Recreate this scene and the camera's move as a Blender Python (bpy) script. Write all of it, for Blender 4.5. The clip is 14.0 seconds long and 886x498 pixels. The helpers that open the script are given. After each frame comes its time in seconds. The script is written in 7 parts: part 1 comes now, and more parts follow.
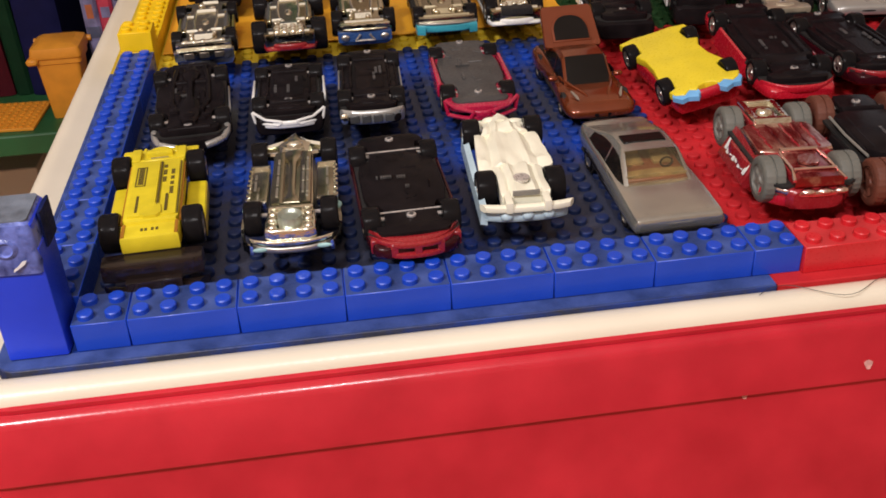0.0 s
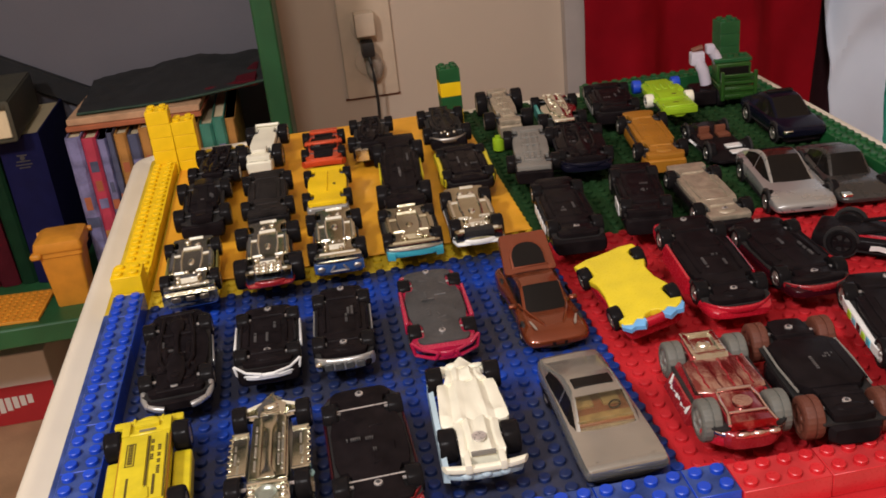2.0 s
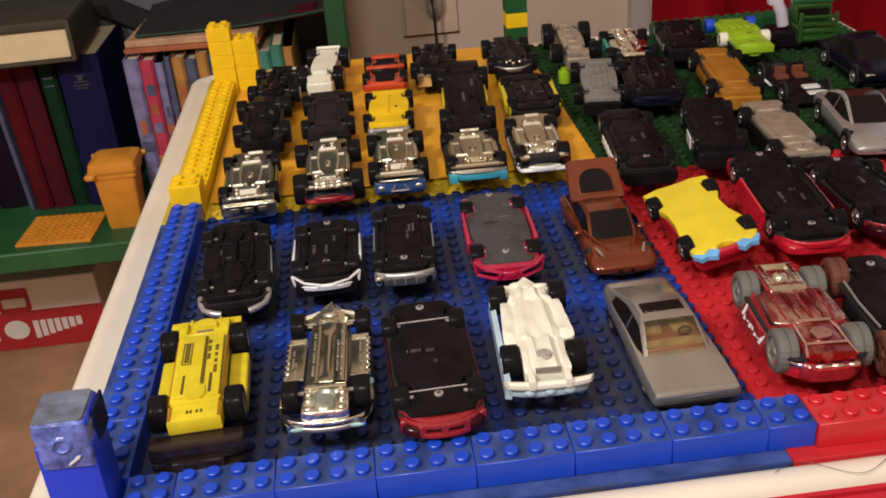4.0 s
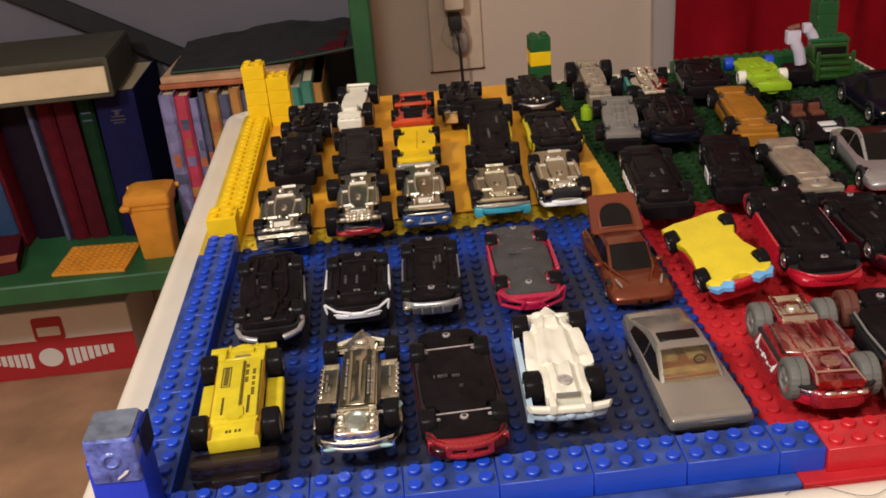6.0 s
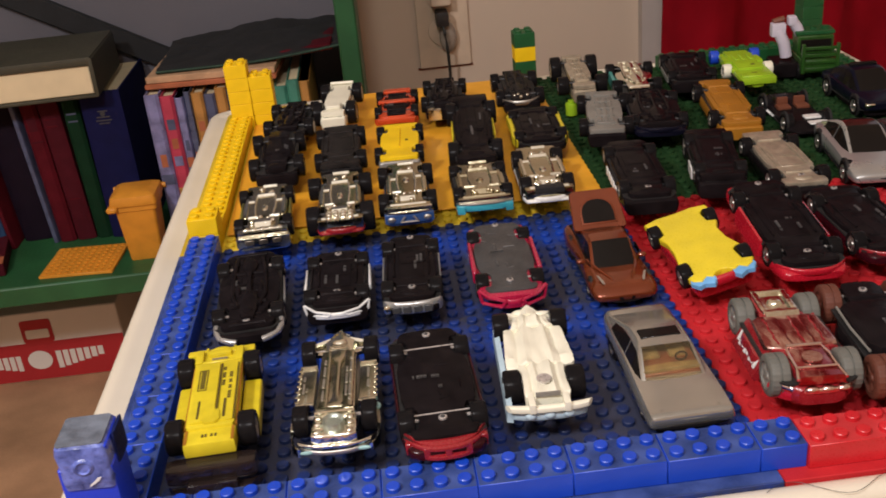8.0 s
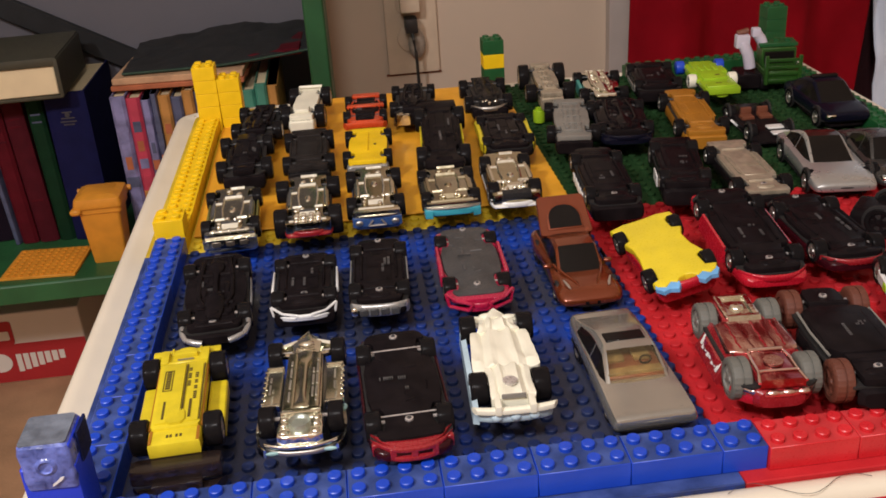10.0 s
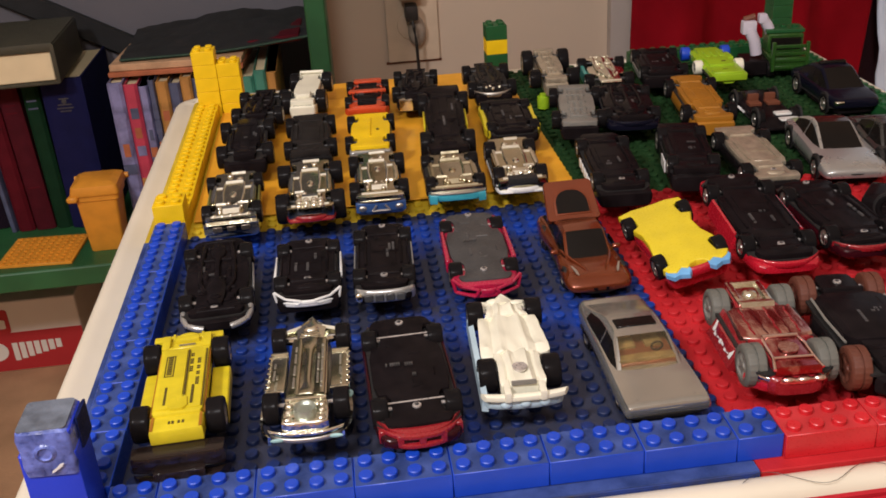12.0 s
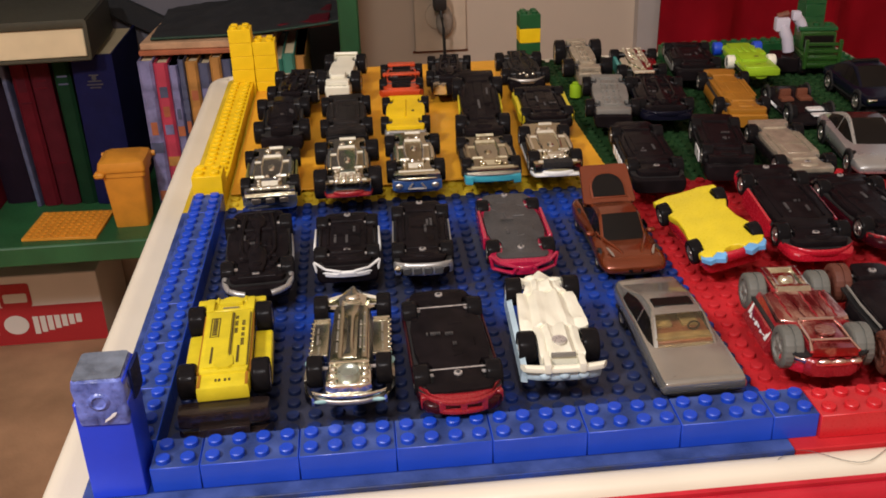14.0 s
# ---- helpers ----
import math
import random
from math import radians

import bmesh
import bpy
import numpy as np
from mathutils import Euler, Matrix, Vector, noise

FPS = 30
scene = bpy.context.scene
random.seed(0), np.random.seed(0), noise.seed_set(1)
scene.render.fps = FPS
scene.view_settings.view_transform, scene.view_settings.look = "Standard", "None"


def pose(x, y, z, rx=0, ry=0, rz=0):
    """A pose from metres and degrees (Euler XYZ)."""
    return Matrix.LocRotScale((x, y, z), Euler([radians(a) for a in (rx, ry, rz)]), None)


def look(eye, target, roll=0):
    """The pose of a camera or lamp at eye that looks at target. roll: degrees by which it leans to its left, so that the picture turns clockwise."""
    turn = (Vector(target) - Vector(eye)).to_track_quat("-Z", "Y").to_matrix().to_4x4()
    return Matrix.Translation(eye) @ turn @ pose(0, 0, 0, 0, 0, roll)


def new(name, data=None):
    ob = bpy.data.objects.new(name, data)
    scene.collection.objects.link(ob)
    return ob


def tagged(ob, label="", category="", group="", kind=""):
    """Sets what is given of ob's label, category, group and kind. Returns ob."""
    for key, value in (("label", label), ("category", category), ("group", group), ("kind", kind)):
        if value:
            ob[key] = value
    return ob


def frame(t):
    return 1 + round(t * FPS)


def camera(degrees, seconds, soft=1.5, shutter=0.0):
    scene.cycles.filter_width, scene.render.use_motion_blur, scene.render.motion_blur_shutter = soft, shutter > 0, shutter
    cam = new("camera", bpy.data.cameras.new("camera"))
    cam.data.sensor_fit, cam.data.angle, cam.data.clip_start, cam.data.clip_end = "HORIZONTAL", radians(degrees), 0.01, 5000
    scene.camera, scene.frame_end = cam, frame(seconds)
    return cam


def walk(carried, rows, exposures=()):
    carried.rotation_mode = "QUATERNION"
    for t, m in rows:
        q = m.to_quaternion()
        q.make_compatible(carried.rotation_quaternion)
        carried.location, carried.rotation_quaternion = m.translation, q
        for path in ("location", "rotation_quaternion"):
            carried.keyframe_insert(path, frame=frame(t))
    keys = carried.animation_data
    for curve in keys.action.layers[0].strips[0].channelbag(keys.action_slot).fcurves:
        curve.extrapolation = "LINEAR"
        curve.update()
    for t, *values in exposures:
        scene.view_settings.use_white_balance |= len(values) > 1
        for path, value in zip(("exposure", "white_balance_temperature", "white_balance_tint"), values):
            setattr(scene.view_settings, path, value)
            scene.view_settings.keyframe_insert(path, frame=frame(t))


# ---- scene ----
cam = camera(48.5, 14.0, soft=1.7, shutter=0.4)
PATH = [
    (0, (0.096, -0.245, 0.174), (0.303, 1.447, -0.873), -2.4),
    (0.1, (0.0961, -0.2444, 0.1757), (0.3045, 1.448, -0.871), -2.4),
    (0.3, (0.0982, -0.2369, 0.1935), (0.3234, 1.471, -0.818), -2.3),
    (0.5, (0.103, -0.234, 0.208), (0.337, 1.487, -0.782), -2.3),
    (1, (0.12, -0.233, 0.236), (0.404, 1.543, -0.64), -4.7),
    (1.5, (0.113, -0.248, 0.232), (0.348, 1.545, -0.62), -4.8),
    (2, (0.117, -0.249, 0.234), (0.336, 1.548, -0.615), -6.2),
    (2.5, (0.122, -0.249, 0.232), (0.364, 1.546, -0.617), -6.0),
    (3, (0.121, -0.249, 0.232), (0.31, 1.547, -0.627), -6.6),
    (3.5, (0.111, -0.244, 0.214), (0.309, 1.513, -0.721), -3.8),
    (4, (0.106, -0.244, 0.215), (0.229, 1.526, -0.707), -4.6),
    (6.5, (0.103, -0.265, 0.224), (0.175, 1.542, -0.63), -4.9),
    (7, (0.099, -0.266, 0.223), (0.158, 1.542, -0.629), -4.8),
    (7.5, (0.1, -0.265, 0.221), (0.173, 1.54, -0.637), -4.2),
    (8, (0.111, -0.258, 0.222), (0.201, 1.542, -0.646), -5.5),
    (8.2, (0.114, -0.257, 0.222), (0.22, 1.537, -0.654), -5.4),
    (10.5, (0.109, -0.261, 0.22), (0.271, 1.539, -0.636), -4.0),
    (11, (0.108, -0.252, 0.216), (0.269, 1.54, -0.658), -4.1),
    (11.5, (0.106, -0.251, 0.214), (0.262, 1.542, -0.66), -3.8),
    (12, (0.106, -0.254, 0.215), (0.272, 1.538, -0.659), -3.7),
    (12.5, (0.107, -0.256, 0.215), (0.281, 1.538, -0.65), -3.4),
    (13, (0.095, -0.257, 0.211), (0.234, 1.54, -0.654), -2.4),
    (13.5, (0.09, -0.261, 0.211), (0.229, 1.54, -0.646), -1.8),
    (14, (0.092, -0.262, 0.21), (0.239, 1.529, -0.669), -1.9),
]
walk(cam, [(t, look(eye, target, roll)) for t, eye, target, roll in PATH])

# ---- light ----
FLOOR = -0.42
world = bpy.data.worlds.new("room_air")
world.use_nodes = True
world.node_tree.nodes["Background"].inputs[0].default_value = (0.9, 0.93, 1.0, 1)
world.node_tree.nodes["Background"].inputs[1].default_value = 0.095
scene.world = world


def lamp(name, power, radius, color, place):
    data = bpy.data.lights.new(name, "POINT")
    data.shadow_soft_size, data.energy, data.color = radius, power, color
    ob = new(name, data)
    ob.location = place
    return ob


# a hanging light with two household bulbs over the front of the table
lamp("hanging_bulb", 14.0, 0.07, (1.0, 0.95, 0.95), (0.03, -0.57, 0.84))
lamp("hanging_bulb", 28.0, 0.06, (1.0, 0.95, 0.95), (-0.42, -0.5, 0.84))
scene.view_settings.exposure = 0.19


# ---- materials ----
def mat(name, color, rough=0.4, metal=0.0, var=0.15, scale=60.0, bump=0.02, coat=0.0, dust=0.0, spec=0.5, fine=900.0, depth=0.0004):
    m = bpy.data.materials.new(name)
    m.use_nodes = True
    nt = m.node_tree
    b = nt.nodes["Principled BSDF"]
    geo = nt.nodes.new("ShaderNodeTexCoord")
    n1 = nt.nodes.new("ShaderNodeTexNoise")
    n1.inputs["Scale"].default_value, n1.inputs["Detail"].default_value = scale, 5
    n2 = nt.nodes.new("ShaderNodeTexNoise")
    n2.inputs["Scale"].default_value, n2.inputs["Detail"].default_value = fine, 3
    nt.links.new(geo.outputs["Object"], n1.inputs["Vector"])
    nt.links.new(geo.outputs["Object"], n2.inputs["Vector"])
    ramp = nt.nodes.new("ShaderNodeMapRange")
    ramp.inputs["From Min"].default_value, ramp.inputs["From Max"].default_value = 0.3, 0.7
    nt.links.new(n1.outputs["Fac"], ramp.inputs["Value"])
    mix = nt.nodes.new("ShaderNodeMix")
    mix.data_type = "RGBA"
    mix.inputs["A"].default_value = (*[c * (1 - var) for c in color], 1)
    mix.inputs["B"].default_value = (*[min(1, c * (1 + var) + dust * 0.35) for c in color], 1)
    nt.links.new(ramp.outputs["Result"], mix.inputs["Factor"])
    nt.links.new(mix.outputs["Result"], b.inputs["Base Color"])
    r = nt.nodes.new("ShaderNodeMapRange")
    r.inputs["From Min"].default_value, r.inputs["From Max"].default_value = 0.3, 0.7
    r.inputs["To Min"].default_value, r.inputs["To Max"].default_value = max(0.03, rough * 0.8), min(1, rough * 1.25 + dust)
    nt.links.new(n2.outputs["Fac"], r.inputs["Value"])
    nt.links.new(r.outputs["Result"], b.inputs["Roughness"])
    b.inputs["Metallic"].default_value = metal
    b.inputs["Specular IOR Level"].default_value = spec
    b.inputs["Coat Weight"].default_value = coat
    b.inputs["Coat Roughness"].default_value = 0.08
    if bump:
        bp = nt.nodes.new("ShaderNodeBump")
        bp.inputs["Strength"].default_value, bp.inputs["Distance"].default_value = min(1.0, bump * 5), depth
        nt.links.new(n2.outputs["Fac"], bp.inputs["Height"])
        nt.links.new(bp.outputs["Normal"], b.inputs["Normal"])
    return m


BLUE = mat("blue_plastic", (0.006, 0.058, 0.55), 0.36, dust=0.03, var=0.14, scale=25)
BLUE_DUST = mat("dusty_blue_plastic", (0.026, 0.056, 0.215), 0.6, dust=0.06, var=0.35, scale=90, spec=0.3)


def dusty_blue(name, clean, dusty, rough, spec):
    """Blue plastic under grey dust that lies in the lanes between the parked cars."""
    m = mat(name, clean, rough, var=0.2, scale=40, spec=spec)
    nt = m.node_tree
    b = nt.nodes["Principled BSDF"]
    coord = nt.nodes.new("ShaderNodeTexCoord")
    lump = nt.nodes.new("ShaderNodeTexNoise")
    lump.inputs["Scale"].default_value, lump.inputs["Detail"].default_value = 34, 4
    grit = nt.nodes.new("ShaderNodeTexNoise")
    grit.inputs["Scale"].default_value, grit.inputs["Detail"].default_value = 420, 3
    split = nt.nodes.new("ShaderNodeSeparateXYZ")
    nt.links.new(coord.outputs["Object"], lump.inputs["Vector"])
    nt.links.new(coord.outputs["Object"], grit.inputs["Vector"])
    nt.links.new(coord.outputs["Object"], split.inputs["Vector"])

    def calc(op, a, c):
        n = nt.nodes.new("ShaderNodeMath")
        n.operation = op
        for k, v in enumerate((a, c)):
            if isinstance(v, (int, float)):
                n.inputs[k].default_value = v
            else:
                nt.links.new(v, n.inputs[k])
        return n.outputs[0]

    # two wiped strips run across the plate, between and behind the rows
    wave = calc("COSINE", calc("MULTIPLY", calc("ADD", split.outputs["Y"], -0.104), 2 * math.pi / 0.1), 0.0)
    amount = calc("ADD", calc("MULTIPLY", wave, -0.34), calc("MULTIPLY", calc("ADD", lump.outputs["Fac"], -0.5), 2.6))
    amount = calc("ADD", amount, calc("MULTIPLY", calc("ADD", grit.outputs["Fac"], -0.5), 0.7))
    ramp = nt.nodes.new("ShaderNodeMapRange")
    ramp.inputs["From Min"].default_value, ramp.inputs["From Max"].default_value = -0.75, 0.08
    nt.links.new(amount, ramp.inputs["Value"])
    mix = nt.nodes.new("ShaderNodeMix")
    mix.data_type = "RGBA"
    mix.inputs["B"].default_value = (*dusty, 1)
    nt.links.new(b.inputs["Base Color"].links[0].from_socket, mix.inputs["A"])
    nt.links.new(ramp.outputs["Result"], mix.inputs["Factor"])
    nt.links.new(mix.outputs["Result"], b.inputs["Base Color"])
    return m


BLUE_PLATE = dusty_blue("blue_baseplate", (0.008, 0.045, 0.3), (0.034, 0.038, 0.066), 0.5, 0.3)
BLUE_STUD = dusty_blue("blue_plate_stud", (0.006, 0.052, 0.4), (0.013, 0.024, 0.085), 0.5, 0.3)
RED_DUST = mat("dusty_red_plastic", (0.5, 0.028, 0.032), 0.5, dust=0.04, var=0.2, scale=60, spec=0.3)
RED = mat("red_plastic", (0.58, 0.016, 0.024), 0.3, dust=0.02, var=0.12)
RED_PLATE = mat("red_baseplate", (0.47, 0.012, 0.018), 0.6, dust=0.03, var=0.2, scale=35, spec=0.25)
YELLOW = mat("yellow_plastic", (0.85, 0.56, 0.0), 0.46, dust=0.02, var=0.1)
YELLOW_PLATE = mat("yellow_baseplate", (0.62, 0.44, 0.02), 0.55, dust=0.03, var=0.2, scale=35, spec=0.3)
ORANGE_SHEET = mat("orange_sheet", (0.8, 0.37, 0.015), 0.5, dust=0.03, var=0.12, scale=40)
GREEN = mat("green_plastic", (0.008, 0.085, 0.022), 0.45, dust=0.01, var=0.15)
GREEN_PLATE = mat("green_baseplate", (0.013, 0.045, 0.012), 0.7, dust=0.01, var=0.25, scale=35, spec=0.15)
LIME = mat("lime_plastic", (0.32, 0.52, 0.02), 0.35)
LEAF = mat("leaf_green_plastic", (0.022, 0.075, 0.012), 0.3)
WHITE_RIM = mat("white_rim_plastic", (0.75, 0.68, 0.55), 0.35, var=0.06, scale=18, dust=0.02)
RED_BODY = mat("red_table_plastic", (0.5, 0.015, 0.03), 0.2, var=0.14, scale=45, dust=0.015, bump=0.01)
TAPE = mat("clear_tape_on_blue", (0.06, 0.1, 0.42), 0.26, var=0.6, scale=210, bump=0.2, fine=420, dust=0.28)
TAPE_TOP = mat("dusty_grey_tape", (0.13, 0.15, 0.19), 0.5, var=0.35, scale=180, bump=0.15, fine=420)
PAINT_WHITE = mat("white_scuff", (0.8, 0.8, 0.82), 0.5)
PALE_SCUFF = mat("pale_red_scuff", (0.62, 0.3, 0.28), 0.5, var=0.3, scale=400)
CARPET = mat("tan_carpet", (0.44, 0.255, 0.145), 0.95, var=0.25, scale=12, bump=0.35, fine=260, spec=0.1)
WALL = mat("cream_wall_paint", (0.62, 0.5, 0.385), 0.75, var=0.05, scale=4, bump=0.02)
CEIL = mat("white_ceiling_paint", (0.78, 0.75, 0.7), 0.85, var=0.04, scale=5)
LAVENDER = mat("grey_lavender_shaded_board", (0.122, 0.116, 0.136), 0.7, var=0.1, scale=5)
SHELF = mat("green_painted_wood", (0.02, 0.10, 0.035), 0.45, var=0.25, scale=20)
BLACK_CLOTH = mat("black_cloth", (0.012, 0.012, 0.0135), 0.85, var=0.3, scale=40, bump=0.1)
RED_CLOTH = mat("red_cloth", (0.215, 0.003, 0.009), 0.85, var=0.2, scale=14, bump=0.06, spec=0.08)
MAROON_CLOTH = mat("dark_maroon_cloth", (0.05, 0.012, 0.018), 0.85, var=0.2, scale=14, bump=0.06)
WHITE_CLOTH = mat("white_satin_cloth", (0.66, 0.76, 0.9), 0.45, var=0.06, scale=10, bump=0.04)
TEAL = mat("teal_piping", (0.02, 0.3, 0.22), 0.6)
IVORY = mat("ivory_outlet_plastic", (0.66, 0.53, 0.39), 0.4, var=0.05)
CORD = mat("black_cord_rubber", (0.02, 0.018, 0.016), 0.5)
PAPER = mat("cream_paper", (0.72, 0.6, 0.38), 0.85, var=0.05, scale=40, bump=0)
CARD_WHITE = mat("white_card", (0.72, 0.68, 0.62), 0.7, var=0.06, scale=9)
CARD_RED = mat("red_card", (0.42, 0.02, 0.025), 0.6, var=0.1, scale=9)
ORANGE = mat("orange_plastic", (0.72, 0.3, 0.03), 0.45, var=0.1)
BLACK = mat("black_plastic", (0.0108, 0.0082, 0.009), 0.2, var=0.3, scale=150, spec=0.025)
BLACK_RED = mat("black_red_paint", (0.03, 0.003, 0.006), 0.2, var=0.3, spec=0.25)
TYRE = mat("black_tyre_plastic", (0.0105, 0.0092, 0.0098), 0.2, var=0.2, scale=200, spec=0.045)
# near-black that paints the shade inside wells, gaps and openings
RECESS_SHADE = mat("recess_shade", (0.012, 0.011, 0.011), 0.7, var=0.2)
CHROME = mat("chromed_plastic", (0.88, 0.88, 0.77), 0.14, metal=1.0, var=0.08, scale=90, bump=0.1, fine=420, depth=0.0004)
CHROME_FLAT = mat("smooth_chromed_plastic", (0.54, 0.52, 0.42), 0.2, metal=1.0, var=0.05, scale=60, bump=0.02, fine=200, depth=0.0002)
CHROME_PAN = mat("gold_tinged_chromed_plastic", (0.58, 0.53, 0.37), 0.17, metal=1.0, var=0.1, scale=90, bump=0.05, fine=300, depth=0.0003)
DARK_PAN = mat("charcoal_plastic", (0.022, 0.0185, 0.0175), 0.4, var=0.3, scale=160, spec=0.05)
CHROME_DULL = mat("dull_zamac_metal", (0.52, 0.5, 0.46), 0.36, metal=0.9, var=0.12, scale=90)
ZAMAC = mat("bare_cast_metal", (0.43, 0.37, 0.28), 0.36, metal=0.5, var=0.22, scale=220, bump=0.1, fine=300, depth=0.0005)
GUN = mat("gunmetal", (0.32, 0.28, 0.24), 0.3, metal=0.9, var=0.1)
GREY_PAN = mat("dark_grey_plastic", (0.05, 0.05, 0.052), 0.42, var=0.25, scale=120)
GREY_MARK = mat("grey_glint_and_scratch", (0.075, 0.072, 0.072), 0.4, var=0.5, scale=300)
SMOKE = mat("smoke_grey_paint", (0.06, 0.058, 0.056), 0.28, metal=0.5, coat=0.2, bump=0, fine=120)
MID_GREY = mat("mid_grey_plastic", (0.2, 0.19, 0.17), 0.45, var=0.15)
WHITE_PL = mat("white_plastic", (0.82, 0.79, 0.64), 0.4, var=0.06, scale=90)
SKY_BODY = mat("sky_blue_paint", (0.48, 0.62, 0.7), 0.3, coat=0.4)
YELLOW_PAN = mat("lemon_yellow_plastic", (0.66, 0.53, 0.02), 0.36, var=0.12, scale=130)
AMBER_PAN = mat("amber_plastic", (0.36, 0.15, 0.014), 0.4, var=0.12)
DARK_RED = mat("dark_red_paint", (0.26, 0.012, 0.018), 0.25, coat=0.6)
CAR_RED = mat("bright_red_paint", (0.45, 0.01, 0.025), 0.25, coat=0.5)
MAGENTA = mat("crimson_paint", (0.4, 0.01, 0.05), 0.25, coat=0.6)
COPPER = mat("metallic_copper_paint", (0.2, 0.042, 0.013), 0.22, metal=0.5, coat=0.6, fine=160, var=0.12, bump=0)
SILVER = mat("brushed_silver_paint", (0.45, 0.44, 0.4), 0.2, metal=0.75, var=0.1, coat=0.3, bump=0, fine=140)
LIGHT_SILVER = mat("pale_silver_paint", (0.42, 0.42, 0.41), 0.3, metal=0.6, coat=0.5, var=0.05, bump=0, fine=120)
NAVY = mat("navy_black_paint", (0.006, 0.006, 0.014), 0.2, coat=0.06, spec=0.08, bump=0)
CHARCOAL = mat("charcoal_paint", (0.014, 0.013, 0.014), 0.25, metal=0.2, coat=0.1, spec=0.1)
GLASS_DARK = mat("smoked_window_plastic", (0.011, 0.009, 0.008), 0.12, var=0.1, spec=0.12, bump=0)
GLASS_ROOF = mat("tinted_roof_plastic", (0.035, 0.016, 0.013), 0.12, var=0.1, coat=0.3, bump=0)
GLASS_AMBER = mat("amber_window_plastic", (0.8, 0.62, 0.36), 0.04, var=0.1, scale=55, spec=0.25, bump=0)
GLASS_AMBER.node_tree.nodes["Principled BSDF"].inputs["Transmission Weight"].default_value = 0.94
GLASS_AMBER.node_tree.nodes["Principled BSDF"].inputs["IOR"].default_value = 1.08
CABIN_TAN = mat("tan_cabin_plastic", (0.22, 0.16, 0.07), 0.5, var=0.3, scale=200)
RIVET = mat("bare_rivet_metal", (0.6, 0.57, 0.56), 0.3, metal=0.6, var=0.25, scale=400)
GREY_TYRE = mat("grey_tyre_rubber", (0.125, 0.125, 0.11), 0.5, var=0.15)
BROWN_TYRE = mat("brown_tyre_rubber", (0.11, 0.032, 0.018), 0.6, var=0.2)
TEALP = mat("turquoise_paint", (0.05, 0.36, 0.46), 0.3, coat=0.4)
PALE_TEAL = mat("pale_teal_paint", (0.3, 0.5, 0.5), 0.4, var=0.3, scale=200)
BLUE_PAINT = mat("mid_blue_paint", (0.03, 0.075, 0.22), 0.3, coat=0.4)
LIGHT_BLUE = mat("light_blue_paint", (0.16, 0.42, 0.75), 0.35)
ORANGE_RED = mat("orange_red_paint", (0.6, 0.065, 0.016), 0.3, coat=0.5)
OLIVE = mat("olive_paint", (0.16, 0.15, 0.04), 0.4)
WHITE_PAINT = mat("white_car_paint", (0.78, 0.78, 0.76), 0.25, coat=0.5)
WING = mat("glossy_brown_black_plastic", (0.017, 0.011, 0.01), 0.16, var=0.25, scale=120, spec=0.45)
BROWN_SEAT = mat("brown_seat_plastic", (0.16, 0.05, 0.025), 0.5)
INK = mat("dark_ink", (0.085, 0.06, 0.01), 0.6)


# ---- mesh helpers ----
def finish(bm, name, smooth=38):
    bmesh.ops.recalc_face_normals(bm, faces=bm.faces)
    me = bpy.data.meshes.new(name)
    bm.to_mesh(me)
    bm.free()
    me.shade_smooth()
    me.set_sharp_from_angle(angle=radians(smooth))
    return me


def part(name, bm, material, parent=None, label="", smooth=38):
    me = bm if isinstance(bm, bpy.types.Mesh) else finish(bm, name, smooth)
    if not me.materials:
        me.materials.append(material)
    ob = new(name, me)
    if parent:
        ob.parent = parent
    if label:
        ob["label"] = label
    return ob


def thing(name, label, category, m=None, group="", kind=""):
    ob = new(name)
    ob.empty_display_size = 0.01
    if m is not None:
        ob.matrix_world = m
    return tagged(ob, label, category, group, kind)


def join(dst, src, m=None):
    vs = [dst.verts.new(m @ v.co if m else v.co) for v in src.verts]
    src.verts.index_update()
    for f in src.faces:
        try:
            dst.faces.new([vs[v.index] for v in f.verts])
        except ValueError:
            pass
    src.free()
    return dst


def solid(x0, x1, y0, y1, z0, z1, bevel=0.0, seg=1):
    bm = bmesh.new()
    bmesh.ops.create_cube(bm, size=1, matrix=Matrix.Translation(((x0 + x1) / 2, (y0 + y1) / 2, (z0 + z1) / 2)) @ Matrix.Diagonal((abs(x1 - x0), abs(y1 - y0), abs(z1 - z0), 1)))
    if bevel:
        bmesh.ops.bevel(bm, geom=bm.edges[:], offset=bevel, segments=seg, affect="EDGES", profile=0.7)
    return bm


def rod(p, q, r, seg=12, r2=None, bevel=0.0):
    p, q = Vector(p), Vector(q)
    bm = bmesh.new()
    d = q - p
    m = Matrix.Translation((p + q) / 2) @ d.to_track_quat("Z", "Y").to_matrix().to_4x4()
    bmesh.ops.create_cone(bm, cap_ends=True, segments=seg, radius1=r, radius2=r if r2 is None else r2, depth=d.length, matrix=m)
    if bevel:
        caps = [e for f in bm.faces if len(f.verts) > 4 for e in f.edges]
        bmesh.ops.bevel(bm, geom=caps, offset=bevel, segments=2, affect="EDGES", profile=0.6)
    return bm


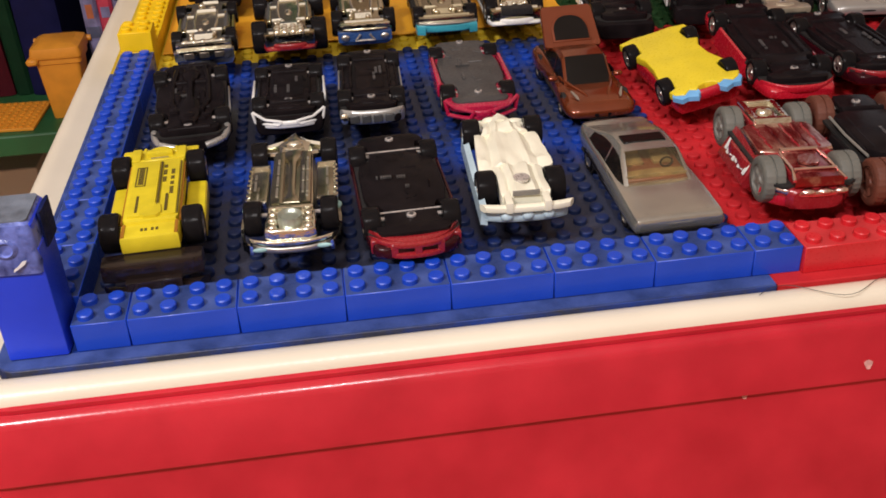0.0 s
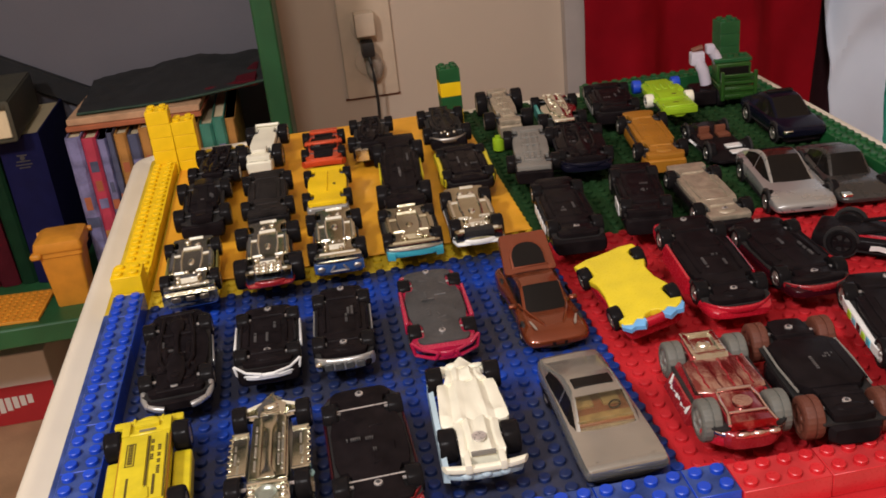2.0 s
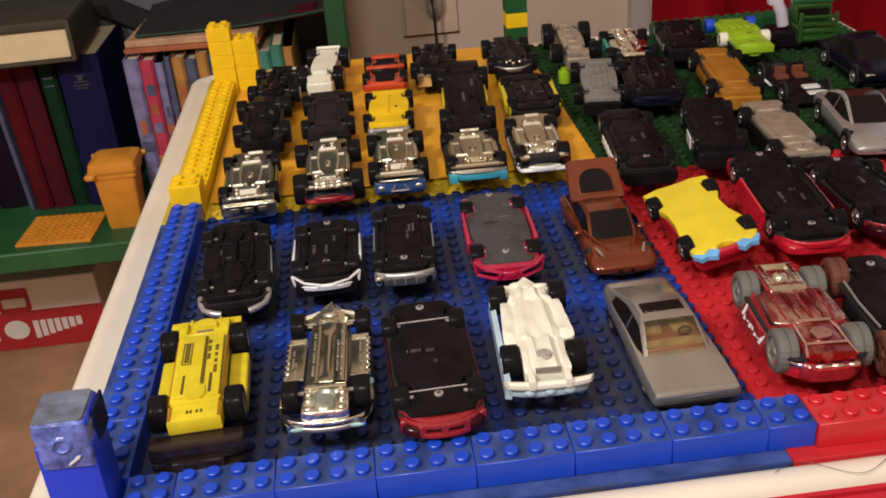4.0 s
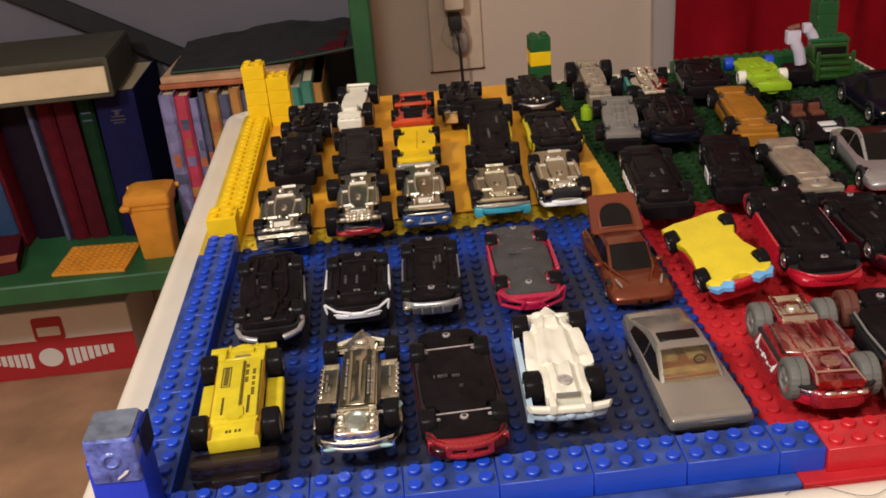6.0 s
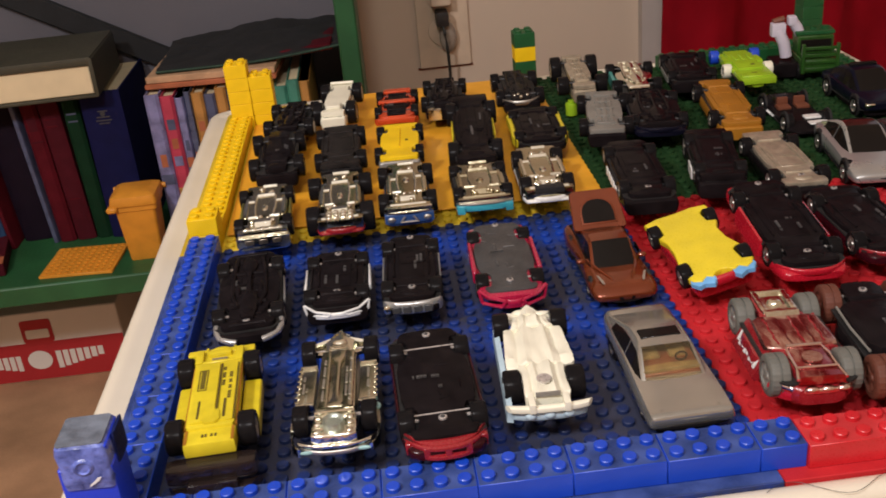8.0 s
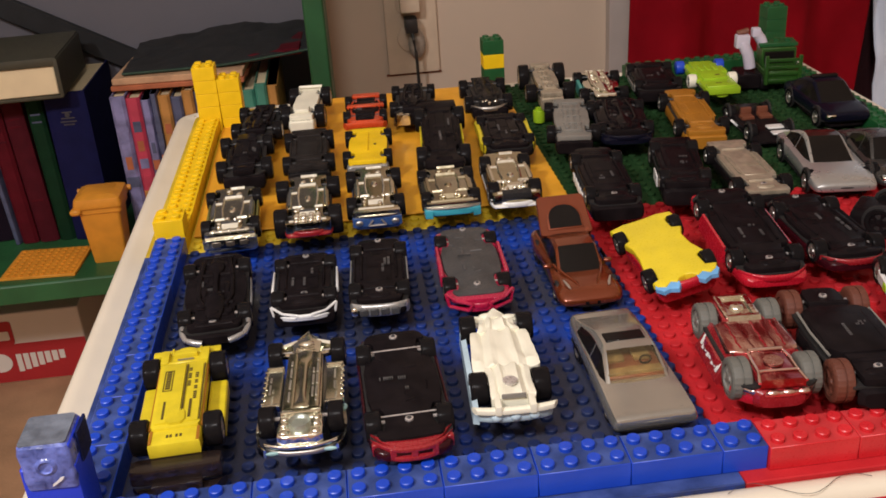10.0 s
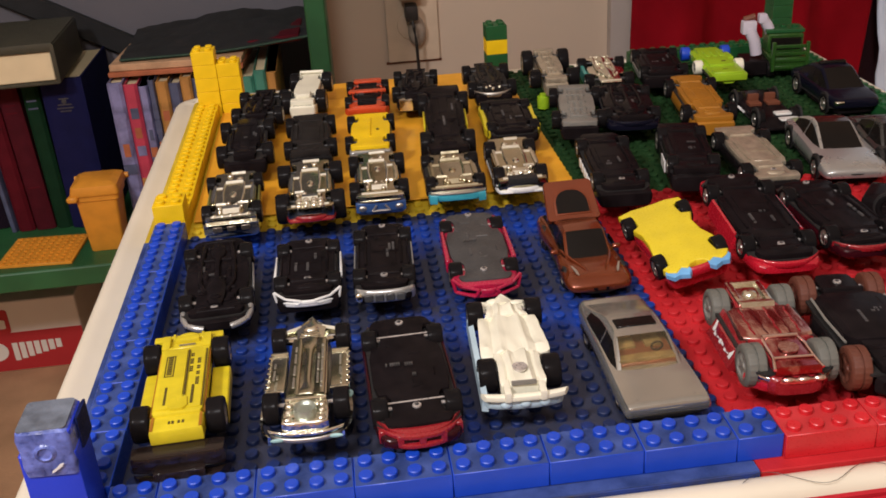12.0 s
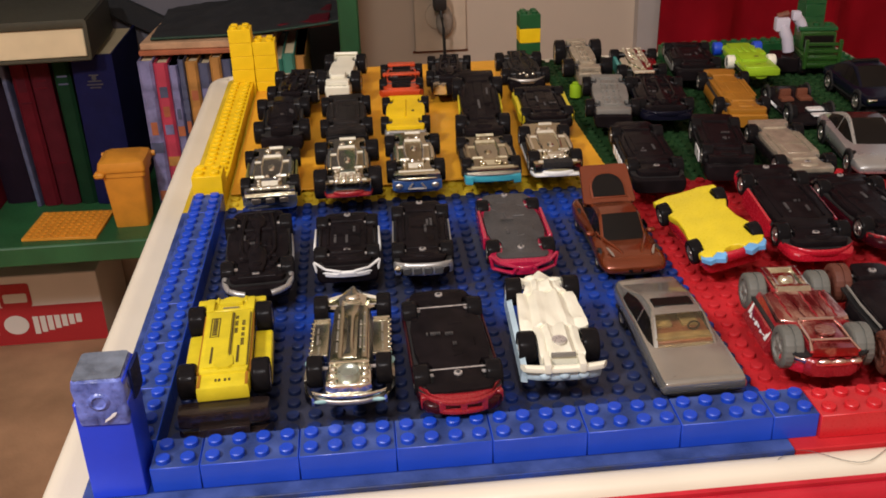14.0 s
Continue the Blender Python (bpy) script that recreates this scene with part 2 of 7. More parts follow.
def prism(outline, z0, z1, bevel=0.0, seg=1):
    bm = bmesh.new()
    low = [bm.verts.new((x, y, z0)) for x, y in outline]
    f = bm.faces.new(low)
    r = bmesh.ops.extrude_face_region(bm, geom=[f])
    bmesh.ops.translate(bm, verts=[v for v in r["geom"] if isinstance(v, bmesh.types.BMVert)], vec=(0, 0, z1 - z0))
    if bevel:
        es = [e for e in bm.edges if abs(e.verts[0].co.z - e.verts[1].co.z) < 1e-7]
        bmesh.ops.bevel(bm, geom=es, offset=bevel, segments=seg, affect="EDGES", profile=0.6)
    return bm


def loft(rings, cap=True):
    bm = bmesh.new()
    rows = [[bm.verts.new(p) for p in ring] for ring in rings]
    n = len(rows[0])
    for a, b in zip(rows, rows[1:]):
        for i in range(n):
            bm.faces.new((a[i], a[(i + 1) % n], b[(i + 1) % n], b[i]))
    if cap:
        bm.faces.new(rows[0][::-1])
        bm.faces.new(rows[-1])
    return bm


def lathe_x(profile, x0, y, z, sx=1, seg=20):
    """A turned solid about the x axis: profile of (offset, radius)."""
    return loft([[(x0 + sx * o, y + r * math.cos(a), z + r * math.sin(a)) for a in [2 * math.pi * k / seg for k in range(seg)]] for o, r in profile])


def many(*bms):
    out = bmesh.new()
    for b in bms:
        join(out, b)
    return out


def tube(points, r, seg=8):
    rings = []
    pts = [Vector(p) for p in points]
    for i, p in enumerate(pts):
        d = (pts[min(i + 1, len(pts) - 1)] - pts[max(i - 1, 0)]).normalized()
        q = d.to_track_quat("Z", "Y")
        rings.append([p + q @ Vector((r * math.cos(a), r * math.sin(a), 0)) for a in [2 * math.pi * k / seg for k in range(seg)]])
    return loft(rings)


def dome(x, y, z, rx_, ry_, rz_):
    bm = bmesh.new()
    bmesh.ops.create_uvsphere(bm, u_segments=14, v_segments=8, radius=1, matrix=Matrix.Translation((x, y, z)) @ Matrix.Diagonal((rx_, ry_, rz_, 1)))
    return bm


def round_rect(x0, x1, y0, y1, r, seg=6):
    out = []
    for cx, cy, a0 in ((x1 - r, y0 + r, -90), (x1 - r, y1 - r, 0), (x0 + r, y1 - r, 90), (x0 + r, y0 + r, 180)):
        out += [(cx + r * math.cos(radians(a0 + 90 * k / seg)), cy + r * math.sin(radians(a0 + 90 * k / seg))) for k in range(seg + 1)]
    return out


def cut_corners(outline, k=0.24):
    """One round of corner cutting on a closed outline."""
    out = []
    for (x0, y0), (x1, y1) in zip(outline, outline[1:] + outline[:1]):
        out += [(x0 + k * (x1 - x0), y0 + k * (y1 - y0)), (x1 - k * (x1 - x0), y1 - k * (y1 - y0))]
    return out


# ---- room ----
def slab(name, x0, x1, y0, y1, z0, z1, m, label):
    return tagged(part(name, solid(x0, x1, y0, y1, z0, z1), m), label, name.split("_")[0], kind="structure")


XW0, XW1, YW0, YW1, TOP = -1.7, 1.6, -2.0, 0.97, 1.98
slab("floor", XW0 - 0.1, XW1 + 0.1, YW0 - 0.1, YW1 + 0.1, FLOOR - 0.1, FLOOR, CARPET, "tan brown carpet floor with short worn pile")
slab("wall_north", XW0, XW1, YW1, YW1 + 0.1, FLOOR, TOP, WALL, "cream painted wall behind the toy table")
slab("wall_south", XW0, XW1, YW0 - 0.1, YW0, FLOOR, TOP, WALL, "plain cream painted wall")
slab("wall_west", XW0 - 0.1, XW0, YW0 - 0.1, YW1 + 0.1, FLOOR, TOP, WALL, "plain cream painted side wall")
slab("wall_east", XW1, XW1 + 0.1, YW0 - 0.1, YW1 + 0.1, FLOOR, TOP, WALL, "plain cream painted side wall")
slab("ceiling", XW0 - 0.1, XW1 + 0.1, YW0 - 0.1, YW1 + 0.1, TOP, TOP + 0.1, CEIL, "plain white painted ceiling")
trim = slab("trim", 0.448, 0.48, YW1 - 0.018, YW1 - 0.001, FLOOR, TOP, mat("grey_trim_paint", (0.5, 0.44, 0.4), 0.7, var=0.12, scale=14), "pale grey painted vertical wall trim beside the red cloth")

outlet = thing("wall_outlet", "ivory duplex wall outlet with a plugged-in black cord", "outlet", pose(0.197, YW1 - 0.001, -0.045))
part("cover_plate", solid(-0.031, 0.034, -0.006, 0, -0.067, 0.064, 0.003, 2), IVORY, outlet)
part("socket", many(rod((0, -0.0055, 0.022), (0, -0.0085, 0.022), 0.017, 20, bevel=0.001)), IVORY, outlet)
part("socket", many(rod((0, -0.0055, -0.022), (0, -0.0085, -0.022), 0.017, 20, bevel=0.001)), IVORY, outlet)
part("upper_adapter", solid(-0.012, 0.012, -0.03, -0.0085, 0.014, 0.042, 0.003, 2), IVORY, outlet, "ivory plug adapter")
part("strain_relief", dome(0.006, -0.016, -0.027, 0.011, 0.0075, 0.019), mat("smoky_clear_plastic", (0.3, 0.25, 0.2), 0.3, var=0.2, scale=120), outlet, "smoky clear plug cover")
plug = part("plug", many(solid(-0.0078, 0.0078, -0.034, -0.0085, -0.011, 0.0075, 0.004, 2)), CORD, outlet, "black plug")
part("cord", tube([(0, -0.03, -0.008), (0.001, -0.036, -0.018), (0.003, -0.034, -0.035), (0.004, -0.03, -0.07), (0.002, -0.028, -0.13), (0.0, -0.028, -0.25), (0.004, -0.03, -0.37)], 0.002), CORD, plug, "thin black cord")
part("thin_strip", many(solid(-0.034, 0.036, -0.0018, 0, -0.0695, -0.0672)), BROWN_SEAT, outlet, "brown gap under the cover plate")

# ---- bookshelf ----
unit = thing("bookshelf", "dark green painted wooden bookshelf holding old books", "bookshelf", pose(0, 0, 0))
part("shelf_board", solid(-0.95, 0.062, 0.685, 0.955, -0.24, -0.216, 0.002), SHELF, unit)
part("side_panel", solid(0.0625, 0.084, 0.7, 0.955, (FLOOR + 0.0217) / 0.94, 0.62, 0.002), SHELF, unit)
part("side_panel", solid(-0.972, -0.9505, 0.7, 0.955, (FLOOR + 0.0217) / 0.94, 0.62, 0.002), SHELF, unit)
# added panel; the shade behind the books is put into its colour
part("back_board", solid(-0.949, 0.0615, 0.9555, 0.967, -0.2, 0.62), LAVENDER, unit, "grey lavender back board")
part("top_board", solid(-0.95, 0.062, 0.7, 0.955, 0.598, 0.62, 0.002), SHELF, unit)
strap = tagged(part("strap", many(join(bmesh.new(), solid(-0.32, 0.32, -0.005, 0.005, -0.014, 0.014, 0.002), pose(-0.33, 0.945, 0.052, 0, 29, 0))), BLACK_CLOTH), "wide black strap hanging slantwise against the back board", "strap")


def book(name, label, x0, x1, y0, y1, z0, z1, cover, lean=0, marks=None, cat="book"):
    m = pose((x0 + x1) / 2, (y0 + y1) / 2, z0, 0, lean, 0)
    w, d, h = (x1 - x0) / 2, (y1 - y0) / 2, z1 - z0
    ob = thing(name, label, cat, m)
    t = min(0.0025, w * 0.2)
    spine = [(-w, d), (-w, -d + 0.003), (-w * 0.6, -d), (w * 0.6, -d), (w, -d + 0.003), (w, d), (w - t, d), (w - t, -d + 0.005), (-w + t, -d + 0.005), (-w + t, d)]
    part("cover", prism(spine, 0, h, 0.0006), cover, ob)
    part("page_block", solid(-w + t + 0.0003, w - t - 0.0003, -d + 0.0055, d - 0.003, 0.003, h - 0.003), PAPER, ob, "yellowed page block")
    if marks:
        for zc, hh, ww, mm in marks:
            part("spine_mark", solid(-w * ww, w * ww, -d - 0.0006, -d + 0.001, h * zc, h * (zc + hh)), mm, ob)
    return ob


BK_NAVY = mat("navy_book_cloth", (0.007, 0.008, 0.05), 0.7, spec=0.12)
BK_RED = mat("dark_red_book_cloth", (0.085, 0.005, 0.011), 0.7, spec=0.12)
BK_MAROON = mat("maroon_book_cloth", (0.065, 0.006, 0.012), 0.7, spec=0.12)
BK_GREEN = mat("dark_green_book_cloth", (0.005, 0.028, 0.012), 0.7, spec=0.12)
BK_BLUE = mat("blue_book_cover", (0.013, 0.050, 0.126), 0.5)
BK_YELLOW = mat("yellow_book_cover", (0.434, 0.315, 0.021), 0.5)
BK_PURPLE = mat("black_purple_book_cover", (0.01, 0.005, 0.012), 0.7, spec=0.12)
BK_PINK = mat("pink_comic_spine", (0.468, 0.0425, 0.085), 0.5)
BK_LILAC = mat("lilac_comic_spine", (0.187, 0.187, 0.357), 0.5, var=0.4, scale=70)
BK_GOLD = mat("amber_comic_spine", (0.425, 0.204, 0.051), 0.5, var=0.3, scale=70)
BK_SLATE = mat("slate_comic_spine", (0.070, 0.084, 0.154), 0.5, var=0.3, scale=70)
BK_TEAL = mat("teal_comic_spine", (0.051, 0.212, 0.153), 0.5, var=0.3, scale=70)
BK_RUST = mat("rust_book_cover", (0.4, 0.12, 0.05), 0.6)
SB = -0.2158
z = SB
book("book", "yellow hardback book standing on the green shelf", -0.445, -0.402, 0.8, 0.94, z, z + 0.135, BK_YELLOW, -3)
book("book", "blue hardback book with a red edge", -0.4, -0.371, 0.8, 0.94, z, z + 0.178, BK_BLUE, -4, [(0.8, 0.06, 0.5, BK_LILAC)])
book("book", "thin red hardback book beside a dark folder", -0.368, -0.361, 0.795, 0.94, z, z + 0.178, BK_RED, -4)
book("folder", "black purple box folder set back between books", -0.357, -0.322, 0.815, 0.95, z, z + 0.175, BK_PURPLE, -3, cat="folder")
book("book", "slim dark slate book standing upright", -0.318, -0.311, 0.8, 0.94, z, z + 0.18, BK_SLATE, -3)
book("book", "dark red cloth-bound book with faded gilt title", -0.309, -0.29, 0.8, 0.94, z, z + 0.178, BK_RED, -2, [(0.8, 0.09, 0.5, BK_MAROON), (0.72, 0.01, 0.7, BK_MAROON)])
book("book", "maroon cloth-bound book with a worn spine", -0.2885, -0.266, 0.8, 0.94, z, z + 0.179, BK_MAROON, -2, [(0.81, 0.012, 0.55, BK_RED), (0.86, 0.012, 0.6, BK_RED), (0.3, 0.01, 0.6, BK_RED)])
book("book", "dark green cloth-bound book", -0.2645, -0.246, 0.8, 0.94, z, z + 0.181, BK_GREEN, -1, [(0.82, 0.01, 0.6, BK_SLATE), (0.87, 0.01, 0.6, BK_SLATE)])
crest = book("book", "thick navy book with a small silver crest on its spine", -0.2445, -0.198, 0.795, 0.94, z, z + 0.182, BK_NAVY, 0)
part("crest", many(join(bmesh.new(), rod((0, -0.0731, 0.156), (0, -0.0722, 0.156), 0.0028, 10)), *[solid(-w_, w_, -0.0731, -0.0722, z_, z_ + 0.0014) for w_, z_ in ((0.0055, 0.1585), (0.0075, 0.1515), (0.009, 0.1475), (0.006, 0.144))]), GREY_PAN, crest, "faded silver crest")
lying = thing("book", "thick dark hardback lying flat on the upright books", "book", pose(-0.345, 0.86, SB + 0.184, 0, 0, 2))
part("cover", many(solid(-0.15, 0.13, -0.1, 0.035, 0, 0.004, 0.001), solid(-0.15, 0.13, -0.1, 0.035, 0.036, 0.046, 0.003, 2), solid(0.126, 0.131, -0.1, 0.035, 0.002, 0.044, 0.0015, 2)), mat("dark_olive_book_cover", (0.045, 0.042, 0.025), 0.6), lying)
part("page_block", solid(-0.148, 0.1255, -0.097, 0.032, 0.0042, 0.0358, 0.001), PAPER, lying)

spines = [(BK_LILAC, 0.017), (BK_PINK, 0.016), (BK_LILAC, 0.011), (BK_SLATE, 0.008), (BK_GOLD, 0.014), (BK_SLATE, 0.013), (BK_GOLD, 0.013), (BK_SLATE, 0.012), (BK_TEAL, 0.017), (BK_TEAL, 0.014), (BK_GOLD, 0.01), (BK_TEAL, 0.015), (BK_TEAL, 0.014), (BK_GOLD, 0.012)]
sx = -0.164
RB = random.Random(12)
for k, (m_, w_) in enumerate(spines):
    book("comic_book", "glossy comic paperback with a colourful printed spine", sx, sx + w_ - 0.0006, 0.762, 0.9, SB, SB + 0.18 - 0.003 * (k % 3), m_, 0, [(z_, h_, ww_, mm_) for z_, h_, ww_, mm_ in [(0.06 + 0.115 * n + 0.03 * RB.random(), 0.03 + 0.06 * RB.random(), 0.4 + 0.45 * RB.random(), RB.choice((BK_GOLD, BK_RUST, BK_SLATE, BK_LILAC, m_, m_))) for n in range(7)]])["group"] = "comic set"
    sx += w_
flat = thing("magazine", "orange magazine lying flat on the comics", "magazine", pose(-0.085, 0.835, SB + 0.1815, 0, 0, -4))
part("cover", solid(-0.075, 0.075, -0.06, 0.06, 0, 0.006, 0.001), BK_RUST, flat)
part("page_block", solid(-0.073, 0.074, -0.058, 0.058, 0.0062, 0.014, 0.001), mat("peach_page_edges", (0.5, 0.3, 0.17), 0.8, var=0.2, scale=60), flat)
folded = bmesh.new()
gx, gy = 34, 16
crest_z = lambda u: 0.004 + (0.018 * u / 0.6 if u < 0.6 else 0.018 - 0.011 * (u - 0.6) / 0.4)
hem_z = lambda u: 0.011 * max(0.0, (u - 0.45) / 0.55) ** 1.3
grid = [[folded.verts.new((-0.15 + 0.225 * i / gx, 0.79 + 0.13 * j / gy, SB + 0.198 + hem_z(i / gx) + (crest_z(i / gx) - hem_z(i / gx)) * (0.12 + 0.88 * (j / gy) ** 0.6) + 0.0045 * noise.noise(Vector((i * 0.22, j * 0.4, 3))) + 0.002 * noise.noise(Vector((i * 0.6, j * 0.3, 8))))) for i in range(gx + 1)] for j in range(gy + 1)]
for j in range(gy):
    for i in range(gx):
        folded.faces.new((grid[j][i], grid[j][i + 1], grid[j + 1][i + 1], grid[j + 1][i]))
r_ = bmesh.ops.extrude_face_region(folded, geom=folded.faces[:])
for v in [g for g in r_["geom"] if isinstance(g, bmesh.types.BMVert)]:
    v.co.z = SB + 0.1965 + hem_z((v.co.x + 0.15) / 0.225)
bag = thing("folded_bag", "black folded cloth bag lying on top of the comics", "bag", pose(0, 0, 0))
part("fabric", folded, BLACK_CLOTH, bag)
part("seam", tube([(-0.15 + 0.225 * k / 14, 0.7885, SB + 0.1985 + hem_z(k / 14)) for k in range(15)], 0.0016, 8), mat("dark_green_binding", (0.012, 0.04, 0.022), 0.7), bag, "dark green bound edge")
lean = thing("book", "thin red book leaning under the black bag", "book", pose(-0.02, 0.84, SB + 0.1965, 0, -5, -3))
part("cover", solid(-0.05, 0.075, -0.045, 0.05, 0.0, 0.0035, 0.001), CARD_RED, lean)
part("page_block", solid(-0.049, 0.073, -0.043, 0.049, 0.0037, 0.0075, 0.0008), BK_RED, lean)

bin_ = thing("toy_bin", "small orange plastic toy wheelie bin on the shelf", "toy bin", pose(-0.19, 0.738, SB))
bin_body = loft([[(x * s, y * s2, zz) for x, y in round_rect(-0.0185, 0.0185, -0.017, 0.017, 0.003, 3)] for s, s2, zz in ((0.98, 0.95, 0), (1.0, 1.0, 0.002), (1.2, 1.2, 0.062), (1.34, 1.3, 0.063), (1.36, 1.3, 0.069))])
part("body", bin_body, ORANGE, bin_)
part("lid", many(loft([[(x * s, y * s, zz) for x, y in round_rect(-0.026, 0.026, -0.024, 0.026, 0.004, 3)] for s, zz in ((1.0, 0.0693), (1.03, 0.072), (0.96, 0.08), (0.7, 0.0835))]), solid(-0.03, -0.018, -0.028, -0.018, 0.064, 0.071, 0.002)), ORANGE, bin_)
part("hinge_bar", rod((-0.03, 0.024, 0.074), (0.03, 0.024, 0.074), 0.0035, 10), ORANGE, bin_)
tile = thing("toy_plate", "flat orange studded toy plate lying on the shelf", "toy plate", pose(-0.264, 0.735, SB, 0, 0, -4))
part("plate", solid(-0.042, 0.042, -0.038, 0.036, 0, 0.0032, 0.0004), ORANGE, tile)
st = bmesh.new()
for i in range(10):
    for j in range(9):
        join(st, rod((-0.036 + 0.008 * i, -0.033 + 0.008 * j, 0.003), (-0.036 + 0.008 * i, -0.033 + 0.008 * j, 0.0046), 0.0024, 8))
part("studs", st, ORANGE, tile)
pk = thing("game_case", "dark red game case lying on the shelf", "case", pose(-0.43, 0.755, SB, 0, 0, 12))
part("case", solid(-0.07, 0.07, -0.05, 0.045, 0, 0.016, 0.001), BK_MAROON, pk)
part("printed_band", solid(-0.07, 0.07, -0.0506, -0.03, 0.0162, 0.0166), BK_RUST, pk)

# the shelf and all on it, fitted to its place against the wall
SHELF_FIT = Matrix.Translation((0.0174, 0.8 * 0.065, -0.0217)) @ Matrix.Scale(0.94, 4)
for ob in [o for o in scene.objects if o.parent is None and o.name.split(".")[0] in ("bookshelf", "strap", "book", "folder", "comic_book", "magazine", "folded_bag", "toy_bin", "toy_plate", "game_case")]:
    ob.matrix_world = SHELF_FIT @ ob.matrix_basis

# ---- box under the shelf ----
box = thing("cardboard_box", "white and red printed cardboard toy box on the carpet", "box", pose(-0.394, 0.832, FLOOR) @ Matrix.Scale(0.935, 4))
part("carton", solid(-0.2, 0.164, 0, 0.13, 0, 0.103, 0.0015), CARD_WHITE, box)
part("red_band", solid(-0.2, 0.164, -0.0008, 0.0, 0.002, 0.058), CARD_RED, box, "red printed band")
part("badge", many(prism(round_rect(-0.02, 0.02, -0.017, 0.017, 0.004, 3), 0, 0.0008)), CARD_RED, box).matrix_local = pose(0.056, -0.0002, 0.075, 90, 0, 0)
part("badge_panel", prism(round_rect(-0.015, 0.015, -0.008, 0.005, 0.002, 3), 0, 0.0006), CARD_WHITE, box).matrix_local = pose(0.056, -0.0012, 0.073, 90, 0, 0)
part("emblem", many(prism([(0.016 * math.cos(a), 0.014 * math.sin(a)) for a in [k * math.pi / 9 for k in range(18)]], 0, 0.0007)), CARD_WHITE, box).matrix_local = pose(0.05, -0.0009, 0.032, 90, 0, 0)
for k in range(7):
    h_ = 0.012 + 0.0018 * k
    part("print_bar", solid(-0.032 + 0.0085 * k, -0.0255 + 0.0085 * k, -0.0016, -0.0009, 0.041 - h_, 0.041), CARD_WHITE, box)
    part("print_bar", solid(0.072 + 0.0092 * k, 0.079 + 0.0092 * k, -0.0016, -0.0009, 0.043 - (0.026 - 0.0022 * k), 0.043), CARD_WHITE, box)


# ---- hanging cloth ----
def cloth(name, label, x0, x1, y, z0, z1, amp, waves, m, drift=0.0, seed=0, crease=0.0):
    bm = bmesh.new()
    nx, nz = 90, 60
    g = []
    for j in range(nz + 1):
        row = []
        v = j / nz
        for i in range(nx + 1):
            u = i / nx
            yy = y + amp * math.sin(2 * math.pi * waves * u + 1.3 * math.sin(3 * u + seed) + drift * v) * (0.6 + 0.4 * v) + 0.6 * amp * noise.noise(Vector((u * 6, v * 2.5, seed))) + crease * (abs(noise.noise(Vector((u * 5 + v * 7, v * 9 - u * 6, seed + 5)))) - 0.2)
            row.append(bm.verts.new((x0 + (x1 - x0) * u + 0.012 * noise.noise(Vector((u * 4, v * 3, seed + 9))), yy, z0 + (z1 - z0) * v)))
        g.append(row)
    for j in range(nz):
        for i in range(nx):
            bm.faces.new((g[j][i], g[j][i + 1], g[j + 1][i + 1], g[j + 1][i]))
    ob = tagged(part(name, bm, m), label, "cloth")
    ob.modifiers.new("thickness", "SOLIDIFY").thickness = 0.002
    return ob


cloth("hanging_cloth", "deep red cloth hanging in folds behind the table", 0.432, 0.705, 0.8, -0.4, 0.55, 0.022, 2.6, RED_CLOTH, 0.9, 1, 0.006)
cloth("hanging_cloth", "dark maroon cloth hanging in shadow", 0.64, 0.8, 0.865, -0.4, 0.55, 0.01, 2.0, MAROON_CLOTH, 0.3, 4)
wc = thing("hanging_cloth", "white satin cloth with a thin teal stripe hanging loosely", "cloth", pose(0, 0, 0))
w_ob = cloth("cloth_panel", "", 0.730, 1.1, 0.795, -0.41, 0.55, 0.03, 3.4, WHITE_CLOTH, 0.9, 7, 0.03)
del w_ob["category"]
w_ob.parent = wc
part("stripe", tube([(0.782 + 0.006 * math.sin(k * 1.1), 0.768 + 0.002 * math.sin(k), -0.38 + 0.06 * k) for k in range(16)], 0.0025, 6), TEAL, wc, "teal piping")

# ---- toy table ----
PX0, PX1, PY0, PY1, SX, SY = -0.007, 0.468, -0.006, 0.486, 0.23, 0.231
table = thing("activity_table", "red plastic play table with a rounded white rim", "table", pose(0, 0, FLOOR))
UP = -FLOOR


def ring_frame(outer, inner_inset, profile):
    """A frame round the plates: profile of (share of the width from the outside, height)."""
    x0, x1, y0, y1, r = outer
    rings = []
    for s, zz in profile:
        k = s * inner_inset
        rings.append([(x, y, zz) for x, y in round_rect(x0 + k, x1 - k, y0 + k, y1 - k, max(r - k, 0.006), 8)])
    bm = bmesh.new()
    rows = [[bm.verts.new(p) for p in ring] for ring in rings]
    n = len(rows[0])
    for a, b in zip(rows, rows[1:] + rows[:1]):
        for i in range(n):
            bm.faces.new((a[i], a[(i + 1) % n], b[(i + 1) % n], b[i]))
    return bm


rim = ring_frame((PX0 - 0.0158, PX1 + 0.0105, PY0 - 0.0105, PY1 + 0.016, 0.02), 0.0105, [(0, -0.012), (0, -0.006), (0.05, -0.0036), (0.14, -0.0018), (0.3, -0.0005), (0.5, 0.0), (0.75, -0.0003), (0.92, -0.001), (1.0, -0.002), (1.0, -0.012)])
for v in rim.verts:
    # the side rails are wider than the front one
    if v.co.z > -0.0119 and PX0 - 0.0058 < v.co.x < PX0 - 0.004:
        v.co.x = PX0 - 0.0002
for v in rim.verts:
    v.co.z += UP - 0.0005
part("rim", rim, WHITE_RIM, table, "glossy white rounded rim")
part("deck", solid(PX0 - 0.0085, PX1 + 0.005, PY0 - 0.0005, PY1 + 0.006, UP - 0.012, UP - 0.0052), WHITE_RIM, table)
